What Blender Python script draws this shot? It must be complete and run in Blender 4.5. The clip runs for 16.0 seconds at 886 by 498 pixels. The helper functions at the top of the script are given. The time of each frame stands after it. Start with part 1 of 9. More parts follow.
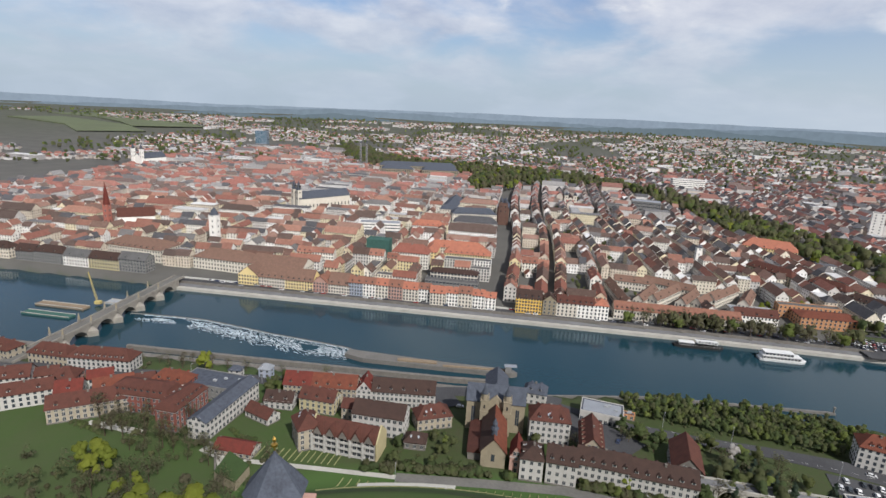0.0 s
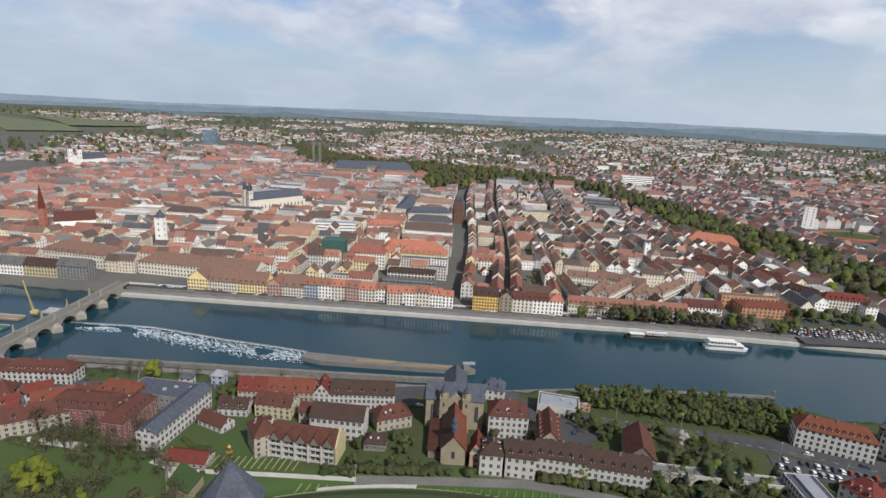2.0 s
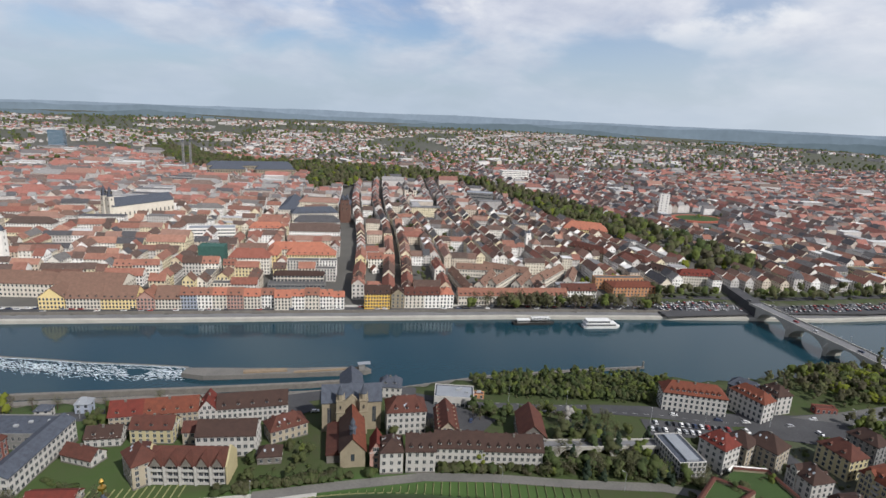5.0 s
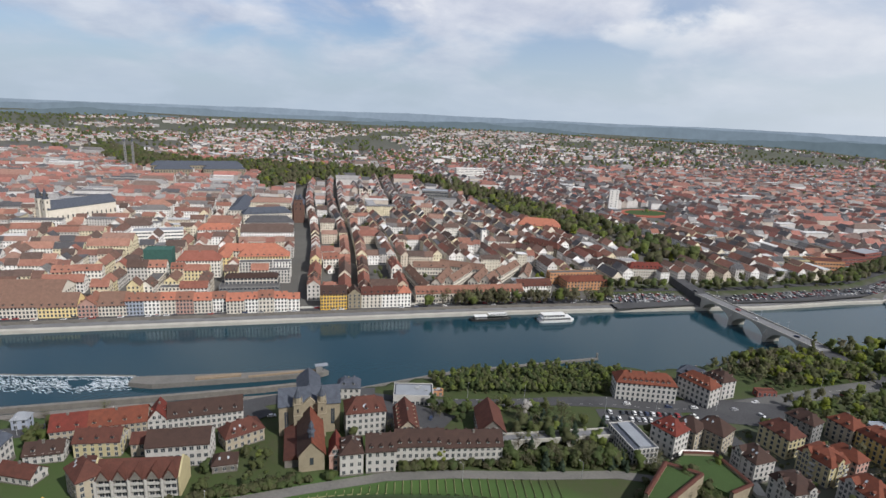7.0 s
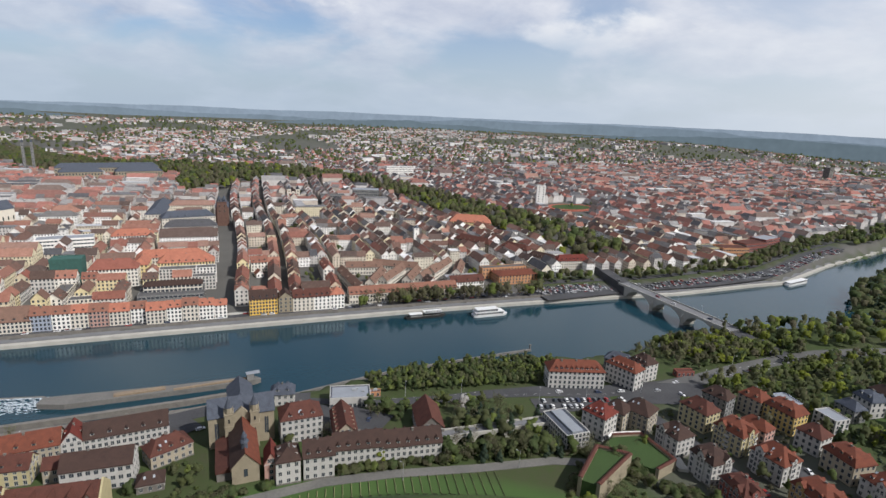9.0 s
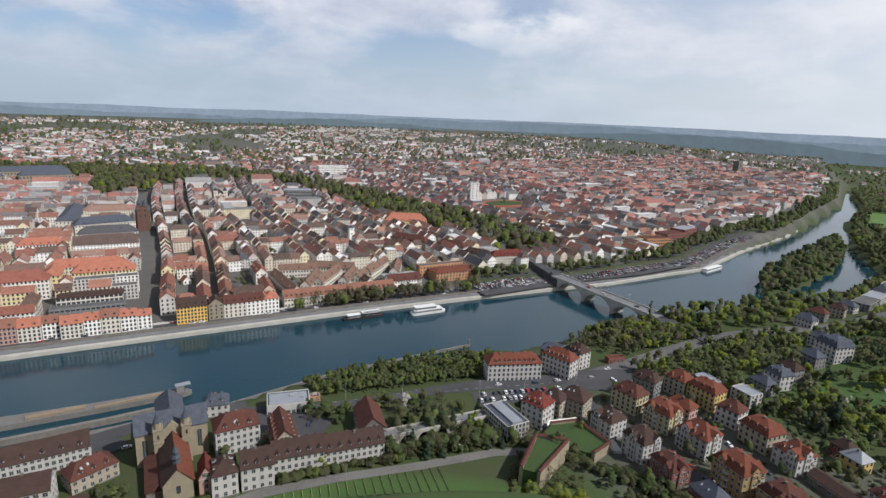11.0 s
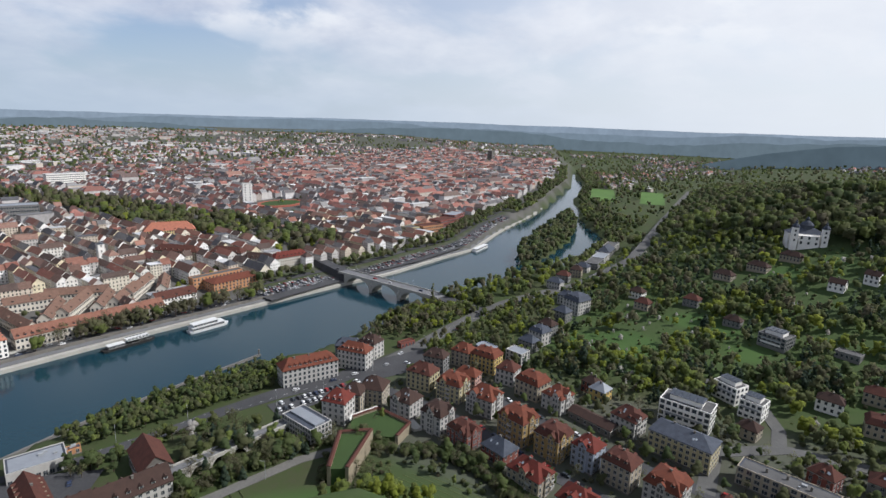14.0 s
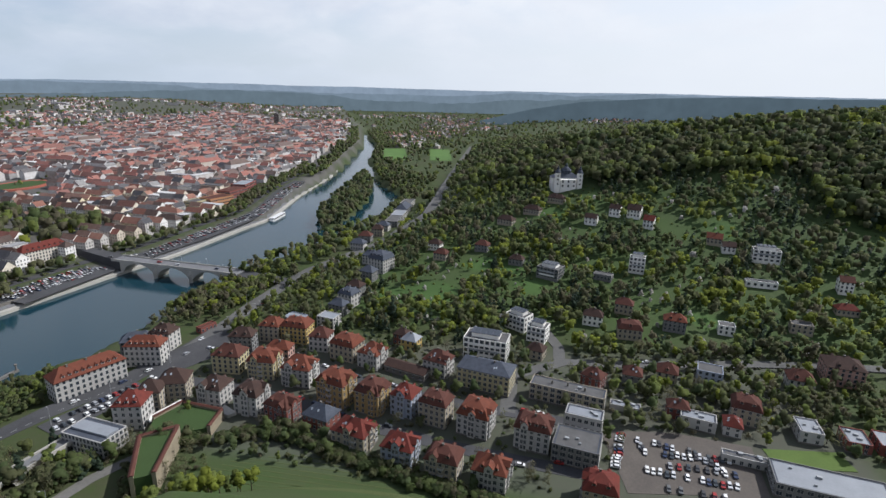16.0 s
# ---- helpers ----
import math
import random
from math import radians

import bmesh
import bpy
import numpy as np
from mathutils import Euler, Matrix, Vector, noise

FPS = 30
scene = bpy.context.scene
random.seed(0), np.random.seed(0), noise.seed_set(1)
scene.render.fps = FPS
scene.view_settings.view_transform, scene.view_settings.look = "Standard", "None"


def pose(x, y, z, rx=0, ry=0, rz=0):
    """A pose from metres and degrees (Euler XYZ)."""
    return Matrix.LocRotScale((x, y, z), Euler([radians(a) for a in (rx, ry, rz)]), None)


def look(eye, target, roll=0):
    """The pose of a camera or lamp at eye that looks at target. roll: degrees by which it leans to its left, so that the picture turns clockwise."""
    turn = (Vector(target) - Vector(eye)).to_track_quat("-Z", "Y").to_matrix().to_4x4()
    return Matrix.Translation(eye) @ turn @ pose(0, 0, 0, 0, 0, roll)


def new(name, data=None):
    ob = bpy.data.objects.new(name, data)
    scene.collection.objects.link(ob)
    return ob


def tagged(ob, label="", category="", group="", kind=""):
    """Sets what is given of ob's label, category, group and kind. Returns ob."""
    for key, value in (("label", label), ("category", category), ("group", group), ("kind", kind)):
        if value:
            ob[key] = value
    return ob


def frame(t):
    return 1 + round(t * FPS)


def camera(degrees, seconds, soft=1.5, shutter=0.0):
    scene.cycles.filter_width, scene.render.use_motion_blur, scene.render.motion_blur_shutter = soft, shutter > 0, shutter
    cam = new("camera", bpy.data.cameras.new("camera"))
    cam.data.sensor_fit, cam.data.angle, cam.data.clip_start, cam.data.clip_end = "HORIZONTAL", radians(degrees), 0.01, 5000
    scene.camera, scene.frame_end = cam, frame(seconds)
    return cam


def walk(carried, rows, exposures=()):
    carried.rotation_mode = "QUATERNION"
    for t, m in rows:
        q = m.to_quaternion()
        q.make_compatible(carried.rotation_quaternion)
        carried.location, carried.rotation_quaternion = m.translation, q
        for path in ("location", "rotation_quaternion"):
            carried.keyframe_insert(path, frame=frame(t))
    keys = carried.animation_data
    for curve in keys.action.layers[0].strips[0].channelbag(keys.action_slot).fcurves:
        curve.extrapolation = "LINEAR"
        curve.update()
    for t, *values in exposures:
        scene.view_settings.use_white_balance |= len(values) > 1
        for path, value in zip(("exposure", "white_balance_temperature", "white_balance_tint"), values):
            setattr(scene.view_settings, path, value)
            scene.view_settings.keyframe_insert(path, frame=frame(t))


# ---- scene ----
# The camera hangs still high over the castle hill and turns to its right.
EYE_Z = 165.0
cam = camera(78.8, 16.0, soft=1.5)
TURNS = [
    (0.0, 75.36, -3.01, 0.79),
    (0.5, 75.36, -3.04, 0.47),
    (1.0, 75.36, -3.08, -0.24),
    (1.5, 75.41, -3.15, -1.74),
    (2.0, 75.51, -3.11, -3.97),
    (2.5, 75.62, -3.13, -6.69),
    (3.0, 75.74, -3.12, -9.12),
    (3.5, 75.80, -3.08, -11.08),
    (4.0, 75.85, -3.05, -12.98),
    (6.5, 75.91, -3.06, -19.70),
    (7.0, 75.94, -3.05, -20.88),
    (7.5, 75.94, -3.06, -22.21),
    (8.0, 76.00, -3.07, -23.81),
    (8.5, 76.03, -3.04, -25.85),
    (9.0, 76.13, -2.93, -28.26),
    (11.5, 76.35, -2.72, -38.07),
    (12.0, 76.45, -2.66, -41.83),
    (12.5, 76.55, -2.49, -45.72),
    (13.0, 76.67, -2.33, -49.92),
    (13.5, 76.78, -2.14, -54.20),
    (14.0, 76.87, -2.03, -58.71),
    (14.5, 76.96, -1.92, -63.47),
    (15.0, 76.99, -1.77, -68.81),
    (15.5, 75.98, -1.61, -74.13),
    (16.0, 73.58, -1.41, -80.37),
]
walk(cam, [(t, pose(0, 0, EYE_Z, rx, ry, rz)) for t, rx, ry, rz in TURNS],
     exposures=((0.0, 0.17, 6160, 10), (9.0, 0.16, 6100, 10), (12.5, 0.16, 6020, 10), (16.0, 0.2, 5900, 10)))

# World, sun and exposure: a spring afternoon with broken cloud, the sun high to the right.
SUN_AZ, SUN_EL = 150.0, 44.0          # degrees clockwise from +y, and above the horizon
sun_dir = Vector((math.sin(radians(SUN_AZ)) * math.cos(radians(SUN_EL)),
                  math.cos(radians(SUN_AZ)) * math.cos(radians(SUN_EL)), math.sin(radians(SUN_EL))))
sun_lamp = bpy.data.lights.new("sun", "SUN")
sun_lamp.energy, sun_lamp.angle, sun_lamp.color = 5.0, radians(0.6), (1.0, 0.94, 0.85)
sun = new("sun", sun_lamp)
sun.matrix_world = look(sun_dir * 900, (0, 0, 0))

sky_world = bpy.data.worlds.new("sky")
scene.world = sky_world
sky_world.use_nodes = True
wn, wl = sky_world.node_tree.nodes, sky_world.node_tree.links
wn.clear()


def wnode(kind, **values):
    n = wn.new(kind)
    for key, value in values.items():
        n.inputs[key].default_value = value
    return n


def wmath(op, a, b=None, clamp=False):
    n = wn.new("ShaderNodeMath")
    n.operation, n.use_clamp = op, clamp
    for k, v in enumerate((a, b)):
        if v is None:
            continue
        if isinstance(v, (int, float)):
            n.inputs[k].default_value = v
        else:
            wl.new(v, n.inputs[k])
    return n.outputs[0]


sky_tex = wn.new("ShaderNodeTexSky")
sky_tex.sky_type, sky_tex.sun_disc = "NISHITA", False
sky_tex.sun_elevation, sky_tex.sun_rotation = radians(SUN_EL), radians(SUN_AZ)
sky_tex.altitude, sky_tex.air_density, sky_tex.dust_density, sky_tex.ozone_density = 200, 1.0, 1.5, 1.2
coord = wn.new("ShaderNodeTexCoord")
sep = wn.new("ShaderNodeSeparateXYZ")
wl.new(coord.outputs["Generated"], sep.inputs[0])
up = wmath("MAXIMUM", sep.outputs[2], 0.0)
den = wmath("ADD", up, 0.30)
comb = wn.new("ShaderNodeCombineXYZ")
wl.new(wmath("DIVIDE", sep.outputs[0], den), comb.inputs[0])
wl.new(wmath("DIVIDE", sep.outputs[1], den), comb.inputs[1])
big = wnode("ShaderNodeTexNoise", Scale=1.7, Detail=9.0, Roughness=0.52, Distortion=0.3)
wl.new(comb.outputs[0], big.inputs["Vector"])
cover = wnode("ShaderNodeMapRange")
cover.interpolation_type = "SMOOTHSTEP"
for k, v in (("From Min", 0.36), ("From Max", 0.58), ("To Min", 0.0), ("To Max", 1.0)):
    cover.inputs[k].default_value = v
wl.new(big.outputs["Fac"], cover.inputs["Value"])
fine = wnode("ShaderNodeTexNoise", Scale=3.6, Detail=8.0, Roughness=0.6, Distortion=0.2)
wl.new(comb.outputs[0], fine.inputs["Vector"])
shade = wnode("ShaderNodeMapRange")
for k, v in (("From Min", 0.3), ("From Max", 0.7), ("To Min", 0.0), ("To Max", 1.0)):
    shade.inputs[k].default_value = v
wl.new(fine.outputs["Fac"], shade.inputs["Value"])
cloud_col = wn.new("ShaderNodeMixRGB")
cloud_col.inputs[1].default_value, cloud_col.inputs[2].default_value = (0.50, 0.53, 0.64, 1), (0.90, 0.875, 0.885, 1)
wl.new(shade.outputs[0], cloud_col.inputs[0])
clear = wn.new("ShaderNodeMixRGB")
clear.blend_type = "MULTIPLY"
clear.inputs[0].default_value, clear.inputs[2].default_value = 1.0, (0.089, 0.099, 0.116, 1)
wl.new(sky_tex.outputs[0], clear.inputs[1])
mixed = wn.new("ShaderNodeMixRGB")
overhead = wnode("ShaderNodeMapRange")          # the cloud breaks up towards the zenith
overhead.interpolation_type = "SMOOTHSTEP"
for k, v in (("From Min", 0.40), ("From Max", 0.72), ("To Min", 1.0), ("To Max", 0.3)):
    overhead.inputs[k].default_value = v
wl.new(up, overhead.inputs["Value"])
wl.new(wmath("MULTIPLY", wmath("MULTIPLY", cover.outputs[0], 0.85), overhead.outputs[0]), mixed.inputs[0])
wl.new(clear.outputs[0], mixed.inputs[1])
wl.new(cloud_col.outputs[0], mixed.inputs[2])
# small heaped clouds low over the land
puff_at = wnode("ShaderNodeMapping")
puff_at.inputs["Scale"].default_value = (1.0, 1.0, 2.1)
wl.new(coord.outputs["Generated"], puff_at.inputs["Vector"])
puff = wnode("ShaderNodeTexNoise", Scale=5.2, Detail=9.0, Roughness=0.52, Distortion=0.15)
wl.new(puff_at.outputs[0], puff.inputs["Vector"])
heap = wnode("ShaderNodeMapRange")
heap.interpolation_type = "SMOOTHSTEP"
for k, v in (("From Min", 0.55), ("From Max", 0.66), ("To Min", 0.0), ("To Max", 0.9)):
    heap.inputs[k].default_value = v
wl.new(puff.outputs["Fac"], heap.inputs["Value"])
above = wnode("ShaderNodeMapRange")
above.interpolation_type = "SMOOTHSTEP"
for k, v in (("From Min", 0.09), ("From Max", 0.17), ("To Min", 0.0), ("To Max", 1.0)):
    above.inputs[k].default_value = v
wl.new(up, above.inputs["Value"])
heaped = wn.new("ShaderNodeMixRGB")
heaped.inputs[2].default_value = (0.93, 0.91, 0.90, 1)
wl.new(wmath("MULTIPLY", wmath("MULTIPLY", heap.outputs[0], above.outputs[0]), overhead.outputs[0]), heaped.inputs[0])
wl.new(mixed.outputs[0], heaped.inputs[1])
# haze band towards the horizon
haze = wn.new("ShaderNodeMixRGB")
haze.inputs[2].default_value = (0.52, 0.60, 0.68, 1)
hz = wnode("ShaderNodeMapRange")
hz.interpolation_type = "SMOOTHSTEP"
for k, v in (("From Min", 0.0), ("From Max", 0.20), ("To Min", 0.88), ("To Max", 0.0)):
    hz.inputs[k].default_value = v
wl.new(up, hz.inputs["Value"])
wl.new(hz.outputs[0], haze.inputs[0])
wl.new(heaped.outputs[0], haze.inputs[1])
# thin cloud glows white round the sun
toward = wn.new("ShaderNodeVectorMath")
toward.operation = "DOT_PRODUCT"
wl.new(coord.outputs["Generated"], toward.inputs[0])
toward.inputs[1].default_value = sun_dir
glow = wnode("ShaderNodeMapRange")
glow.interpolation_type = "SMOOTHSTEP"
for k, v in (("From Min", -0.55), ("From Max", 0.75), ("To Min", 0.0), ("To Max", 0.82)):
    glow.inputs[k].default_value = v
wl.new(toward.outputs["Value"], glow.inputs["Value"])
veil = wn.new("ShaderNodeMixRGB")
veil.inputs[2].default_value = (1.0, 0.98, 0.95, 1)
wl.new(wmath("MULTIPLY", glow.outputs[0], overhead.outputs[0]), veil.inputs[0])
wl.new(haze.outputs[0], veil.inputs[1])
back = wnode("ShaderNodeBackground", Strength=0.84)
wl.new(veil.outputs[0], back.inputs["Color"])
wout = wn.new("ShaderNodeOutputWorld")
wl.new(back.outputs[0], wout.inputs["Surface"])
scene.view_settings.exposure = 0.0

# ---- materials ----
def material(name, colour, colour2=None, scale=0.5, rough=0.85, grain=6.0, bump=0.15, metal=0.0, spread=(0.35, 0.65), coords="Object", island=None, obj=None):
    """A surface whose colour wanders between two tones at a broad and a fine scale.
    obj, island: a palette of colours, picked by the object's or the piece's own random number."""
    m = bpy.data.materials.new(name)
    m.use_nodes = True
    nt = m.node_tree
    n, l = nt.nodes, nt.links
    bsdf = n["Principled BSDF"]
    bsdf.inputs["Roughness"].default_value, bsdf.inputs["Metallic"].default_value = rough, metal
    bsdf.inputs["Specular IOR Level"].default_value = 0.25 if rough < 0.7 else 0.1
    tc = n.new("ShaderNodeTexCoord")
    broad = n.new("ShaderNodeTexNoise")
    broad.inputs["Scale"].default_value, broad.inputs["Detail"].default_value = scale, 4
    fine_n = n.new("ShaderNodeTexNoise")
    fine_n.inputs["Scale"].default_value, fine_n.inputs["Detail"].default_value = grain, 5
    l.new(tc.outputs[coords], broad.inputs["Vector"])
    l.new(tc.outputs[coords], fine_n.inputs["Vector"])
    add = n.new("ShaderNodeMath")
    add.operation = "MULTIPLY_ADD"
    add.inputs[1].default_value, add.inputs[2].default_value = 0.45, 0.0
    l.new(fine_n.outputs["Fac"], add.inputs[0])
    add2 = n.new("ShaderNodeMath")
    add2.operation = "MULTIPLY_ADD"
    add2.inputs[1].default_value = 0.55
    l.new(broad.outputs["Fac"], add2.inputs[0])
    l.new(add.outputs[0], add2.inputs[2])
    ramp = n.new("ShaderNodeMapRange")
    ramp.inputs["From Min"].default_value, ramp.inputs["From Max"].default_value = spread
    l.new(add2.outputs[0], ramp.inputs["Value"])
    mix = n.new("ShaderNodeMixRGB")
    l.new(ramp.outputs[0], mix.inputs[0])
    c2 = colour2 or tuple(c * 0.72 for c in colour)
    mix.inputs[1].default_value, mix.inputs[2].default_value = (*colour, 1), (*c2, 1)
    palette = obj or island
    if palette:
        pick = n.new("ShaderNodeValToRGB")
        pick.color_ramp.interpolation = "CONSTANT"
        while len(pick.color_ramp.elements) < len(palette):
            pick.color_ramp.elements.new(0.5)
        for k, c in enumerate(palette):
            pick.color_ramp.elements[k].position = k / len(palette)
            pick.color_ramp.elements[k].color = (*c, 1)
        if obj:
            src = n.new("ShaderNodeObjectInfo").outputs["Random"]
        else:
            src = n.new("ShaderNodeNewGeometry").outputs["Random Per Island"]
        l.new(src, pick.inputs[0])
        l.new(pick.outputs[0], mix.inputs[1])
        dim = n.new("ShaderNodeMixRGB")
        dim.blend_type = "MULTIPLY"
        dim.inputs[0].default_value, dim.inputs[2].default_value = 1.0, (0.68, 0.66, 0.64, 1)
        l.new(pick.outputs[0], dim.inputs[1])
        l.new(dim.outputs[0], mix.inputs[2])
    l.new(mix.outputs[0], bsdf.inputs["Base Color"])
    if bump:
        b = n.new("ShaderNodeBump")
        b.inputs["Strength"].default_value, b.inputs["Distance"].default_value = bump, 0.1
        l.new(fine_n.outputs["Fac"], b.inputs["Height"])
        l.new(b.outputs[0], bsdf.inputs["Normal"])
    return m


def glass(name, colour, rough=0.08):
    m = bpy.data.materials.new(name)
    m.use_nodes = True
    b = m.node_tree.nodes["Principled BSDF"]
    b.inputs["Base Color"].default_value = (*colour, 1)
    b.inputs["Roughness"].default_value = rough
    b.inputs["Specular IOR Level"].default_value = 0.6
    return m


def leaf_material(name, palette, rough=0.7):
    """Foliage: every leaf clump takes its own tone, and lets some light through."""
    m = material(name, palette[0], scale=0.3, grain=3, bump=0.0, rough=rough, island=palette)
    nt = m.node_tree
    bsdf, out = nt.nodes["Principled BSDF"], nt.nodes["Material Output"]
    tr = nt.nodes.new("ShaderNodeBsdfTranslucent")
    src = bsdf.inputs["Base Color"].links[0].from_socket
    nt.links.new(src, tr.inputs["Color"])
    mx = nt.nodes.new("ShaderNodeMixShader")
    # one tone for each tree, with a little difference from clump to clump
    pick = [n for n in nt.nodes if n.type == "VALTORGB"][0]
    pick.color_ramp.interpolation = "LINEAR"
    tree_tone, own_tone, clump = nt.nodes.new("ShaderNodeAttribute"), nt.nodes.new("ShaderNodeObjectInfo"), nt.nodes.new("ShaderNodeNewGeometry")
    tree_tone.attribute_name = "tone"
    total = nt.nodes.new("ShaderNodeMath")
    total.operation = "ADD"
    nt.links.new(tree_tone.outputs["Fac"], total.inputs[0])
    nt.links.new(own_tone.outputs["Random"], total.inputs[1])
    wrap = nt.nodes.new("ShaderNodeMath")
    wrap.operation = "FRACT"
    nt.links.new(total.outputs[0], wrap.inputs[0])
    tone = nt.nodes.new("ShaderNodeMath")
    tone.operation = "MULTIPLY_ADD"
    tone.inputs[1].default_value = 0.12
    nt.links.new(clump.outputs["Random Per Island"], tone.inputs[0])
    nt.links.new(wrap.outputs[0], tone.inputs[2])
    nt.links.new(tone.outputs[0], pick.inputs[0])
    mx.inputs[0].default_value = 0.62
    nt.links.new(bsdf.outputs[0], mx.inputs[1])
    nt.links.new(tr.outputs[0], mx.inputs[2])
    nt.links.new(mx.outputs[0], out.inputs["Surface"])
    return m


M_PLASTER_MIX = material("plaster_mixed", (0.6, 0.57, 0.5), scale=0.25, grain=1.5, obj=[
    (0.66, 0.64, 0.60), (0.60, 0.52, 0.38), (0.74, 0.72, 0.69), (0.55, 0.45, 0.34), (0.66, 0.60, 0.50), (0.52, 0.50, 0.47), (0.66, 0.57, 0.34), (0.74, 0.71, 0.65)])
# plasters mainly for the near bank; cloud shade is dimmed into their colours
M_DIM_WHITE = material("plaster_white_dimmed", (0.41, 0.395, 0.375), (0.325, 0.315, 0.295), scale=0.2, grain=1.5)
M_CREAM = material("plaster_cream", (0.314, 0.275, 0.213), (0.258, 0.223, 0.169), scale=0.2, grain=1.5)
M_YELLOW = material("plaster_yellow", (0.440, 0.317, 0.106), (0.370, 0.264, 0.097), scale=0.2, grain=1.5)
M_OCHRE = material("plaster_ochre", (0.285, 0.202, 0.087), (0.230, 0.162, 0.071), scale=0.2, grain=1.5)
M_PALE_YELLOW = material("plaster_pale_yellow", (0.384, 0.334, 0.194), (0.321, 0.279, 0.167), scale=0.2, grain=1.5)
M_PINK = material("plaster_pink", (0.370, 0.229, 0.189), (0.308, 0.189, 0.158), scale=0.2, grain=1.5)
M_REDBRICK = material("wall_red", (0.20, 0.07, 0.055), (0.14, 0.052, 0.044), scale=0.4, grain=3)
M_GREY = material("plaster_grey", (0.175, 0.172, 0.168), (0.134, 0.132, 0.128), scale=0.2, grain=1.5)
M_BLUEGREY = material("plaster_blue_grey", (0.282, 0.308, 0.370), (0.229, 0.255, 0.308), scale=0.2, grain=1.5)
M_ORANGE = material("plaster_orange", (0.40, 0.21, 0.11), (0.33, 0.17, 0.085), scale=0.2, grain=1.5)
M_SANDSTONE = material("sandstone", (0.250, 0.216, 0.155), (0.185, 0.157, 0.114), scale=0.35, grain=2.5, bump=0.3)
M_STONE = material("grey_stone", (0.160, 0.148, 0.132), (0.104, 0.096, 0.088), scale=0.3, grain=2.0, bump=0.4)
M_QUAY = material("pale_quay_stone", (0.36, 0.345, 0.31), (0.27, 0.26, 0.235), scale=0.12, grain=1.5, bump=0.2)
M_ROOF_MIX = material("roof_tiles_mixed", (0.3, 0.1, 0.06), scale=0.35, grain=2.2, bump=0.35, obj=[
    (0.21, 0.098, 0.073), (0.12, 0.070, 0.056), (0.25, 0.120, 0.090), (0.085, 0.058, 0.049), (0.19, 0.082, 0.062), (0.15, 0.090, 0.071), (0.28, 0.138, 0.102), (0.11, 0.074, 0.062), (0.22, 0.088, 0.067)])
# near-bank tiles, darkened in colour for the cloud shade there
M_ROOF_RED = material("roof_tiles_red", (0.128, 0.031, 0.024), (0.081, 0.025, 0.020), scale=0.4, grain=2.2, bump=0.35)
M_ROOF_ORANGE = material("roof_tiles_orange", (0.140, 0.047, 0.029), (0.089, 0.034, 0.024), scale=0.4, grain=2.2, bump=0.35)
M_ROOF_BROWN = material("roof_tiles_brown", (0.054, 0.033, 0.027), (0.038, 0.025, 0.022), scale=0.4, grain=2.2, bump=0.35)
M_ROOF_DULL = material("roof_tiles_dull_red", (0.089, 0.037, 0.028), (0.059, 0.027, 0.022), scale=0.4, grain=2.2, bump=0.35)
M_SLATE = material("slate", (0.072, 0.081, 0.102), (0.043, 0.048, 0.061), scale=0.5, grain=2.5, rough=0.8, bump=0.25)
M_FLATROOF = material("gravel_flat_roof", (0.106, 0.104, 0.104), (0.067, 0.066, 0.066), scale=0.2, grain=2.5)
M_METALROOF = material("pale_metal_roof", (0.209, 0.223, 0.244), (0.169, 0.179, 0.199), scale=0.15, grain=1.0, rough=0.45)
M_GREENMETAL = material("green_copper", (0.050, 0.110, 0.095), (0.035, 0.075, 0.065), scale=0.3, grain=2)
# undimmed wall and tile colours for sunlit town and hillside
M_LIMESTONE = material("pale_limestone", (0.56, 0.52, 0.45), (0.45, 0.41, 0.35), scale=0.2, grain=1.5)
M_STUCCO_WHITE = material("stucco_white", (0.72, 0.70, 0.66), (0.60, 0.58, 0.55), scale=0.2, grain=1.5)
M_STUCCO_YELLOW = material("stucco_pale_yellow", (0.66, 0.53, 0.26), (0.56, 0.44, 0.22), scale=0.2, grain=1.5)
M_STUCCO_GOLD = material("stucco_gold", (0.70, 0.44, 0.07), (0.58, 0.36, 0.06), scale=0.2, grain=1.5)
M_BRICKRED = material("red_sandstone", (0.34, 0.13, 0.10), (0.26, 0.10, 0.08), scale=0.3, grain=2.0)
M_BROWNSTONE = material("brown_sandstone", (0.13, 0.075, 0.06), (0.09, 0.055, 0.045), scale=0.3, grain=2.0)
M_ROOF_CLAY = material("roof_tiles_clay", (0.33, 0.13, 0.085), (0.23, 0.095, 0.065), scale=0.4, grain=2.2, bump=0.35)
M_ROOF_UMBER = material("roof_tiles_umber", (0.165, 0.100, 0.075), (0.115, 0.072, 0.056), scale=0.4, grain=2.2, bump=0.35)
M_ROOF_RUST = material("roof_tiles_rust", (0.21, 0.10, 0.07), (0.14, 0.07, 0.052), scale=0.4, grain=2.2, bump=0.35)
M_GLASS = glass("window_glass", (0.035, 0.042, 0.052))
M_BLUEGLASS = glass("blue_glass", (0.02, 0.07, 0.10))
M_FRAME = material("window_frame_white", (0.40, 0.39, 0.37), bump=0)
M_SHIPWHITE = material("ship_paint_white", (0.58, 0.58, 0.575), (0.47, 0.47, 0.465), bump=0, rough=0.45)
M_BRIDGE = material("pale_bridge_stone", (0.245, 0.228, 0.200), (0.175, 0.160, 0.140), scale=0.3, grain=2.0, bump=0.4)
M_DARK = material("dark_opening", (0.03, 0.03, 0.03), bump=0)
M_ASPHALT = material("asphalt", (0.066, 0.066, 0.069), (0.043, 0.043, 0.046), scale=0.06, grain=1.2, bump=0.1)
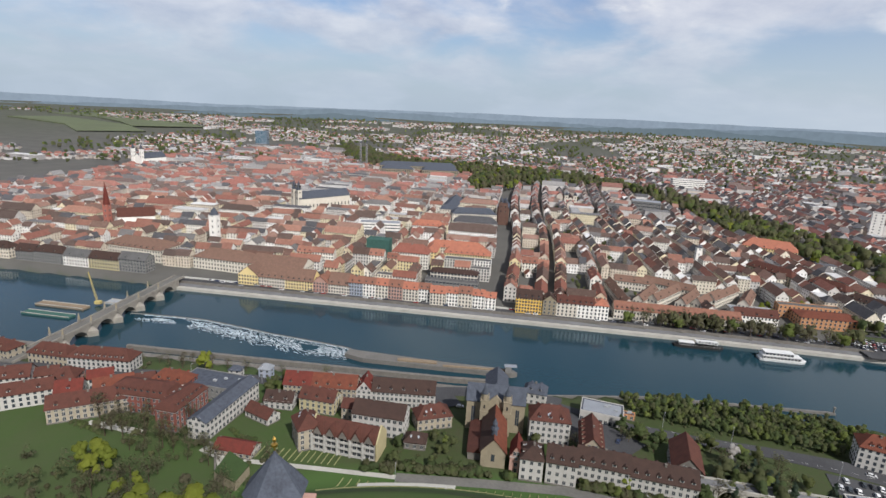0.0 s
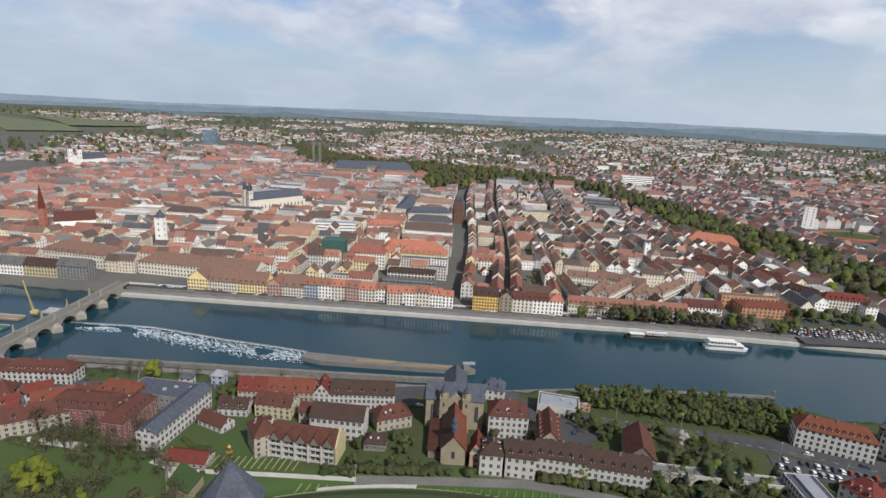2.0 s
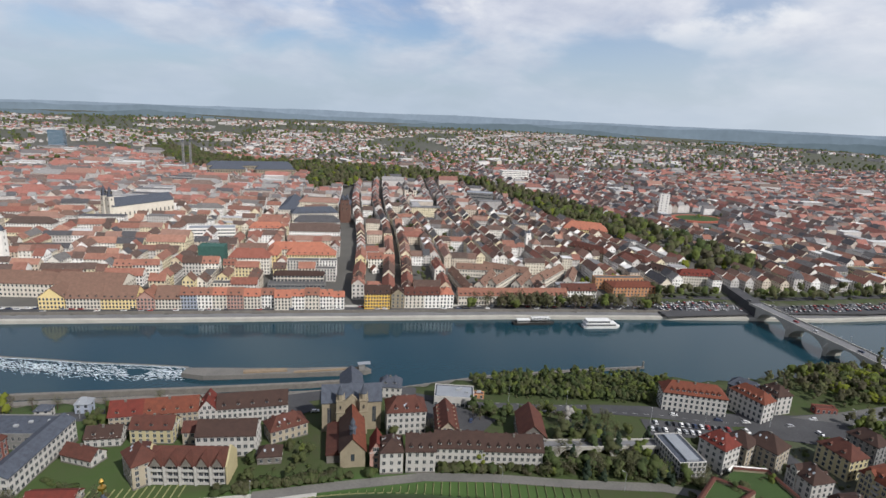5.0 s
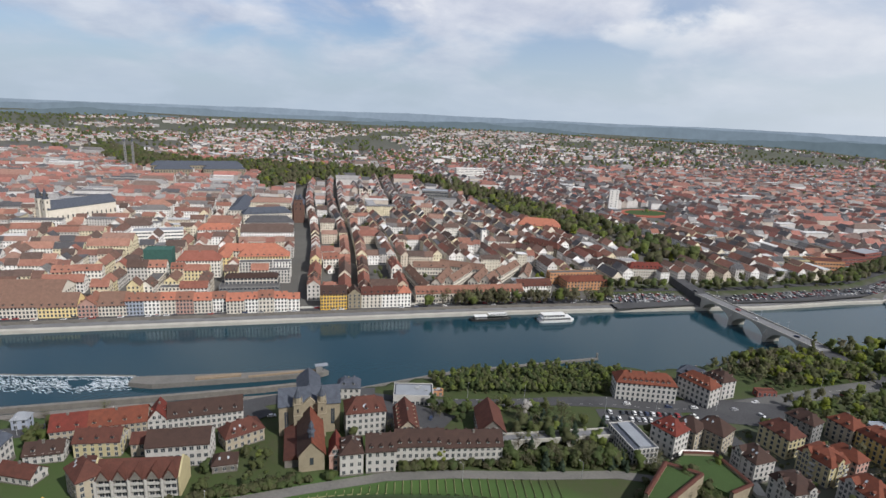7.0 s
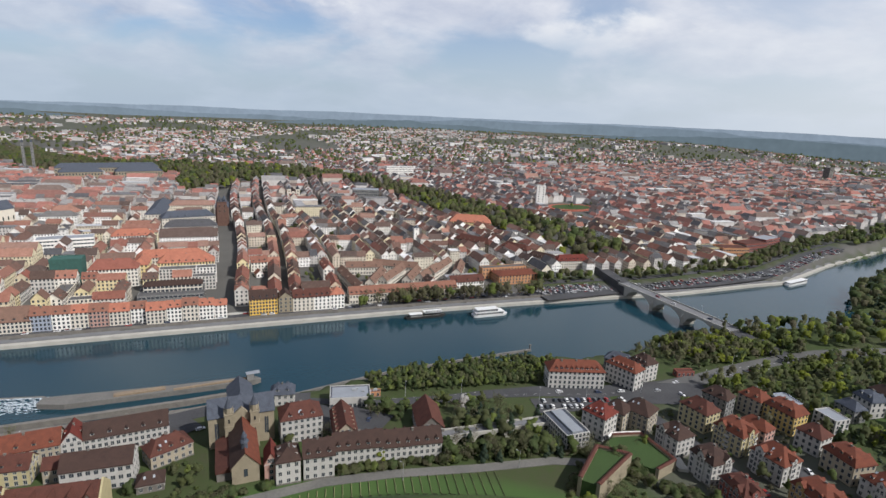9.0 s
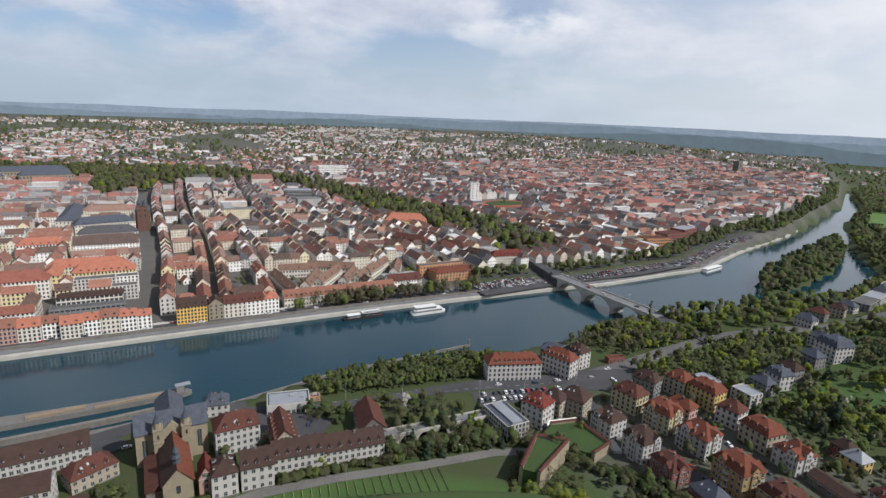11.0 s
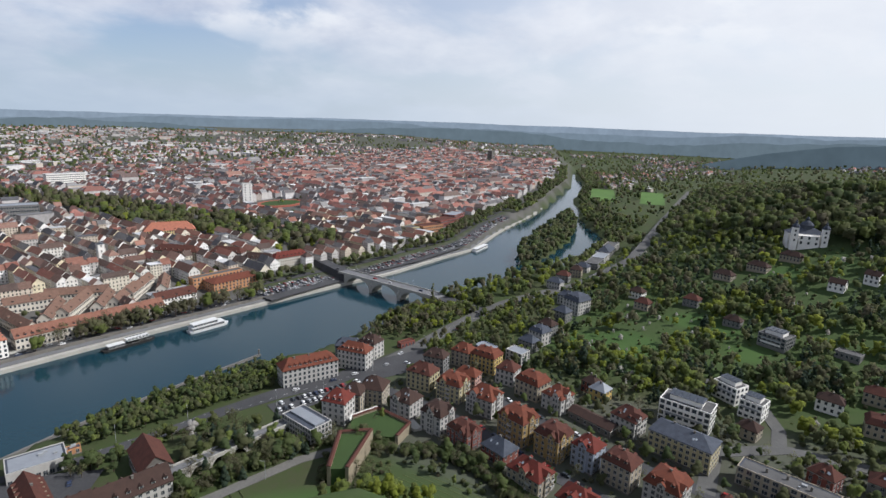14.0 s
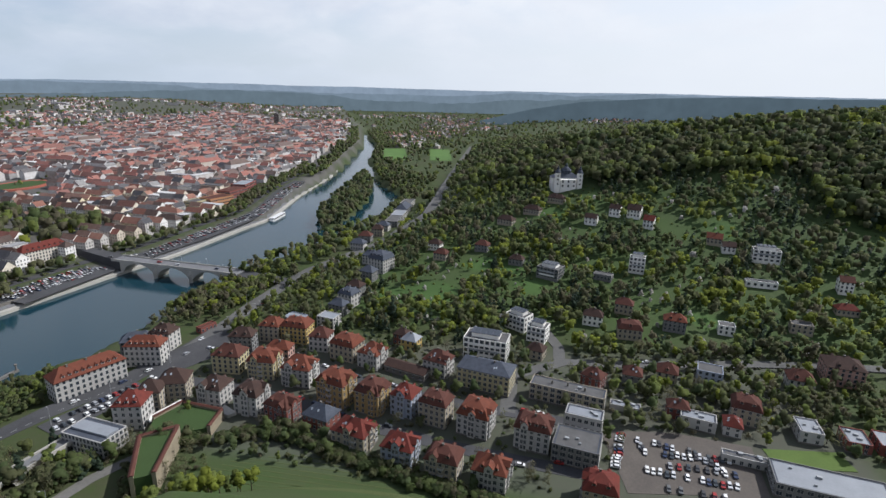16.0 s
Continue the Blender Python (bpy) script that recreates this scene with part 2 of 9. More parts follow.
M_PATH = material("pale_path", (0.38, 0.37, 0.335), (0.29, 0.28, 0.255), scale=0.1, grain=1.0)
M_ROADPALE = material("worn_pale_asphalt", (0.16, 0.16, 0.165), (0.11, 0.11, 0.115), scale=0.06, grain=1.2, bump=0.1)
M_STREET = material("worn_street_asphalt", (0.110, 0.108, 0.104), (0.074, 0.073, 0.071), scale=0.06, grain=1.2, bump=0.1)
M_PAVING = material("paving", (0.141, 0.134, 0.125), (0.099, 0.096, 0.090), scale=0.08, grain=0.8)
M_PAINT = material("road_paint_white", (0.42, 0.42, 0.41), (0.26, 0.26, 0.25), scale=0.4, bump=0)
M_GRASS = material("grass", (0.085, 0.125, 0.032), (0.064, 0.096, 0.026), scale=0.12, grain=1.4, bump=0.5)
M_LAWN = material("bright_lawn", (0.042, 0.070, 0.024), (0.034, 0.054, 0.020), scale=0.06, grain=1.2, bump=0.4)
M_VINE = material("vineyard_soil", (0.056, 0.071, 0.022), (0.064, 0.056, 0.034), scale=0.1, grain=1.2, bump=0.5)
M_TRACK = material("red_sports_track", (0.30, 0.10, 0.07), bump=0.1)
M_BARK = material("bark", (0.075, 0.055, 0.04), bump=0.3, grain=8)
M_GOLD = material("gilded_metal", (0.75, 0.48, 0.12), (0.6, 0.36, 0.09), metal=1.0, rough=0.3, bump=0.05)
M_STEEL = material("painted_steel_grey", (0.30, 0.31, 0.32), rough=0.5, bump=0.05)
M_WOOD = material("weathered_wood", (0.22, 0.17, 0.12), bump=0.3)
M_CARGLASS = glass("car_glass", (0.02, 0.022, 0.026))
M_TYRE = material("tyre_rubber", (0.02, 0.02, 0.02), bump=0)
M_CAR = material("car_paint", (0.5, 0.5, 0.5), rough=0.3, bump=0, obj=[
    (0.62, 0.63, 0.64), (0.05, 0.05, 0.055), (0.30, 0.31, 0.33), (0.70, 0.70, 0.70), (0.035, 0.05, 0.10), (0.28, 0.03, 0.03), (0.12, 0.125, 0.13), (0.55, 0.56, 0.58), (0.05, 0.06, 0.07), (0.72, 0.72, 0.71)])
M_LEAF = [leaf_material("leaves_fresh", [(0.19, 0.235, 0.070), (0.155, 0.195, 0.066), (0.225, 0.275, 0.075), (0.150, 0.170, 0.072)]),
          leaf_material("leaves_bright", [(0.26, 0.30, 0.052), (0.215, 0.26, 0.048), (0.295, 0.33, 0.058), (0.235, 0.275, 0.052)]),
          leaf_material("leaves_budding", [(0.165, 0.168, 0.090), (0.148, 0.145, 0.090), (0.178, 0.192, 0.090), (0.172, 0.160, 0.104)]),
          leaf_material("leaves_dark", [(0.070, 0.102, 0.070), (0.082, 0.117, 0.076), (0.062, 0.090, 0.064)]),
          leaf_material("leaves_mid", [(0.122, 0.162, 0.066), (0.102, 0.136, 0.062), (0.148, 0.192, 0.068), (0.138, 0.150, 0.076)]),
          leaf_material("blossom", [(0.55, 0.53, 0.50), (0.45, 0.43, 0.40), (0.60, 0.58, 0.56)])]

# ---- terrain ----
def smooth(a, b, v):
    t = np.clip((v - a) / (b - a), 0, 1)
    return t * t * (3 - 2 * t)


FAR_BANK = ((-4900, 1100), (-900, 540), (-236, 443), (3, 414), (187, 391), (306, 372), (396, 356), (465, 341), (566, 333), (624, 325),
            (767, 352), (962, 375), (1072, 397), (1540, 500), (1850, 605), (2000, 650), (2030, 655), (4900, 1860))
NEAR_BANK = ((-4900, 900), (-900, 390), (-288, 321), (-60, 300), (57, 288), (90, 291), (130, 293), (190, 288), (212, 277), (239, 272), (260, 262), (307, 258), (387, 250),
             (430, 246), (520, 230), (590, 216), (632, 185), (757, 193), (825, 205), (905, 257), (1032, 312), (1240, 383), (1502, 442), (1744, 535),
             (2000, 640), (2030, 654), (4900, 1859))
ISLE = ((578, 244, 2), (600, 241, 10), (660, 253, 25), (770, 268, 30), (860, 285, 26), (930, 300, 18), (1000, 316, 8), (1035, 322, 2))


GARDENS = ((539, -21, 15), (441, 37, 16), (433, 11, 13), (386, 72, 24), (402, -4, 15), (370, -125, 13), (496, -169, 16), (378, 98, 16), (560, -60, 12))     # open lawns on the hillside: x, y, radius


def line_at(rows, x, k=1):
    return np.interp(x, [r[0] for r in rows], [r[k] for r in rows])


def rolling(x, y, size):
    return (np.sin(x / size + 1.3) * np.cos(y / size * 1.17 + 0.4) + 0.5 * np.sin(x / size * 2.3 + y / size * 1.9)) / 1.5


def ground_z(x, y):
    """Height of the ground over the river, for one place or many."""
    x, y = np.asarray(x, float), np.asarray(y, float)
    r = np.hypot(x, y)
    az = np.degrees(np.arctan2(x, y))
    far = line_at(FAR_BANK, x)
    near = line_at(NEAR_BANK, x)
    # the town side rises slowly to a rim of hills
    rim = np.interp(az, (-180, -60, -39, -22, 0, 20, 38, 50, 67, 85, 100, 119, 180), (-.6, -.7, -.6, -.75, -.4, -.15, -.05, .1, .1, 0, .15, .2, -.6))
    rim_z = EYE_Z + 4700 * np.tan(np.radians(rim))
    town = 4.5 + 3 * smooth(0, 150, y - far) + 10 * smooth(500, 1300, r)
    valley = 1 - 0.55 * np.exp(-((az - 68) / 11) ** 2)
    town = town + (rim_z - 18) * (0.42 * smooth(1300, 3400, r) * valley + 0.05 * smooth(3300, 4700, r))
    town = town + rolling(x, y, 330) * 6 * smooth(1500, 3000, r)
    # the near side: flat by the river, the castle hill, and a wooded hill further along
    foot = np.interp(az, (-180, -60, 20, 50, 80, 120, 180), (200, 196, 194, 200, 176, 172, 190))
    castle = np.clip((foot - r) * 0.79, 0, 97)
    low = 6 + 4 * smooth(0, 80, near - y)
    wooded = 172 * (1 - np.exp(-np.clip(150 - y, 0, None) / 260)) * smooth(295, 800, x) * (1 - 0.36 * smooth(640, 980, x) - 0.40 * smooth(950, 1600, x))
    wooded = wooded + rolling(x, y, 120) * 5 * smooth(0, 250, 150 - y) * smooth(500, 800, x)
    left = 60 * smooth(250, 700, -x) * smooth(0, 250, near - 60 - y)
    right = low + castle + wooded + left
    right = right + (rim_z - 10) * smooth(2600, 4700, r) * (0.2 - 0.12 * smooth(40, 120, wooded))
    isle_c, isle_w = line_at(ISLE, x), line_at(ISLE, x, 2)
    isle = np.where((x > 578) & (x < 1035), isle_w - np.abs(y - isle_c), -50)
    z = np.where(y > far, np.where(x < 1080, 4.5 * smooth(4.5, 9, y - far) - 3 * (1 - smooth(4.5, 9, y - far)), 4.5 * smooth(0, 3, y - far) - 3 * (1 - smooth(0, 3, y - far))) + (town - 4.5), 0)
    z = np.where(y < near, right * smooth(0, 5, near - y) - 3 * (1 - smooth(0, 5, near - y)), z)
    bed = np.where(isle > 0, -3 + 5.5 * smooth(0, 6, isle), -3)
    return np.where((y <= far) & (y >= near), bed, z)


def gz(x, y):
    return float(ground_z(x, y))


class Builder:
    """Collects faces for one mesh; each face has a material slot."""

    def __init__(self):
        self.v, self.f, self.m = [], [], []

    def face(self, pts, mat=0):
        k = len(self.v)
        self.v.extend(pts)
        self.f.append(tuple(range(k, k + len(pts))))
        self.m.append(mat)

    def solid(self, pts, faces, mat=0):
        k = len(self.v)
        self.v.extend(pts)
        for f in faces:
            self.f.append(tuple(k + i for i in f))
            self.m.append(mat)

    def box(self, x0, x1, y0, y1, z0, z1, mat=0, turn=None):
        pts = [(x, y, z) for z in (z0, z1) for x, y in ((x0, y0), (x1, y0), (x1, y1), (x0, y1))]
        if turn:
            pts = [tuple(turn @ Vector(p)) for p in pts]
        self.solid(pts, ((3, 2, 1, 0), (4, 5, 6, 7), (0, 1, 5, 4), (1, 2, 6, 5), (2, 3, 7, 6), (3, 0, 4, 7)), mat)

    def prism(self, ring, z0, z1, mat=0, top=None):
        n = len(ring)
        pts = [(x, y, z0) for x, y in ring] + [(x, y, z1) for x, y in (top or ring)]
        faces = [tuple(reversed(range(n))), tuple(range(n, 2 * n))] + [(k, (k + 1) % n, n + (k + 1) % n, n + k) for k in range(n)]
        self.solid(pts, faces, mat)

    def cone(self, x, y, z0, z1, r0, r1, n=12, mat=0, start=0.0):
        a = [start + 2 * math.pi * k / n for k in range(n)]
        self.prism([(x + r0 * math.cos(t), y + r0 * math.sin(t)) for t in a], z0, z1, mat,
                   [(x + r1 * math.cos(t), y + r1 * math.sin(t)) for t in a])

    def mesh(self, name, mats):
        me = bpy.data.meshes.new(name)
        me.from_pydata(self.v, [], self.f)
        for m in mats:
            me.materials.append(m)
        if len(mats) > 1:
            me.polygons.foreach_set("material_index", self.m)
        me.update()
        return me


def put(name, me, parent=None, label="", at=None):
    """Links a mesh (or None: an Empty) as an object, under a parent if given."""
    ob = new(name, me)
    if parent:
        ob.parent = parent
    if at is not None:
        ob.matrix_basis = at
    if label:
        ob["label"] = label
    return ob


def thing(name, at, label, category, group=""):
    ob = new(name)
    ob.matrix_basis = at
    return tagged(ob, label, category, group)


def make_ground():
    front = np.radians(np.arange(-62, 142, 0.7))
    back_a = np.radians(np.arange(142, 298, 6.0))
    ang = np.concatenate([front, back_a])
    rad = [30.0]
    while rad[-1] < 4850:
        rad.append(rad[-1] * 1.019)
    rad = np.array(rad)
    R, A = np.meshgrid(rad, ang, indexing="ij")
    X, Y = R * np.sin(A), R * np.cos(A)
    Z = ground_z(X, Y)
    n, k = R.shape
    verts = np.stack([X, Y, Z], -1).reshape(-1, 3).tolist() + [(0, 0, gz(0, 1))]
    i, j = np.meshgrid(np.arange(n - 1), np.arange(k), indexing="ij")
    j2 = (j + 1) % k
    quads = np.stack([i * k + j, i * k + j2, (i + 1) * k + j2, (i + 1) * k + j], -1).reshape(-1, 4)[:, ::-1].tolist()
    quads += [(n * k, (b + 1) % k, b) for b in range(k)]
    me = bpy.data.meshes.new("ground")
    me.from_pydata(verts, [], quads)
    # which ground is built over and which is green
    far, near = line_at(FAR_BANK, X), line_at(NEAR_BANK, X)
    built = smooth(0, 6, Y - far) * (1 - smooth(1500, 2600, R)) + 0.6 * smooth(1500, 2600, R) * (Y > far)
    built = np.where(Y > far, built, 0)
    villas = smooth(176, 190, X) * (1 - smooth(300, 325, X + Y * 0.1)) * smooth(-165, -150, Y) * (1 - smooth(165, 195, Y))
    built = np.where((X > 322) & (X < 1000) & (Y > far + 30) & (Y < far + 62), 0.1, built)
    built = np.where(Y < near, 0.55 * villas, built)
    garden = 0.45 * smooth(320, 360, X) * (1 - smooth(560, 660, X)) * smooth(-330, -280, Y) * (1 - smooth(120, 150, Y)) * (Y < near)
    garden = np.maximum(garden, 0.35 * (1 - smooth(-60, -20, X)) * (1 - smooth(300, 360, R)) * (Y < near))
    garden = np.maximum(garden, 0.35 * smooth(110, 135, X) * (1 - smooth(186, 200, X)) * smooth(-30, 0, Y) * (1 - smooth(125, 150, Y)))
    garden = np.maximum(garden, (0.3 + 0.6 * smooth(105, 135, Y)) * (1 - smooth(203, 214, R)) * smooth(-60, -30, Y) * smooth(-175, -160, X))
    for gx, gy, gr in GARDENS:
        garden = np.maximum(garden, 1 - smooth(gr * 0.7, gr * 1.2, np.hypot(X - gx, Y - gy)))
    me.attributes.new("garden", "FLOAT", "POINT").data.foreach_set("value", np.append(garden.reshape(-1), 0.0))
    attr = me.attributes.new("built", "FLOAT", "POINT")
    attr.data.foreach_set("value", np.append(built.reshape(-1), 0.0))
    m = material("ground_mixed", (0.039, 0.058, 0.019), (0.050, 0.053, 0.028), scale=0.035, grain=0.35, bump=0.4)
    nt = m.node_tree
    bsdf = nt.nodes["Principled BSDF"]
    green = bsdf.inputs["Base Color"].links[0].from_socket
    at = nt.nodes.new("ShaderNodeAttribute")
    at.attribute_name = "built"
    hard = nt.nodes.new("ShaderNodeMixRGB")
    hard.inputs[1].default_value, hard.inputs[2].default_value = (0.060, 0.058, 0.055, 1), (0.115, 0.11, 0.10, 1)
    tex = nt.nodes.new("ShaderNodeTexNoise")
    tex.inputs["Scale"].default_value, tex.inputs["Detail"].default_value = 0.03, 6
    tco = nt.nodes.new("ShaderNodeTexCoord")
    nt.links.new(tco.outputs["Object"], tex.inputs["Vector"])
    nt.links.new(tex.outputs["Fac"], hard.inputs[0])
    mx = nt.nodes.new("ShaderNodeMixRGB")
    nt.links.new(at.outputs["Fac"], mx.inputs[0])
    plot = nt.nodes.new("ShaderNodeAttribute")
    plot.attribute_name = "garden"
    grassy = nt.nodes.new("ShaderNodeMixRGB")
    nt.links.new(plot.outputs["Fac"], grassy.inputs[0])
    nt.links.new(green, grassy.inputs[1])
    bright = nt.nodes.new("ShaderNodeMixRGB")
    nt.links.new(tex.outputs["Fac"], bright.inputs[0])
    bright.inputs[1].default_value, bright.inputs[2].default_value = (0.036, 0.066, 0.022, 1), (0.062, 0.108, 0.030, 1)
    nt.links.new(bright.outputs[0], grassy.inputs[2])
    nt.links.new(grassy.outputs[0], mx.inputs[1])
    nt.links.new(hard.outputs[0], mx.inputs[2])
    nt.links.new(mx.outputs[0], bsdf.inputs["Base Color"])
    me.materials.append(m)
    me.polygons.foreach_set("use_smooth", [True] * len(me.polygons))
    return tagged(new("ground", me), "valley floor and hills of grass, soil and paving", "ground", kind="structure")


make_ground()

water_mat = bpy.data.materials.new("river_water")
water_mat.use_nodes = True
nt = water_mat.node_tree
wb = nt.nodes["Principled BSDF"]
wb.inputs["Base Color"].default_value, wb.inputs["Roughness"].default_value = (0.009, 0.031, 0.044, 1), 0.11
wb.inputs["IOR"].default_value = 1.33
tco = nt.nodes.new("ShaderNodeTexCoord")
rip = nt.nodes.new("ShaderNodeTexNoise")
rip.inputs["Scale"].default_value, rip.inputs["Detail"].default_value = 0.35, 4
nt.links.new(tco.outputs["Object"], rip.inputs["Vector"])
bp = nt.nodes.new("ShaderNodeBump")
bp.inputs["Strength"].default_value, bp.inputs["Distance"].default_value = 0.22, 0.25
nt.links.new(rip.outputs["Fac"], bp.inputs["Height"])
nt.links.new(bp.outputs[0], wb.inputs["Normal"])
b = Builder()
b.face([(-3500, -200, 0), (4500, -200, 0), (4500, 2200, 0), (-3500, 2200, 0)])
tagged(put("river_water", b.mesh("river_water", [water_mat])), "calm dark blue-green river with soft ripples", "river", kind="structure")


def ribbon(name, path, width, mat, lift=0.12, thick=0.3, step=4.0, label="", category="road"):
    """A strip of road or path laid on the ground along a line of points (x, y) or (x, y, width)."""
    pts = []
    for (a, c) in zip(path, path[1:]):
        wa, wc = (a[2] if len(a) > 2 else width), (c[2] if len(c) > 2 else width)
        n = max(1, int(math.dist(a[:2], c[:2]) / step))
        pts += [(a[0] + (c[0] - a[0]) * k / n, a[1] + (c[1] - a[1]) * k / n, wa + (wc - wa) * k / n) for k in range(n)]
    e = path[-1]
    pts.append((e[0], e[1], e[2] if len(e) > 2 else width))
    b = Builder()
    rows = []
    for k, (x, y, w) in enumerate(pts):
        p, q = pts[max(0, k - 1)], pts[min(len(pts) - 1, k + 1)]
        dx, dy = q[0] - p[0], q[1] - p[1]
        s = math.hypot(dx, dy) or 1
        nx, ny = -dy / s * w / 2, dx / s * w / 2
        z = max(gz(x, y), gz(x + nx, y + ny), gz(x - nx, y - ny)) + lift
        rows.append(((x + nx, y + ny, z), (x - nx, y - ny, z)))
    for (a, c), (d, e2) in zip(rows, rows[1:]):
        low = lambda p: (p[0], p[1], p[2] - thick - 0.5)
        b.face([a, c, e2, d])
        b.face([low(a), a, d, low(d)])
        b.face([c, low(c), low(e2), e2])
    return tagged(put(name, b.mesh(name, [mat])), label, category, kind="structure")

# ---- houses: one function for all of them ----
WALL_WORD = {M_DIM_WHITE: "white", M_CREAM: "cream", M_YELLOW: "yellow", M_OCHRE: "ochre", M_PALE_YELLOW: "pale yellow", M_PINK: "pink", M_REDBRICK: "dark red",
             M_LIMESTONE: "pale stone", M_STUCCO_WHITE: "white", M_STUCCO_YELLOW: "pale yellow", M_STUCCO_GOLD: "bright yellow", M_GREY: "grey", M_BLUEGREY: "blue-grey", M_ORANGE: "orange", M_SANDSTONE: "sandstone", M_PLASTER_MIX: "pale plastered"}
ROOF_WORD = {M_ROOF_UMBER: "umber tiled", M_ROOF_CLAY: "clay tiled", M_ROOF_RUST: "rust-red tiled", M_ROOF_RED: "red tiled", M_ROOF_ORANGE: "orange tiled", M_ROOF_BROWN: "dark brown tiled", M_ROOF_DULL: "dull red tiled", M_SLATE: "slate",
             M_FLATROOF: "gravelled", M_METALROOF: "pale metal", M_ROOF_MIX: "weathered tiled", M_GREENMETAL: "green copper"}
COUNT_WORD = ("low", "single-storey", "two-storey", "three-storey", "four-storey", "five-storey", "six-storey", "seven-storey", "eight-storey")
SHAPE_WORD = {"gable": "gabled roof", "hip": "hipped roof", "mansard": "mansard roof", "flat": "flat roof", "pyramid": "pyramid roof"}
_cache = {}
M_SKYLIGHT = glass("skylight_glass", (0.30, 0.34, 0.38), 0.03)
footprints = []     # centre, direction and half sizes of the houses
taken = []          # footprints already built on: x, y, radius


def window_mesh(w, h, frame_mat, glass_mat, cross=True):
    key = ("window", w, h, frame_mat.name, glass_mat.name, cross)
    if key not in _cache:
        b, f = Builder(), 0.07
        b.face([(-w / 2, -0.01, 0), (w / 2, -0.01, 0), (w / 2, -0.01, h), (-w / 2, -0.01, h)], 1)
        for x0, x1, z0, z1 in ((-w / 2 - f, -w / 2, -f, h + f), (w / 2, w / 2 + f, -f, h + f), (-w / 2, w / 2, h, h + f), (-w / 2 - f, w / 2 + f, -f, 0)):
            b.box(x0, x1, -0.09 if z1 > 0 else -0.18, 0.02, z0, z1)
        if cross:
            b.face([(-0.05, -0.03, 0), (0.05, -0.03, 0), (0.05, -0.03, h), (-0.05, -0.03, h)])
        _cache[key] = b.mesh("window", [frame_mat, glass_mat])
    return _cache[key]


def dormer_mesh(w, h, d, wall, roof):
    key = ("dormer", w, h, d, wall.name, roof.name)
    if key not in _cache:
        b = Builder()
        b.box(-w / 2, w / 2, 0, d, -0.5, h, 0)
        b.face([(-w / 2 + 0.2, -0.03, 0.25), (w / 2 - 0.2, -0.03, 0.25), (w / 2 - 0.2, -0.03, h - 0.15), (-w / 2 + 0.2, -0.03, h - 0.15)], 2)
        e = 0.18
        t = h + w * 0.42
        b.solid([(-w / 2 - e, -e, h - 0.05), (w / 2 + e, -e, h - 0.05), (0, -e, t), (-w / 2 - e, d + 0.8, h - 0.05), (w / 2 + e, d + 0.8, h - 0.05), (0, d + 0.8, t)],
                ((0, 1, 2), (5, 4, 3), (0, 2, 5, 3), (1, 4, 5, 2), (0, 3, 4, 1)), 1)
        _cache[key] = b.mesh("dormer", [wall, roof, M_GLASS])
    return _cache[key]


def chimney_mesh():
    if "chimney" not in _cache:
        b = Builder()
        b.box(-0.45, 0.45, -0.35, 0.35, -1.6, 1.5)
        b.box(-0.55, 0.55, -0.45, 0.45, 1.5, 1.65)
        _cache["chimney"] = b.mesh("chimney", [M_STONE])
    return _cache["chimney"]


def roof_shape(b, L, W, h, shape, rh, over=0.45, m=0):
    """Adds a roof over L x W at eave height h. The ridge runs along x. Returns the slope (rise for one metre inwards)."""
    x, y = L / 2 + over, W / 2 + over
    slope = rh / (W / 2)
    lo = h - over * slope
    t = 0.28
    if shape == "gable":
        for s in (1, -1):
            b.solid([(-x, s * y, lo), (x, s * y, lo), (x, 0, h + rh), (-x, 0, h + rh), (-x, s * y, lo + t), (x, s * y, lo + t), (x, 0, h + rh + t), (-x, 0, h + rh + t)],
                    ((3, 2, 1, 0), (4, 5, 6, 7), (0, 1, 5, 4), (1, 2, 6, 5), (2, 3, 7, 6), (3, 0, 4, 7)), m)
    elif shape in ("hip", "pyramid"):
        r = max(L / 2 - W / 2 * (0.85 if shape == "hip" else 1.0), 0.05)
        b.solid([(-x, -y, lo), (x, -y, lo), (x, y, lo), (-x, y, lo), (-x, -y, lo + t), (x, -y, lo + t), (x, y, lo + t), (-x, y, lo + t), (-r, 0, h + rh + t), (r, 0, h + rh + t)],
                ((3, 2, 1, 0), (0, 1, 5, 4), (1, 2, 6, 5), (2, 3, 7, 6), (3, 0, 4, 7), (4, 5, 9, 8), (5, 6, 9), (6, 7, 8, 9), (7, 4, 8)), m)
    elif shape == "mansard":
        i, k = 1.7, rh * 0.62
        x2, y2 = L / 2 - i, W / 2 - i
        r = max(L / 2 - W / 2, 0.05)
        b.solid([(-x, -y, h - 0.1), (x, -y, h - 0.1), (x, y, h - 0.1), (-x, y, h - 0.1), (-x, -y, h + 0.2), (x, -y, h + 0.2), (x, y, h + 0.2), (-x, y, h + 0.2),
                 (-x2, -y2, h + k), (x2, -y2, h + k), (x2, y2, h + k), (-x2, y2, h + k), (-r, 0, h + rh), (r, 0, h + rh)],
                ((3, 2, 1, 0), (0, 1, 5, 4), (1, 2, 6, 5), (2, 3, 7, 6), (3, 0, 4, 7), (4, 5, 9, 8), (5, 6, 10, 9), (6, 7, 11, 10), (7, 4, 8, 11),
                 (8, 9, 13, 12), (9, 10, 13), (10, 11, 12, 13), (11, 8, 12)), m)
        slope = k / i
    else:
        b.box(-L / 2 + 0.36, L / 2 - 0.36, -W / 2 + 0.36, W / 2 - 0.36, h - 0.25, h + 0.05, m)
        slope = 0.0
    return slope


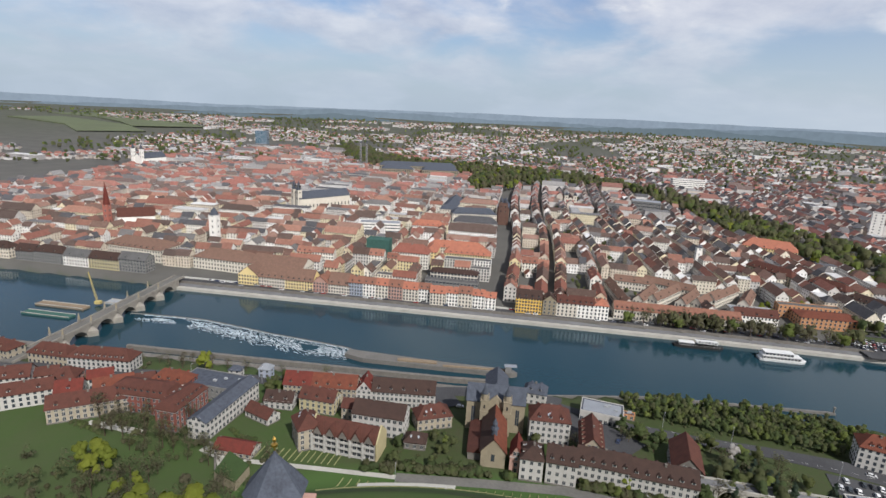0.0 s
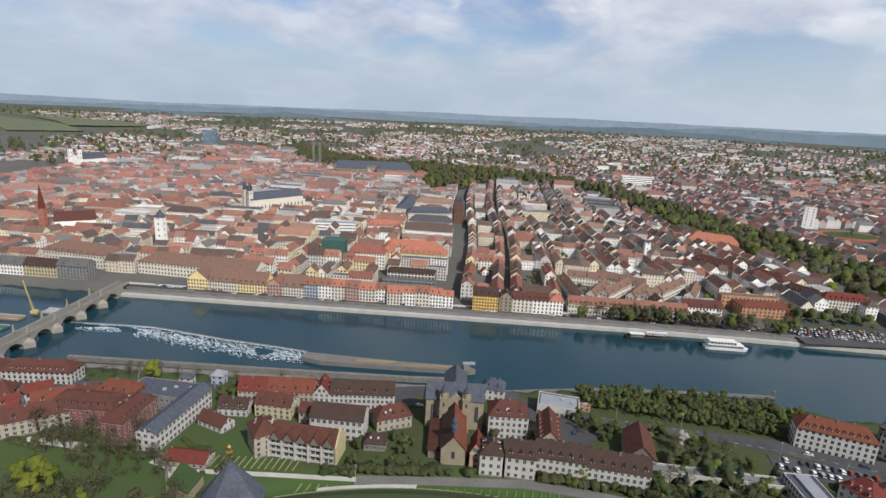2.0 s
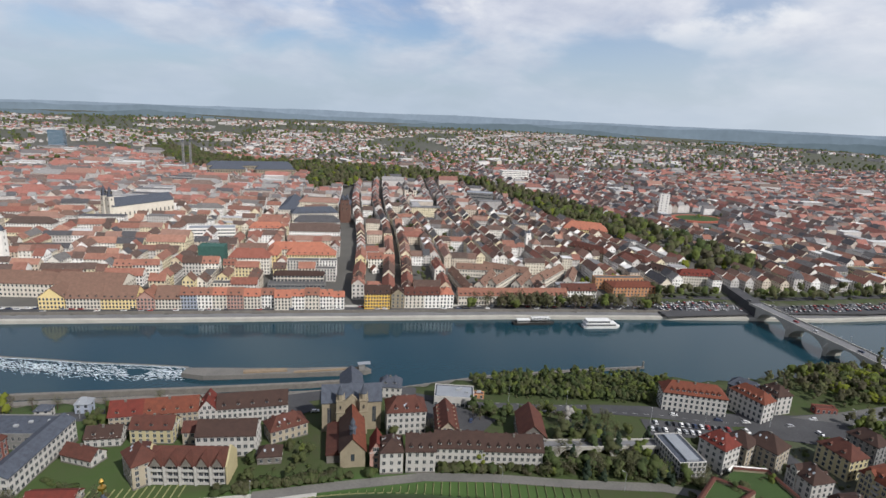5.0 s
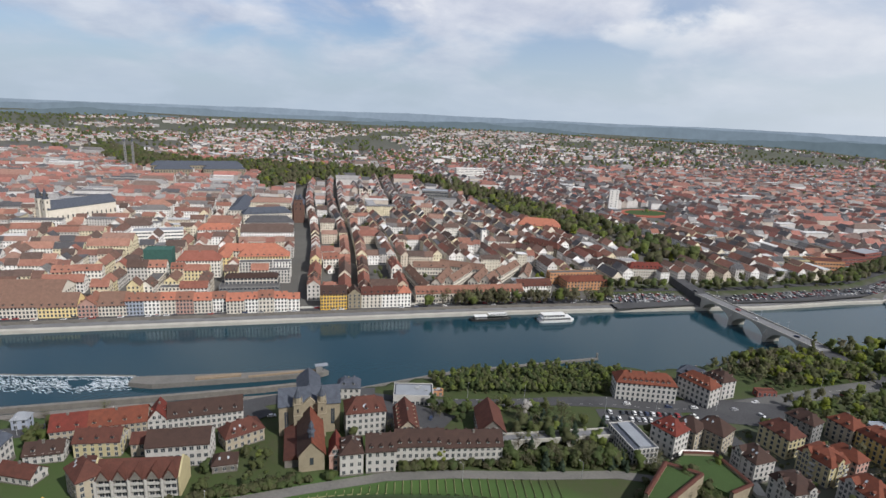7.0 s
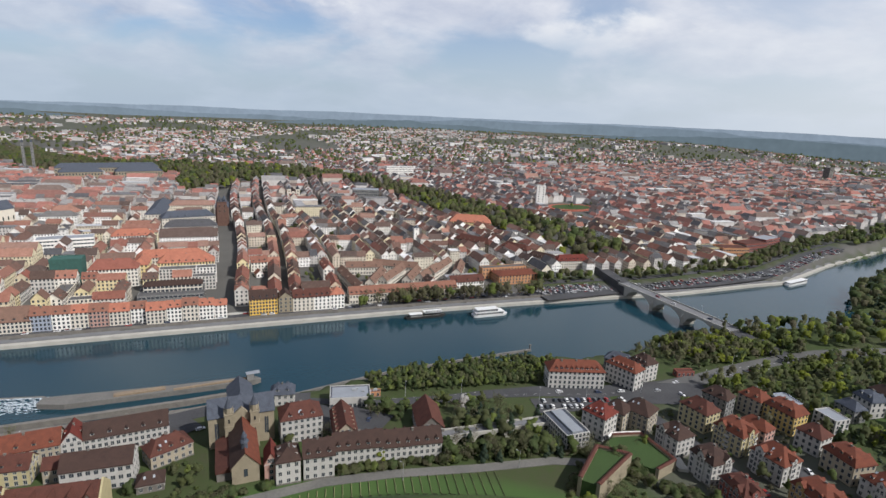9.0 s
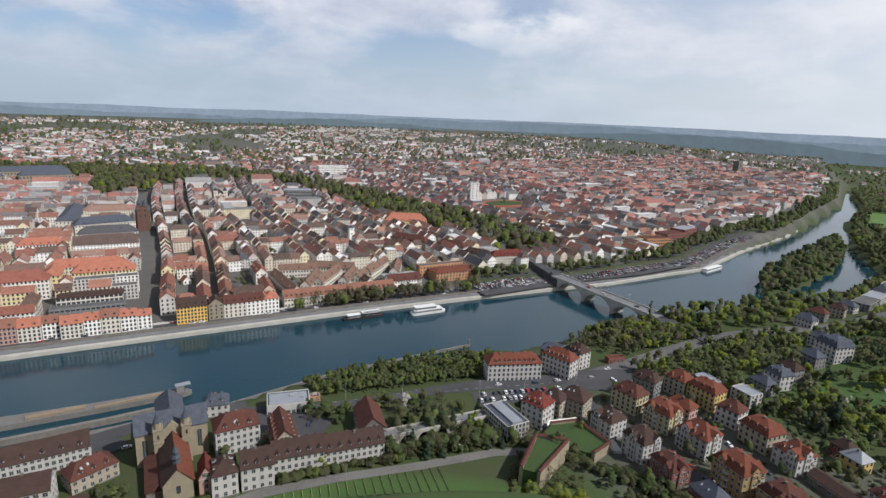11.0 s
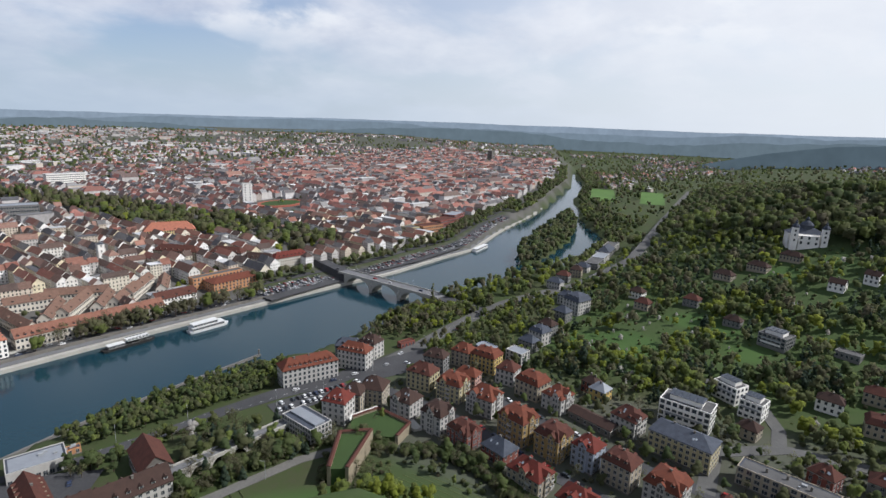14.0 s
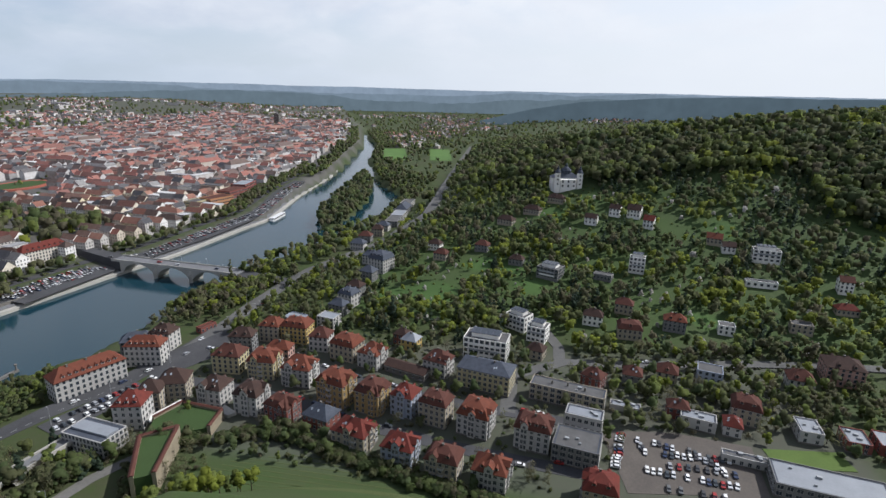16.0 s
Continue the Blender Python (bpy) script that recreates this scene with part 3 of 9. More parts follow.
def wall_shape(b, L, W, h, shape, rh, sink=4.0, m=0):
    x, y = L / 2, W / 2
    if shape == "gable":
        b.solid([(-x, -y, -sink), (x, -y, -sink), (x, y, -sink), (-x, y, -sink), (-x, -y, h), (x, -y, h), (x, y, h), (-x, y, h), (-x, 0, h + rh), (x, 0, h + rh)],
                ((3, 2, 1, 0), (0, 1, 5, 4), (1, 2, 6, 9, 5), (2, 3, 7, 6), (3, 0, 4, 8, 7), (4, 5, 9, 8), (6, 7, 8, 9)), m)
    elif shape == "flat":
        # walls run up into a parapet round the roof
        i, t = 0.35, h + 0.5
        ring = lambda dx, dy, z: [(-dx, -dy, z), (dx, -dy, z), (dx, dy, z), (-dx, dy, z)]
        b.solid(ring(x, y, -sink) + ring(x, y, t) + ring(x - i, y - i, t) + ring(x - i, y - i, h - 0.2),
                [(4 * r + c, 4 * r + (c + 1) % 4, 4 * r + 4 + (c + 1) % 4, 4 * r + 4 + c) for r in range(3) for c in range(4)] + [(3, 2, 1, 0), (12, 13, 14, 15)], m)
    else:
        b.box(-x, x, -y, y, -sink, h, m)


def facade_windows(L, W, h, floors, gap, ww, wh, base=1.0):
    """Places of windows on all four walls: wall number, matrix."""
    rise = h / floors
    for side, (length, dist, turn) in enumerate(((L, W / 2, 0), (W, L / 2, 90), (L, W / 2, 180), (W, L / 2, 270))):
        n = int((length - 1.0) / gap)
        if n < 1:
            continue
        step = length / n
        m0 = pose(0, 0, 0, 0, 0, turn)
        for fl in range(floors):
            for k in range(n):
                yield side, m0 @ Matrix.Translation((-length / 2 + (k + 0.5) * step, -dist, fl * rise + base))


def house(x, y, turn, L, W, h, wall=None, roof=None, shape="hip", rh=None, floors=None, dormers=0, label="", name="house", category="house", group="",
          gap=2.6, ww=1.3, wh=1.8, single=True, chimneys=1, z=None, frame_mat=None, glass_mat=None, skip_roof=False, cross=True, note=""):
    """One building. L runs along its own x; the ridge runs along the longer side."""
    wall, roof = wall or M_DIM_WHITE, roof or M_ROOF_DULL
    frame_mat, glass_mat = frame_mat or M_FRAME, glass_mat or M_GLASS
    if W > L and shape != "flat":
        L, W, turn = W, L, turn + 90
    rnd = random.Random(int(x * 7 + y * 13))
    rh = rh if rh is not None else W * {"gable": 0.42, "hip": 0.40, "mansard": 0.42, "pyramid": 0.5, "flat": 0}[shape]
    floors = floors or max(1, round(h / 3.1))
    z = gz(x, y) if z is None else z
    single = single and math.hypot(x, y) < 295
    footprints.append((x, y, math.cos(radians(turn)), math.sin(radians(turn)), L / 2, W / 2))
    if not label:
        label = f"{COUNT_WORD[min(floors, 8)]} {WALL_WORD.get(wall, 'plastered')} {category} with a {ROOF_WORD.get(roof, 'tiled')} {SHAPE_WORD[shape]}{note}"
    at = pose(x, y, z, 0, 0, turn)
    ob = thing(name, at, label, category, group)
    b = Builder()
    wall_shape(b, L, W, h, shape, rh)
    walls = put("wall", b.mesh("wall", [wall]), ob)
    b = Builder()
    slope = roof_shape(b, L, W, h, shape, rh)
    roof_ob = put("roof", b.mesh("roof", [roof]), ob)
    me = window_mesh(ww, wh, frame_mat, glass_mat, cross)
    rest = Builder()
    for side, m in facade_windows(L, W, h, floors, gap, ww, wh):
        n = (at @ m).to_3x3() @ Vector((0, -1, 0))
        to_eye = -(at @ m).translation.xy
        if single and n.xy.dot(to_eye) > 0:
            put("window", me, walls, at=m)
        else:
            f = 0.09
            for a, c, d, e2, k, dep in ((-ww / 2 - f, ww / 2 + f, -f, wh + f, 0, -0.03), (-ww / 2, ww / 2, 0, wh, 1, -0.05)):
                rest.face([tuple(m @ Vector(q)) for q in ((a, dep, d), (c, dep, d), (c, dep, e2), (a, dep, e2))], k)
    if rest.v:
        tagged(put("rear_glazing" if single else "glazing", rest.mesh("windows", [frame_mat, glass_mat]), walls), kind="stuff")
    if shape == "gable" and rh > 2.5 and single:
        for s in (1, -1):
            for off in (-W * 0.14, W * 0.14):
                m = pose(s * L / 2, off, h + 0.3, 0, 0, 90 * s)
                put("window", me, walls, at=m)
    if single:
        b = Builder()
        b.box(-L / 2 - 0.12, L / 2 + 0.12, -W / 2 - 0.12, W / 2 + 0.12, -4, 0.75)
        put("plinth", b.mesh("plinth", [M_STONE]), ob, "grey stone plinth")
        if shape != "flat":
            b = Builder()
            b.box(-L / 2 - 0.2, L / 2 + 0.2, -W / 2 - 0.2, W / 2 + 0.2, h - 0.75 if shape != "mansard" else h - 0.55, h - 0.42 if shape != "mansard" else h - 0.15)
            put("cornice", b.mesh("cornice", [frame_mat]), ob, "pale moulded cornice")
    if single and group == "villas along the street grid" and shape in ("hip", "mansard"):
        for k, (length, dist, tt) in enumerate(((L, W / 2, 0), (W, L / 2, 90), (L, W / 2, 180), (W, L / 2, 270))):
            n = (at @ pose(0, 0, 0, 0, 0, tt)).to_3x3() @ Vector((0, -1, 0))
            if n.x * x + n.y * y > 0 or rnd.random() < 0.25:
                continue
            w, off, t = rnd.uniform(3.2, 4.2), rnd.choice((-0.22, 0, 0.22)) * length, h + rnd.uniform(1.4, 2.4)
            b = Builder()
            b.box(off - w / 2, off + w / 2, -dist - 0.55, -dist + 2.5, -2, t)
            b.face([(off - w / 2, -dist - 0.55, t), (off + w / 2, -dist - 0.55, t), (off, -dist - 0.55, t + w * 0.45)])
            bay = put("bay", b.mesh("bay", [wall]), ob, "projecting gabled bay", at=pose(0, 0, 0, 0, 0, tt))
            b = Builder()
            for s in (1, -1):
                q = [(off + s * (w / 2 + 0.3), yy, t - 0.25) for yy in (-dist - 0.85, -dist + 3.4)] + [(off, yy, t + w * 0.47) for yy in (-dist + 3.4, -dist - 0.85)]
                b.solid(q + [(px, py, pz + 0.2) for px, py, pz in q], ((3, 2, 1, 0), (4, 5, 6, 7), (0, 1, 5, 4), (1, 2, 6, 5), (2, 3, 7, 6), (3, 0, 4, 7)))
            put("bay_roof", b.mesh("bay_roof", [roof]), bay)
            rise = h / floors
            for f in range(floors):
                for dx in (-w * 0.22, w * 0.22):
                    put("window", window_mesh(1.0, wh, frame_mat, glass_mat, cross), bay, at=pose(off + dx, -dist - 0.55, f * rise + 1.0))
            put("window", window_mesh(1.2, 1.3, frame_mat, glass_mat, cross), bay, at=pose(off, -dist - 0.55, h + 0.35))
            if rnd.random() < 0.6 and length > 11:
                bx = off + (w / 2 + 1.6) * (1 if off <= 0 else -1)
                for f in range(1, floors):
                    b = Builder()
                    b.box(bx - 1.3, bx + 1.3, -dist - 1.2, -dist, f * rise - 0.15, f * rise)
                    b.box(bx - 1.3, bx + 1.3, -dist - 1.2, -dist - 1.12, f * rise, f * rise + 0.95)
                    b.box(bx - 1.3, bx - 1.22, -dist - 1.12, -dist, f * rise, f * rise + 0.95)
                    b.box(bx + 1.22, bx + 1.3, -dist - 1.12, -dist, f * rise, f * rise + 0.95)
                    put("balcony", b.mesh("balcony", [frame_mat]), walls, "small pale balcony", at=pose(0, 0, 0, 0, 0, tt))
    if single and shape == "hip" and slope > 0.3:
        for s in (1, -1):
            for _ in range(2):
                ins = rnd.uniform(0.35, 0.6) * W / 2
                m = pose(rnd.uniform(-0.25, 0.25) * L, -s * (W / 2 - ins), h + slope * ins + 0.3, 0, 0, 0 if s > 0 else 180) @ pose(0, 0, 0, math.degrees(math.atan(slope)))
                b = Builder()
                b.box(-0.42, 0.42, -0.6, 0.6, -0.05, 0.1, 0)
                b.box(-0.32, 0.32, -0.5, 0.5, 0.1, 0.13, 1)
                put("skylight", b.mesh("skylight", [M_STEEL, M_SKYLIGHT]), roof_ob, at=m)
    if single and shape == "flat":
        b = Builder()
        for q in ((-L / 2 + 0.4, L / 2 - 0.4, -W / 2 + 0.4, -W / 2 + 1.2), (-L / 2 + 0.4, L / 2 - 0.4, W / 2 - 1.2, W / 2 - 0.4), (-L / 2 + 0.4, -L / 2 + 1.2, -W / 2 + 1.2, W / 2 - 1.2), (L / 2 - 1.2, L / 2 - 0.4, -W / 2 + 1.2, W / 2 - 1.2)):
            b.box(*q, h - 0.1, h + 0.12)
        put("roof_edge", b.mesh("roof_edge", [M_SLATE]), roof_ob, "dark roof edging")
        for _ in range(3):
            b = Builder()
            vx, vy, vs = rnd.uniform(-0.35, 0.35) * L, rnd.uniform(-0.3, 0.3) * W, rnd.uniform(0.5, 1.1)
            b.box(vx - vs, vx + vs, vy - vs * 0.7, vy + vs * 0.7, h, h + 0.6 + vs * 0.4)
            put("roof_vent", b.mesh("roof_vent", [M_STEEL]), roof_ob, "grey roof vent box")
    if dormers:
        dm = dormer_mesh(1.5, 1.25, 1.7, wall if wall in (M_DIM_WHITE, M_CREAM) else M_STONE, roof)
        for s in (1, -1):
            for k in range(dormers):
                xx = (-L / 2 + L * (k + 0.5) / dormers) * (0.82 if shape in ("hip", "mansard") else 1)
                inset = 0.9
                m = pose(xx, -s * (W / 2 - inset), h + slope * inset + 0.1, 0, 0, 0 if s > 0 else 180)
                put("dormer", dm, roof_ob, at=m)
    for k in range(chimneys):
        cx = (k + 0.5) / chimneys * L * 0.7 - L * 0.35 + rnd.uniform(-1, 1)
        top = h + rh * 0.8 if shape != "flat" else h + 0.4
        put("chimney", chimney_mesh(), roof_ob, at=pose(cx, rnd.uniform(-1, 1), top))
    return ob

# ---- houses on the near bank ----
VILLAS = "villas along the street grid"
R, O, BR, DU, SL, FL, ME = M_ROOF_RED, M_ROOF_ORANGE, M_ROOF_BROWN, M_ROOF_DULL, M_SLATE, M_FLATROOF, M_METALROOF
MODERN = []
# by the main street and the river
house(220, 224, -26, 34, 12, 12, M_DIM_WHITE, O, "hip", dormers=9, chimneys=3, name="apartment_house", category="apartment house")
house(250, 212, -78, 20, 11, 13, M_DIM_WHITE, O, "hip", dormers=5)
house(270, 215, -89, 13, 11, 12, M_DIM_WHITE, BR, "hip", dormers=3)
house(264, 229, -60, 18, 10, 9, M_GREY, SL, "hip", dormers=2)
office = house(177, 182, -98, 23, 13, 8, M_DIM_WHITE, SL, "flat", gap=2.0, chimneys=0, name="office_building", category="office building")
b = Builder()
b.box(-10.2, 10.2, -2.6, 3.4, 8.05, 9.0)
put("roof_panel", b.mesh("roof_panel", [M_METALROOF]), office, "raised pale metal roof panel")
house(195, 177, -76, 13, 12, 13, M_DIM_WHITE, R, "hip", dormers=3)
house(220, 173, -72, 14, 13, 11, M_CREAM, BR, "hip", dormers=0)
house(209, 178, -72, 11, 11, 11, M_CREAM, BR, "hip", dormers=0)
house(219, 150, -92, 13, 12, 11, M_DIM_WHITE, BR, "hip", dormers=2, group=VILLAS)
house(217, 129, -97, 13, 12, 11, M_DIM_WHITE, BR, "mansard", dormers=2, group=VILLAS)
house(252, 161, -88, 16, 12, 11, M_PALE_YELLOW, DU, "hip", dormers=2, group=VILLAS)
house(275, 166, -82, 14, 10, 11, M_GREY, BR, "hip", dormers=2, group=VILLAS)
house(293, 156, -90, 13, 11, 11, M_CREAM, O, "hip", dormers=2, group=VILLAS)
house(295, 140, -93, 17, 12, 11, M_YELLOW, O, "mansard", dormers=3, group=VILLAS)
house(250, 139, -88, 15, 13, 11, M_PALE_YELLOW, O, "mansard", dormers=3, group=VILLAS)
house(268, 139, -88, 14, 9, 9, M_PINK, O, "hip", group=VILLAS)
house(247, 117, -92, 16, 13.5, 11, M_DIM_WHITE, O, "hip", dormers=3, group=VILLAS)
house(287, 121, -90, 12, 11, 10, M_DIM_WHITE, DU, "hip", dormers=1, group=VILLAS)
house(233, 91, -105, 16, 13, 13, M_OCHRE, O, "mansard", dormers=3, group=VILLAS)
house(230, 71, -105, 13.5, 13, 12, M_OCHRE, DU, "mansard", dormers=2, group=VILLAS)
house(230, 54, -105, 11.5, 11, 12, M_BLUEGREY, R, "hip", dormers=2, group=VILLAS)
house(226, 38, -104, 14, 11, 12, M_CREAM, DU, "mansard", dormers=3, group=VILLAS)
house(223, 18, -104, 15, 14, 11, M_DIM_WHITE, O, "mansard", dormers=3, group=VILLAS)
house(217, -9, -101, 16, 12, 11, M_DIM_WHITE, DU, "mansard", dormers=4, group=VILLAS)
house(213, 111, -106, 14, 10.5, 9, M_REDBRICK, DU, "mansard", dormers=2, group=VILLAS)
house(212, 91, -106, 14, 11, 7, M_REDBRICK, SL, "hip", group=VILLAS)
house(201, 71, -104, 17, 12, 9, M_CREAM, R, "hip", dormers=2, group=VILLAS)
house(195, 48, -99, 14, 11.5, 9, M_BLUEGREY, R, "hip", dormers=2, group=VILLAS)
house(190, 28, -99, 14, 11, 9, M_CREAM, DU, "mansard", dormers=2, group=VILLAS)
house(188, 8, -99, 14, 11.5, 9, M_DIM_WHITE, O, "hip", dormers=2, group=VILLAS)
house(185, -35, -98, 13, 12, 9, M_CREAM, R, "mansard", dormers=2, group=VILLAS)
house(280, 102, -104, 16, 13, 10, M_CREAM, O, "mansard", dormers=3, group=VILLAS)
house(273, 84, -106, 13, 12.5, 10, M_DIM_WHITE, O, "hip", dormers=2, group=VILLAS)
house(299, 67, -105, 10, 9, 7, M_YELLOW, ME, "hip", group=VILLAS)
house(305, 74, -105, 9, 8, 7, M_REDBRICK, BR, "hip", chimneys=2, group=VILLAS)
house(272, 45, -108, 14, 12, 10, M_DIM_WHITE, DU, "hip", dormers=2, group=VILLAS)
house(268, 62, -108, 26, 9, 4, M_STONE, BR, "gable", rh=2, gap=4, label="long low garage row with a brown tiled roof", name="garage_row", category="garage", chimneys=0)
MODERN.append((house(299, 20, -98, 26, 14, 13, M_STUCCO_WHITE, FL, "flat", floors=4, gap=3.0, ww=2.2, wh=2.1, name="modern_apartment_block", category="apartment block", chimneys=2), 26, 14, 13, 4))
house(264, 17, -102, 29, 15, 12, M_PALE_YELLOW, SL, "hip", rh=3.5, floors=4, ww=1.5, name="apartment_block", category="apartment block", chimneys=2)
house(256, -26, -103, 38, 10, 9, M_CREAM, FL, "flat", floors=3, gap=3.1, ww=2.1, wh=1.9, name="apartment_row", category="apartment block", chimneys=3)
house(212, -28, -102, 20, 16, 9, M_GREY, FL, "flat", floors=3, gap=2.9, ww=2.3, wh=2.0, name="office_building", category="office building", chimneys=0)
house(229, -32, -102, 17, 9, 12, M_DIM_WHITE, ME, "flat", floors=3, ww=1.6, name="office_building", category="office building", chimneys=0)
house(275, -41, -120, 11, 9, 8, M_REDBRICK, DU, "hip", dormers=1)
house(284, -63, -100, 10, 9.5, 7, M_GREY, DU, "hip")
house(291, -83, -105, 11, 10, 7, M_CREAM, DU, "hip", dormers=1)
house(293, -106, -105, 13, 11, 9, M_BLUEGREY, FL, "flat", ww=1.5, chimneys=0)
house(254, -80, -97, 10, 8, 7, M_REDBRICK, DU, "hip")
house(247, -88, -104, 16, 8, 6, M_DIM_WHITE, ME, "flat", gap=4, chimneys=0)
house(245, -103, -104, 8, 9, 6, M_DIM_WHITE, R, "hip", chimneys=0)
house(258, -113, -106, 13, 12, 9, M_CREAM, DU, "mansard", dormers=2)
house(249, -138, -98, 10, 13, 6, M_DIM_WHITE, ME, "flat", gap=3.5, chimneys=0)
house(246, -157, -99, 10, 13, 5, M_REDBRICK, ME, "flat", gap=4, chimneys=0)
house(246, -171, -99, 10, 13, 5, M_REDBRICK, ME, "flat", gap=4, chimneys=0)
house(298, -155, -101, 13, 11, 7, M_DIM_WHITE, DU, "hip", dormers=2)
house(311, -182, -101, 19, 16, 11, M_PINK, BR, "hip", rh=4, dormers=2)
house(221, -101, -102, 19, 4.5, 4, M_DIM_WHITE, FL, "flat", gap=3, label="long low white pavilion with a flat roof", chimneys=0)
house(207, -128, -101, 42, 17, 6, M_GREY, ME, "flat", gap=3.2, ww=2.2, floors=2, label="long grey hall with a pale metal flat roof", name="market_hall", category="hall", chimneys=0)
house(254, -55, -100, 15, 5, 3.4, M_DIM_WHITE, ME, "flat", gap=9, label="small white garage with a bright metal roof", name="garage", category="garage", chimneys=0)
# along the road up the valley
house(316, 151, -106, 13, 10, 6, M_BLUEGREY, ME, "flat", chimneys=0)
house(318, 128, -102, 13, 10, 8, M_DIM_WHITE, ME, "flat", chimneys=0)
house(340, 129, -104, 12, 9, 8, M_GREY, SL, "hip")
house(356, 127, -108, 12, 11, 10, M_DIM_WHITE, SL, "mansard", dormers=2)
house(375, 128, -105, 12, 9, 9, M_GREY, BR, "hip")
house(432, 124, -112, 16, 16, 12, M_DIM_WHITE, SL, "mansard", dormers=3)
house(408, 128, -105, 12, 10, 9, M_GREY, SL, "hip")
house(455, 140, -95, 14, 10, 8, M_DIM_WHITE, SL, "hip")
for k in range(4):
    house(500 + k * 27, 167 - 2 * k + 3 * (k % 2), -96 + 6 * (k % 3), 14 - k % 3, 10, 7 + k % 3, (M_DIM_WHITE, M_GREY, M_CREAM)[k % 3], (SL, DU, BR)[k % 3], "hip", single=False)
for k in range(4):
    house(612 + k * 37, 160 + k * 3, -88, 15, 33, 8, (M_GREY, M_DIM_WHITE)[k % 2], (FL, ME, SL, FL)[k], ("flat", "flat", "hip", "flat")[k], single=False, chimneys=0, name="riverside_hall", category="hall")
# scattered on the wooded hillside
SLOPE = "villas on the wooded hillside"
house(355, -101, -101, 14, 9, 8, M_GREY, O, "hip", dormers=2, group=SLOPE)
house(356, -134, -102, 10, 8, 6, M_STUCCO_WHITE, FL, "flat", group=SLOPE, chimneys=0)
house(365, -183, -103, 13, 9, 6, M_CREAM, FL, "flat", group=SLOPE)
house(391, -222, -94, 14, 8, 4, M_CREAM, R, "hip", group=SLOPE)
house(417, -232, -98, 9, 8, 9, M_STUCCO_WHITE, DU, "gable", group=SLOPE)
MODERN.append((house(433, -88, -103, 12, 9, 12, M_STUCCO_WHITE, FL, "flat", ww=1.6, group=SLOPE, chimneys=0), 12, 9, 12, 4))
MODERN.append((house(422, -20, -114, 18, 15, 8, M_GREY, FL, "flat", ww=2.0, group=SLOPE, chimneys=0), 18, 15, 8, 3))
house(420, -61, -112, 14, 8, 4, M_GREY, FL, "flat", group=SLOPE, chimneys=0)
house(477, -157, -108, 12, 9, 5, M_CREAM, O, "gable", group=SLOPE)
house(465, -165, -97, 10, 8, 5, M_STUCCO_WHITE, BR, "gable", group=SLOPE)
MODERN.append((house(454, -190, -102, 20, 11, 9, M_STUCCO_WHITE, FL, "flat", ww=2.2, gap=3.2, group=SLOPE, chimneys=0), 20, 11, 9, 3))
house(419, -176, -97, 22, 6, 4, M_STUCCO_WHITE, FL, "flat", ww=2.0, gap=4, group=SLOPE, chimneys=0)
house(526, -81, -117, 10, 8, 7, M_STUCCO_WHITE, BR, "gable", group=SLOPE)
house(522, -98, -116, 12, 10, 7, M_STUCCO_WHITE, BR, "gable", group=SLOPE)
house(503, -108, -113, 9, 9, 7, M_STUCCO_WHITE, R, "gable", group=SLOPE)
house(513, -58, -113, 11, 8, 6, M_STUCCO_WHITE, BR, "gable", group=SLOPE)
house(564, -27, -115, 17, 9, 5, M_CREAM, BR, "hip", group=SLOPE)
house(544, -3, -115, 17, 9, 5, M_CREAM, BR, "hip", group=SLOPE)
house(526, 22, -115, 16, 9, 5, M_CREAM, BR, "hip", group=SLOPE)
house(355, -48, -101, 13, 9, 7, M_STUCCO_WHITE, BR, "hip", group=SLOPE)
house(374, -71, -102, 12, 9, 7, M_CREAM, DU, "hip", group=SLOPE)
house(342, -70, -94, 15, 12, 7, M_CREAM, DU, "mansard", dormers=1, group=SLOPE)
MODERN.append((house(341, 2, -121, 15, 11, 10, M_STUCCO_WHITE, FL, "flat", ww=1.8, group=SLOPE, chimneys=0), 15, 11, 10, 3))
MODERN.append((house(327, -11, -108, 12, 11, 10, M_STUCCO_WHITE, FL, "flat", ww=1.8, group=SLOPE, chimneys=0), 12, 11, 10, 3))
house(304, -10, -108, 10, 9, 6, M_CREAM, BR, "hip", group=SLOPE)
house(442, 8, -105, 12, 8, 5, M_GREY, BR, "hip", group=SLOPE)
house(470, 40, -105, 12, 9, 6, M_GREY, DU, "hip", group=SLOPE)
house(455, 75, -105, 12, 9, 6, M_CREAM, DU, "hip", group=SLOPE)
house(480, 85, -105, 12, 9, 6, M_STUCCO_WHITE, BR, "hip", group=SLOPE)


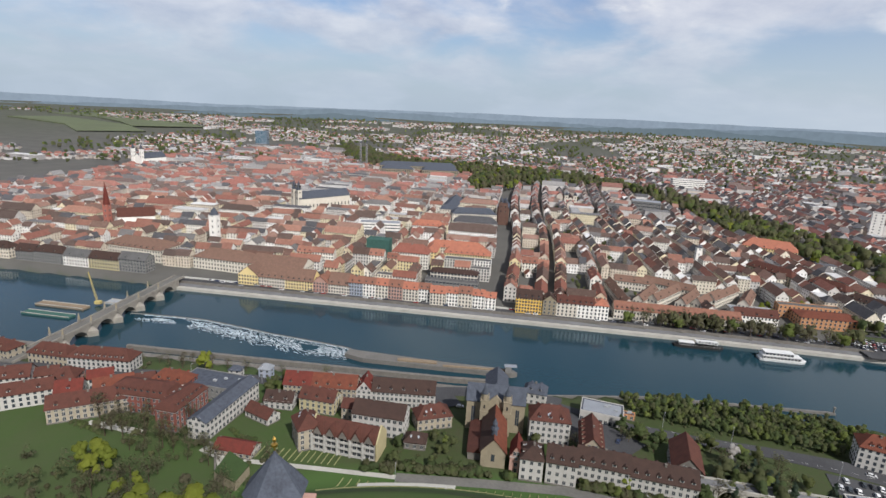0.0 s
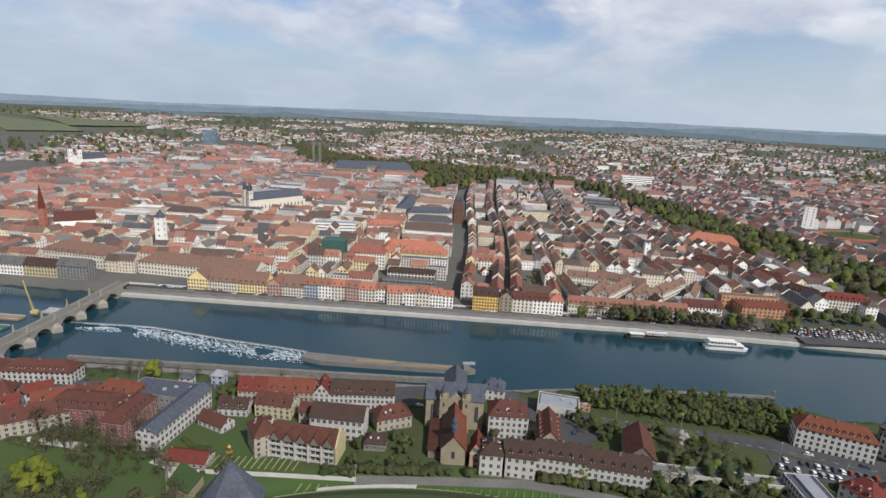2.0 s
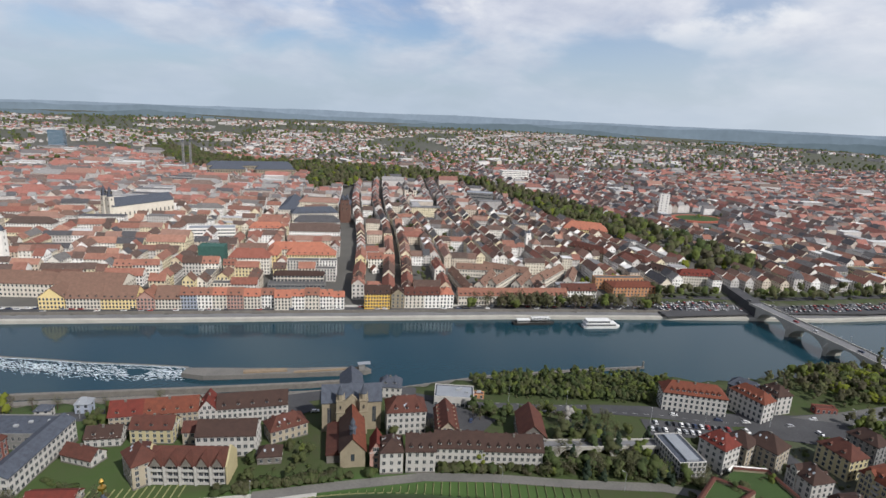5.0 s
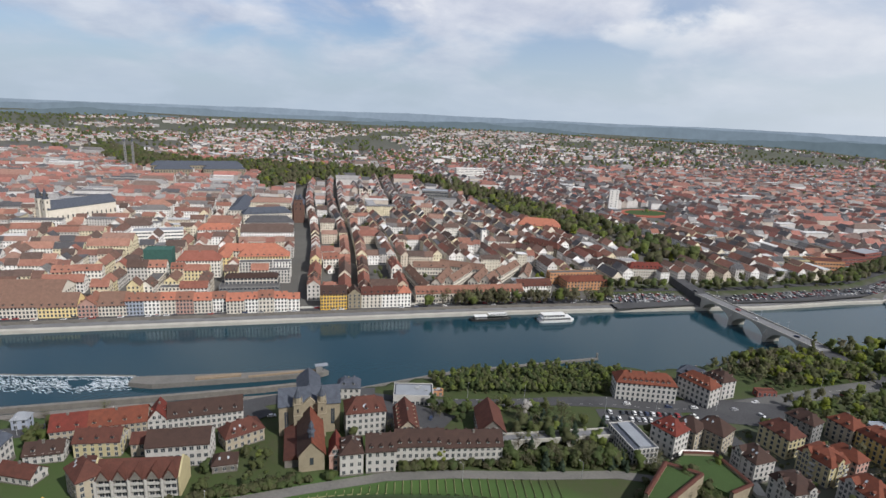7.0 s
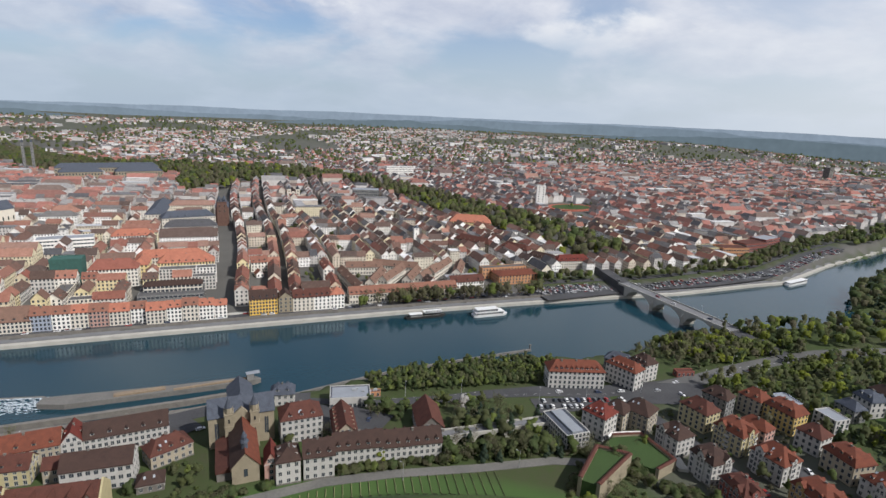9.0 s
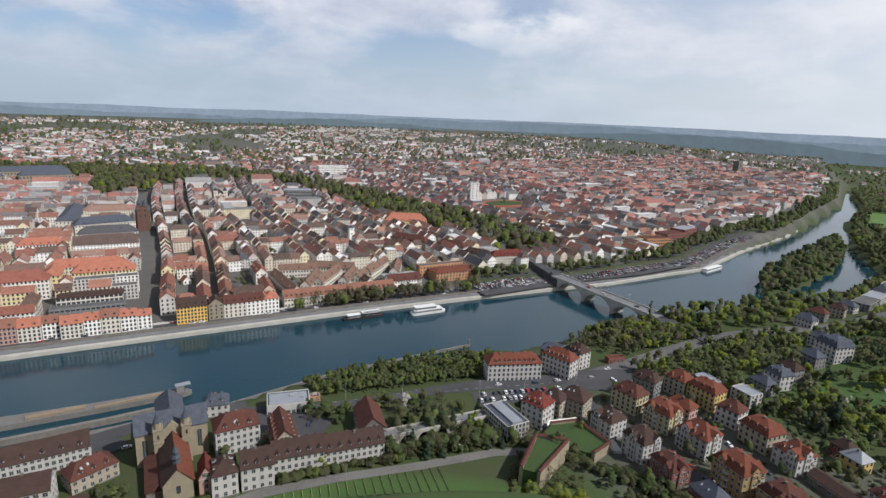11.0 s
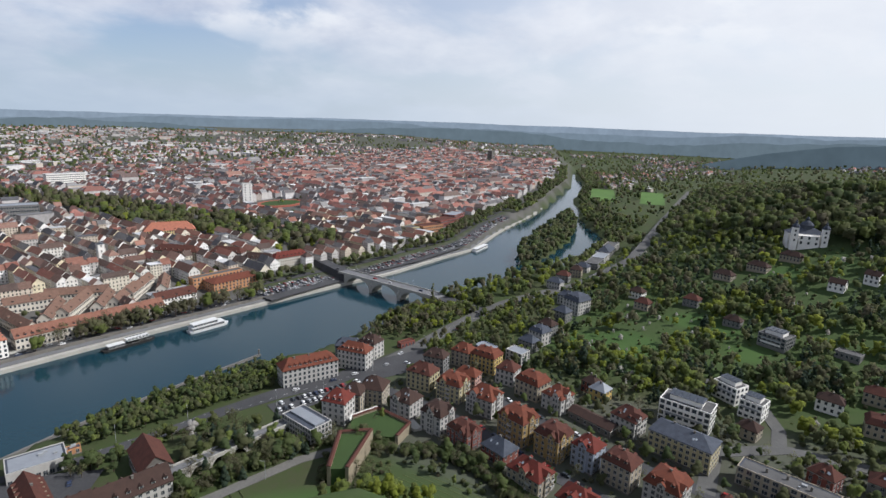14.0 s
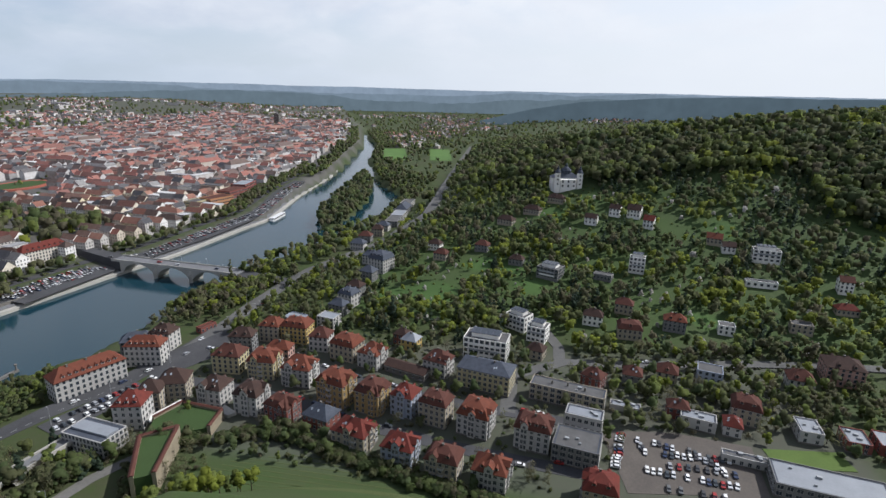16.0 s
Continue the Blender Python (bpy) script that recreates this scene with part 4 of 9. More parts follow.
def penthouse(ob, L, W, h, storeys):
    """Set-back roof storey, frame, panels and balcony bands of a modern block."""
    b = Builder()
    b.box(-L * 0.34, L * 0.30, -W * 0.26, W * 0.30, h + 0.05, h + 2.7)
    top = put("penthouse", b.mesh("penthouse", [M_STUCCO_WHITE]), ob, "white set-back roof storey")
    b = Builder()
    b.box(-L * 0.36, L * 0.32, -W * 0.28, W * 0.32, h + 2.7, h + 2.95)
    put("roof_slab", b.mesh("roof_slab", [M_SLATE]), top, "dark flat roof slab")
    for k in range(4):
        b = Builder()
        x = -L * 0.28 + k * L * 0.15
        b.solid([(x, -W * 0.2, h + 3.0), (x + L * 0.11, -W * 0.2, h + 3.0), (x + L * 0.11, W * 0.2, h + 3.7), (x, W * 0.2, h + 3.7)], ((0, 1, 2, 3),))
        put("solar_panel", b.mesh("solar_panel", [M_GLASS]), top, "dark solar panel")
    for s, length, dist, turn in ((1, L, W / 2, 0), (-1, L, W / 2, 180)):
        for f in range(1, storeys):
            z = f * h / storeys
            b = Builder()
            b.box(-length * 0.36, length * 0.36, -dist - 1.3, -dist, z - 0.2, z)
            b.box(-length * 0.36, length * 0.36, -dist - 1.3, -dist - 1.2, z, z + 0.95)
            put("balcony", b.mesh("balcony", [M_STUCCO_WHITE if f % 2 else M_STEEL]), ob, "long balcony with a plain parapet", at=pose(0, 0, 0, 0, 0, turn))


for block in MODERN:
    penthouse(*block)
# below the castle, by the lock
ROW = "row of houses behind the lock"
for x0, x1, mat in ((-82, -67.5, R), (-67.3, -42.5, O), (-42.3, -34, R), (-33.8, 0, BR)):
    house((x0 + x1) / 2, 265.5 - (x0 + x1) / 2 * 0.035, -2, x1 - x0, 12, 9, M_DIM_WHITE if x0 > -50 else M_CREAM, mat, "gable", rh=5.2, dormers=max(1, int((x1 - x0) / 6)), group=ROW, gap=2.2)
house(-26, 236, -9, 25.6, 13, 11, M_DIM_WHITE, BR, "gable", rh=4.6, floors=3, ww=1.6, chimneys=2)
house(-1, 244, 18, 18, 11, 7, M_CREAM, DU, "hip", dormers=3)
house(-59, 222, -62, 13.5, 11, 11, M_CREAM, DU, "hip", rh=5, floors=4)
house(-60, 253, -12, 19, 10, 8, M_PALE_YELLOW, DU, "gable", dormers=3)
house(-42, 247, -10, 9, 8, 7, M_CREAM, DU, "gable")
house(-81, 254, -5, 15, 9, 5, M_DIM_WHITE, BR, "gable", dormers=2)
house(-86, 240, -30, 16, 8, 4, M_DIM_WHITE, DU, "gable")
house(-88, 212, -10, 18, 9, 3, M_CREAM, R, "gable", rh=2.6, chimneys=0)
house(-8, 224, -5, 10, 8, 4, M_STONE, BR, "hip", chimneys=0)
house(-104, 239, 76, 42, 10, 10, M_DIM_WHITE, SL, "gable", rh=2.6, floors=3, ww=1.6, name="school_wing", category="school", chimneys=0)
house(-126, 241, -12, 11, 12, 11, M_DIM_WHITE, SL, "flat", floors=3, name="school_wing", category="school", chimneys=0)
house(-119, 264, -12, 36, 16, 8, M_GREY, SL, "flat", floors=2, name="school_hall", category="school", chimneys=0)
house(-146, 244, -7, 32, 13, 10, M_REDBRICK, DU, "mansard", dormers=8, ww=1.2)
house(-124, 236, 78, 24, 11, 11, M_REDBRICK, DU, "mansard", dormers=6)
house(-140, 260, -10, 20, 11, 10, M_REDBRICK, O, "hip", dormers=3)
house(-170, 236, 26, 34, 11, 8, M_CREAM, DU, "gable", dormers=4)
house(-168, 253, 30, 18, 10, 8, M_DIM_WHITE, O, "gable", dormers=2)
house(-186, 246, 20, 12, 10, 8, M_DIM_WHITE, R, "gable", dormers=1)
house(-196, 258, 10, 12, 11, 9, M_PINK, DU, "hip", dormers=1)
house(-206, 242, 28, 24, 10, 8, M_DIM_WHITE, DU, "gable", dormers=2)
house(-226, 256, 20, 22, 11, 8, M_DIM_WHITE, DU, "gable", dormers=3)
house(-236, 240, 25, 20, 10, 8, M_CREAM, R, "gable", dormers=2)
house(-250, 262, 15, 18, 11, 8, M_DIM_WHITE, BR, "gable", dormers=2)
for x, y, turn, L, W, h, wall, roof in ((-212, 265, 24, 12, 8, 6, M_DIM_WHITE, DU), (-182, 264, 28, 12, 8, 7, M_DIM_WHITE, R), (-158, 262, 24, 12, 8, 7, M_CREAM, DU)):
    house(x, y, turn, L, W, h, wall, roof, "gable", chimneys=1)
house(-195, 288, -2, 37, 12, 8, M_DIM_WHITE, DU, "hip", dormers=9)
house(-227, 292, -8, 26, 12, 7, M_CREAM, DU, "hip", dormers=4)
house(-262, 296, -15, 22, 11, 7, M_CREAM, DU, "hip", dormers=2)
house(-117, 286, -5, 7, 5, 5, M_DIM_WHITE, SL, "hip", label="small white kiosk with a slate roof", name="kiosk", category="kiosk", chimneys=0)
house(-100, 288, -5, 7, 6, 6, M_BLUEGREY, ME, "hip", label="small blue-grey kiosk with a pale roof", name="kiosk", category="kiosk", chimneys=0)
# the old convent beside the church
CONVENT = "convent wings"
house(57, 238, -6, 19.5, 13, 13, M_DIM_WHITE, DU, "hip", dormers=3, floors=4, group=CONVENT, name="convent_wing", category="convent")
house(44, 208, -8, 10, 12, 11, M_DIM_WHITE, BR, "hip", floors=3, dormers=2, group=CONVENT, name="convent_wing", category="convent")
house(57, 206, -12, 13, 12, 11, M_DIM_WHITE, BR, "gable", rh=5, floors=3, dormers=3, group=CONVENT, name="convent_wing", category="convent")
house(75, 206, -14, 22, 12, 10, M_DIM_WHITE, BR, "gable", rh=5, floors=3, dormers=5, group=CONVENT, name="convent_wing", category="convent")
house(99, 200, -14, 27, 12, 9, M_DIM_WHITE, BR, "gable", rh=5, floors=3, dormers=6, group=CONVENT, name="convent_wing", category="convent")
house(75, 226, 78, 22, 11, 9, M_CREAM, DU, "gable", rh=5.5, dormers=6, group=CONVENT, name="convent_wing", category="convent")
house(116, 216, 72, 22, 13, 7, M_STONE, DU, "gable", rh=6, group=CONVENT, name="barn", category="barn", chimneys=0)
house(38, 212, 80, 11, 5.5, 9, M_PINK, R, "gable", rh=5, name="annex", category="annex", chimneys=0)
house(57, 277, -15, 12.5, 10, 7, M_DIM_WHITE, SL, "mansard", dormers=2)
house(90, 260, -18, 22, 14, 6.5, M_DIM_WHITE, ME, "flat", gap=2.2, ww=1.6, wh=2.2, floors=1, name="gym_hall", category="hall", chimneys=0)
house(104, 262, -18, 9, 4, 3, M_ORANGE, O, "flat", label="small bright orange shelter", name="shelter", category="shelter", chimneys=0)
house(297, 205, -20, 12, 5, 3.5, M_REDBRICK, DU, "flat", label="low dark red riverside hut", name="hut", category="hut", chimneys=0)


def row_of_gables():
    """The long house with five red cross gables between yellow end walls."""
    ob = thing("terraced_house", pose(-39, 219, gz(-39, 219), 0, 0, -13), "white terraced house with red cross gables and yellow end walls", "terraced house")
    taken.append((-39, 219, 17))
    L, W, h, rh = 31.0, 11.0, 9.0, 5.0
    b = Builder()
    wall_shape(b, L, W, h, "gable", rh)
    walls = put("wall", b.mesh("wall", [M_DIM_WHITE]), ob)
    b = Builder()
    roof_shape(b, L, W, h, "gable", rh)
    roof = put("roof", b.mesh("roof", [M_ROOF_DULL]), ob)
    for s in (-1, 1):
        b = Builder()
        x = s * (L / 2 + 0.5)
        pts = [(-W / 2 - 0.9, -4), (W / 2 + 0.9, -4), (W / 2 + 0.9, h), (0, h + rh + 1.1), (-W / 2 - 0.9, h)]
        n = len(pts)
        b.solid([(x - 0.35, y, z) for y, z in pts] + [(x + 0.35, y, z) for y, z in pts],
                [tuple(range(n)), tuple(reversed(range(n, 2 * n)))] + [(k, n + k, n + (k + 1) % n, (k + 1) % n) for k in range(n)])
        put("end_wall", b.mesh("end_wall", [M_PALE_YELLOW]), ob, "yellow end wall")
    win = window_mesh(1.6, 1.7, M_FRAME, M_GLASS)
    for k in range(5):
        cx = -L / 2 + L * (k + 0.5) / 5
        b = Builder()
        for e in (2.9, 2.3):
            f = -W / 2 - (1.3 if e > 2.5 else 1.36)
            top = h + e * 1.62
            if e > 2.5:
                b.solid([(cx - e, f, h - 0.2), (cx + e, f, h - 0.2), (cx, f, top), (cx - e, 1.0, h - 0.2), (cx + e, 1.0, h - 0.2), (cx, 1.0, top)],
                        ((0, 1, 2), (5, 4, 3), (0, 2, 5, 3), (1, 4, 5, 2), (0, 3, 4, 1)))
            else:
                b.face([(cx - e, f, h - 0.1), (cx + e, f, h - 0.1), (cx, f, top)], 1)
        put("cross_gable", b.mesh("cross_gable", [M_ROOF_DULL, M_STONE]), roof)
        b = Builder()
        b.box(cx - 3.2, cx - 2.2, -W / 2 - 1.4, -W / 2, -4, h - 0.3)
        put("stair_tower", b.mesh("stair_tower", [M_DIM_WHITE]), walls)
        for fl in range(3):
            for dx in (-0.9, 1.3):
                put("window", win, walls, at=pose(cx + dx, -W / 2, fl * 3 + 0.8))
            b = Builder()
            b.box(cx - 2.1, cx + 2.6, -W / 2 - 1.2, -W / 2, fl * 3 + 0.3, fl * 3 + 0.5)
            b.box(cx - 2.1, cx + 2.6, -W / 2 - 1.2, -W / 2 - 1.1, fl * 3 + 0.5, fl * 3 + 1.4)
            put("balcony", b.mesh("balcony", [M_FRAME]), walls)


row_of_gables()


def cross(b, z, mat=0, s=1.0):
    b.box(-0.08 * s, 0.08 * s, -0.08 * s, 0.08 * s, z, z + 2.2 * s, mat)
    b.box(-0.6 * s, 0.6 * s, -0.08 * s, 0.08 * s, z + 1.3 * s, z + 1.5 * s, mat)


def abbey_church():
    """Sandstone church: nave towards the hill, two slim towers, high slate-roofed transept and choir."""
    base = gz(30, 235)
    ob = thing("church", pose(31, 246, base, 0, 0, -6), "sandstone church with twin towers, orange nave roof and slate choir", "church")
    taken.extend([(29, 215, 14), (30, 232, 16), (31, 250, 24), (33, 268, 18)])
    # nave
    b = Builder()
    b.solid([(-5.5, -36, -4), (5.5, -36, -4), (5.5, -6, -4), (-5.5, -6, -4), (-5.5, -36, 9), (5.5, -36, 9), (5.5, -6, 9), (-5.5, -6, 9), (0, -36, 15), (0, -6, 15)],
            ((0, 1, 5, 8, 4), (1, 2, 6, 5), (3, 0, 4, 7), (2, 3, 7, 9, 6)))
    nave = put("nave", b.mesh("nave", [M_SANDSTONE]), ob)
    for s, mat, nm in ((1, M_ROOF_ORANGE, "orange tiled roof slope"), (-1, M_ROOF_BROWN, "dark roof slope")):
        b = Builder()
        b.solid([(s * 6.2, -36.4, 8.3), (s * 6.2, -5, 8.3), (0, -5, 15.2), (0, -36.4, 15.2), (s * 6.2, -36.4, 8.7), (s * 6.2, -5, 8.7), (0, -5, 15.6), (0, -36.4, 15.6)],
                ((3, 2, 1, 0), (4, 5, 6, 7), (0, 1, 5, 4), (1, 2, 6, 5), (2, 3, 7, 6), (3, 0, 4, 7)))
        put("nave_roof", b.mesh("nave_roof", [mat]), ob, nm)
    win = window_mesh(1.6, 3.6, M_SANDSTONE, M_GLASS, False)
    put("window", win, nave, at=pose(0, -36, 4))
    for s in (1, -1):
        for k in range(4):
            put("window", window_mesh(1.0, 2.2, M_SANDSTONE, M_GLASS, False), nave, at=pose(s * 5.5, -32 + k * 6, 5, 0, 0, 90 * s))
    # aisle on the shaded side
    b = Builder()
    b.box(-11.5, -5.6, -32, -7, -4, 5)
    aisle = put("aisle", b.mesh("aisle", [M_STONE]), ob)
    b = Builder()
    b.solid([(-12, -32.4, 4.8), (-5.4, -32.4, 4.8), (-5.4, -6.6, 4.8), (-12, -6.6, 4.8), (-5.4, -32.4, 8.2), (-5.4, -6.6, 8.2)],
            ((3, 2, 1, 0), (0, 1, 4), (2, 3, 5), (1, 2, 5, 4), (3, 0, 4, 5)))
    put("aisle_roof", b.mesh("aisle_roof", [M_ROOF_DULL]), ob)
    # ridge turret
    b = Builder()
    b.cone(0, -31, 13, 17.5, 1.4, 1.3, 8)
    b.cone(0, -31, 17.5, 18.6, 1.9, 1.5, 8)
    b.cone(0, -31, 18.6, 20.2, 1.0, 1.0, 8)
    b.cone(0, -31, 20.2, 23, 1.3, 0.05, 8)
    put("ridge_turret", b.mesh("ridge_turret", [M_SLATE]), ob, "slate ridge turret")
    # transept and choir
    b = Builder()
    b.box(-14.5, 14.5, -5, 9, -4, 15.5)
    trans = put("transept", b.mesh("transept", [M_SANDSTONE]), ob)
    b = Builder()
    roof_shape(b, 29, 14, 0, "gable", 6)
    put("transept_roof", b.mesh("transept_roof", [M_SLATE]), ob, at=pose(0, 2, 15.5))
    for s in (1, -1):
        b = Builder()
        b.prism([(s * 14.5, -5), (s * 14.5, 9), (s * 14.1, 9), (s * 14.1, -5)][::s], 15.4, 21.2, 0, [(s * 14.5, 1.9), (s * 14.5, 2.1), (s * 14.1, 2.1), (s * 14.1, 1.9)][::s])
        put("transept_gable", b.mesh("transept_gable", [M_SANDSTONE]), ob)
    b = Builder()
    b.prism([(-5.6, 9), (5.6, 9), (5.6, 24), (3, 29), (-3, 29), (-5.6, 24)], -4, 15.6)
    choir = put("choir", b.mesh("choir", [M_SANDSTONE]), ob)
    b = Builder()
    ring = [(-6.2, 2), (6.2, 2), (6.2, 24.2), (3.3, 29.7), (-3.3, 29.7), (-6.2, 24.2)]
    k = len(ring)
    b.solid([(x, y, 15.6) for x, y in ring] + [(0, 4, 22), (0, 22, 22)], ((5, 4, 3, 2, 1, 0), (0, 1, 6), (1, 2, 7, 6), (2, 3, 7), (3, 4, 7), (4, 5, 7), (5, 0, 6, 7)))
    put("choir_roof", b.mesh("choir_roof", [M_SLATE]), ob)
    tall = window_mesh(1.8, 8.5, M_SANDSTONE, M_GLASS, True)
    for x in (-11, 11):
        put("window", tall, trans, at=pose(x, -5, 4))
    for s in (1, -1):
        put("window", tall, trans, at=pose(s * 14.5, 2, 4, 0, 0, 90 * s))
        for y in (13, 19):
            put("window", tall, choir, at=pose(s * 5.6, y, 6, 0, 0, 90 * s))
    # the pair of towers
    for s in (1, -1):
        b = Builder()
        b.box(-1.9, 1.9, -1.9, 1.9, -4, 18)
        b.box(-2.2, 2.2, -2.2, 2.2, 12, 12.5)
        b.box(-2.2, 2.2, -2.2, 2.2, 18, 18.5)
        for cx in (-1.9, 1.9):
            for cy in (-1.9, 1.9):
                b.cone(cx, cy, 18.5, 21.0, 0.32, 0.04, 4)
        tower = put("tower", b.mesh("tower", [M_SANDSTONE]), ob, at=pose(s * 5.6, -7.2, 0))
        b = Builder()
        b.cone(0, 0, 18.5, 21.5, 1.7, 1.6, 8, 0, math.pi / 8)
        put("belfry", b.mesh("belfry", [M_SANDSTONE]), tower)
        b = Builder()
        b.cone(0, 0, 21.5, 26.5, 1.9, 0.06, 8, 0, math.pi / 8)
        cross(b, 26.4, 0, 0.7)
        put("spire", b.mesh("spire", [M_SLATE]), tower)
        for z in (8, 14):
            for turn in (0, 90, 270):
                m = pose(0, 0, 0, 0, 0, turn) @ Matrix.Translation((0, -1.9, z))
                put("window", window_mesh(0.8, 2.0, M_SANDSTONE, M_DARK, False), tower, at=m)
    # rood gable between them
    b = Builder()
    b.box(-4.0, 4.0, -6.5, -5, 9, 16)
    b.solid([(-4.0, -6.5, 16), (4.0, -6.5, 16), (0, -6.5, 20), (-4.0, -5, 16), (4.0, -5, 16), (0, -5, 20)], ((0, 1, 2), (5, 4, 3), (0, 2, 5, 3), (1, 4, 5, 2), (0, 3, 4, 1)))
    put("gable_wall", b.mesh("gable_wall", [M_SANDSTONE]), ob)


abbey_church()


def pavilion():
    """Octagonal garden pavilion on the castle terrace, with slate tent roof and gilded finial."""
    d = Vector((-0.318, 0.948))
    x, y = d.x * 62, d.y * 62
    top = 165 - 62.5 * math.tan(radians(33.6))
    floor_z = top - 11.05
    ob = thing("garden_pavilion", pose(x, y, floor_z), "octagonal white garden pavilion with slate roof and gilded finial", "pavilion")
    b = Builder()
    b.cone(0, 0, -24, 4.2, 3.3, 3.3, 8, 0, math.pi / 8)
    b.cone(0, 0, 4.2, 4.6, 3.5, 3.7, 8, 0, math.pi / 8)
    walls = put("wall", b.mesh("wall", [M_DIM_WHITE]), ob)
    for k in range(8):
        m = pose(0, 0, 0, 0, 0, 45 * k) @ Matrix.Translation((0, -3.3 * math.cos(math.pi / 8), 1.0))
        put("window", window_mesh(1.3, 2.4, M_PINK, M_GLASS), walls, "red sandstone window frame", at=m)
    b = Builder()
    prof = ((4.15, 4.5), (3.95, 4.8), (3.05, 5.9), (1.95, 7.3), (0.95, 8.6), (0.25, 9.55), (0.12, 10.0))
    for (r0, z0), (r1, z1) in zip(prof, prof[1:]):
        b.cone(0, 0, z0, z1, r0, r1, 8, 0, math.pi / 8)
    put("roof", b.mesh("roof", [M_SLATE]), ob)
    b = Builder()
    for (r0, z0), (r1, z1) in zip(((0.1, 11.3), (0.1, 11.9), (0.42, 12.05), (0.42, 12.35), (0.1, 12.5), (0.08, 12.7), (0.25, 12.8), (0.25, 13.05)),
                                  ((0.1, 11.9), (0.42, 12.05), (0.42, 12.35), (0.1, 12.5), (0.08, 12.7), (0.25, 12.8), (0.25, 13.05), (0.02, 13.4))):
        b.cone(0, 0, z0 - 1.4, z1 - 1.4, r0, r1, 10)
    gilt, bm = b.mesh("finial", [M_GOLD]), bmesh.new()
    bm.from_mesh(gilt)
    bmesh.ops.remove_doubles(bm, verts=bm.verts, dist=0.002)
    bm.to_mesh(gilt)
    bm.free()
    put("finial", gilt, ob, "gilded finial")
    # stair turret at its foot
    b = Builder()
    b.box(2.7, 4.9, -2.2, 0.4, -24, 3.2)
    b.box(2.5, 5.1, -2.4, 0.6, 3.2, 3.5)
    put("porch", b.mesh("porch", [M_PINK]), ob, "red sandstone porch")


pavilion()

# ---- river works, quays, roads, bridges ----
UX, VX = Vector((0.9914, -0.1305)), Vector((0.1305, 0.9914))


def uv(u, v):
    p = UX * u + VX * v
    return p.x, p.y


def strip_wall(name, pts, width, top, low, mat, label, category, kind="structure"):
    """A long wall or mole along a line of points."""
    b = Builder()
    left, right = [], []
    for k, (x, y) in enumerate(pts):
        p, q = pts[max(0, k - 1)], pts[min(len(pts) - 1, k + 1)]
        d = Vector((q[0] - p[0], q[1] - p[1])).normalized() * (width / 2)
        left.append((x - d.y, y + d.x))
        right.append((x + d.y, y - d.x))
    ring = right + left[::-1]
    n = len(pts)
    top_v = [(x, y, top) for x, y in right] + [(x, y, top) for x, y in left]
    low_v = [(x, y, low) for x, y in right] + [(x, y, low) for x, y in left]
    faces = []
    for k in range(n - 1):
        faces += [(k, k + 1, n + k + 1, n + k), (2 * n + k, 2 * n + k + 1, k + 1, k), (n + k, n + k + 1, 3 * n + k + 1, 3 * n + k)]
    faces += [(0, n, 3 * n, 2 * n), (n - 1, 3 * n - 1, 4 * n - 1, 2 * n - 1)]
    b.solid(top_v + low_v, faces)
    ob = put(name, b.mesh(name, [mat]))
    return tagged(ob, label, category, kind=kind)


bank = [(x, line_at(FAR_BANK, x)) for x in range(-236, 1050, 12)]
strip_wall("quay_wall", [(x, y + 1.5) for x, y in bank], 4.5, 2.5, -3, M_QUAY, "pale stone quay wall along the town bank", "quay")
strip_wall("upper_quay_wall", [(x, y + 9.2) for x, y in bank if x < 330], 0.6, 5.6, 2, M_STONE, "low grey parapet wall above the quay", "wall")
strip_wall("quay_path", [(x, y + 6.6) for x, y in bank], 5.8, 3.3, -3, M_ROADPALE, "pale riverside path", "path")
ribbon("embankment_road", [(x, y + 14.2) for x, y in bank if x < 330], 8.4, M_ASPHALT, label="asphalt embankment road", lift=0.15)
ribbon("embankment_pavement", [(x, y + 20.5) for x, y in bank if x < 150], 4.5, M_PATH, lift=0.28, label="paved pavement before the houses", category="pavement")
ribbon("upstream_road", [(x, line_at(FAR_BANK, x) + 46) for x in range(330, 1000, 20)], 9, M_ASPHALT, label="asphalt riverside road", lift=0.15)
ribbon("car_park_ground", [(318, 378), (402, 370)], 24, M_ASPHALT, lift=0.2, label="asphalt riverside car park", category="car park")
ribbon("car_park_ground", [(428, 366), (520, 350), (600, 345), (660, 352), (760, 378), (860, 390)], 20, M_ASPHALT, lift=0.2, label="asphalt riverside car park", category="car park")
# near bank
strip_wall("near_quay_wall", [(-600, 359), (-290, 323), (-171, 312), (-60, 302), (10, 293), (57, 290.5)], 4.5, 3.2, -3, M_STONE, "grey stone quay wall of the lock canal", "quay")
strip_wall("lock_mole", [(-205, 326), (-106, 316), (-47, 310), (10, 305), (40, 304)], 2.4, 3.2, -3, M_STONE, "long concrete mole beside the lock canal", "mole")
strip_wall("jetty_wall", [(57, 291), (90, 294), (130, 297), (185, 294), (239, 290)], 1.6, 1.6, -3, M_PAVING, "long grey concrete training wall in the river", "mole")
b = Builder()
b.cone(238, 290, -2, 4.5, 0.5, 0.45, 10)
b.cone(238, 290, 4.5, 5.2, 0.8, 0.8, 10)
tagged(put("mooring_post", b.mesh("mooring_post", [M_STONE])), "dark mooring post at the end of the river wall", "post")
b = Builder()
b.prism([(-62, 331), (-49, 325), (3, 319), (48, 314.5), (52, 316), (49, 320.5), (3, 326.5), (-32, 333), (-60, 338)], -3, 3.0)
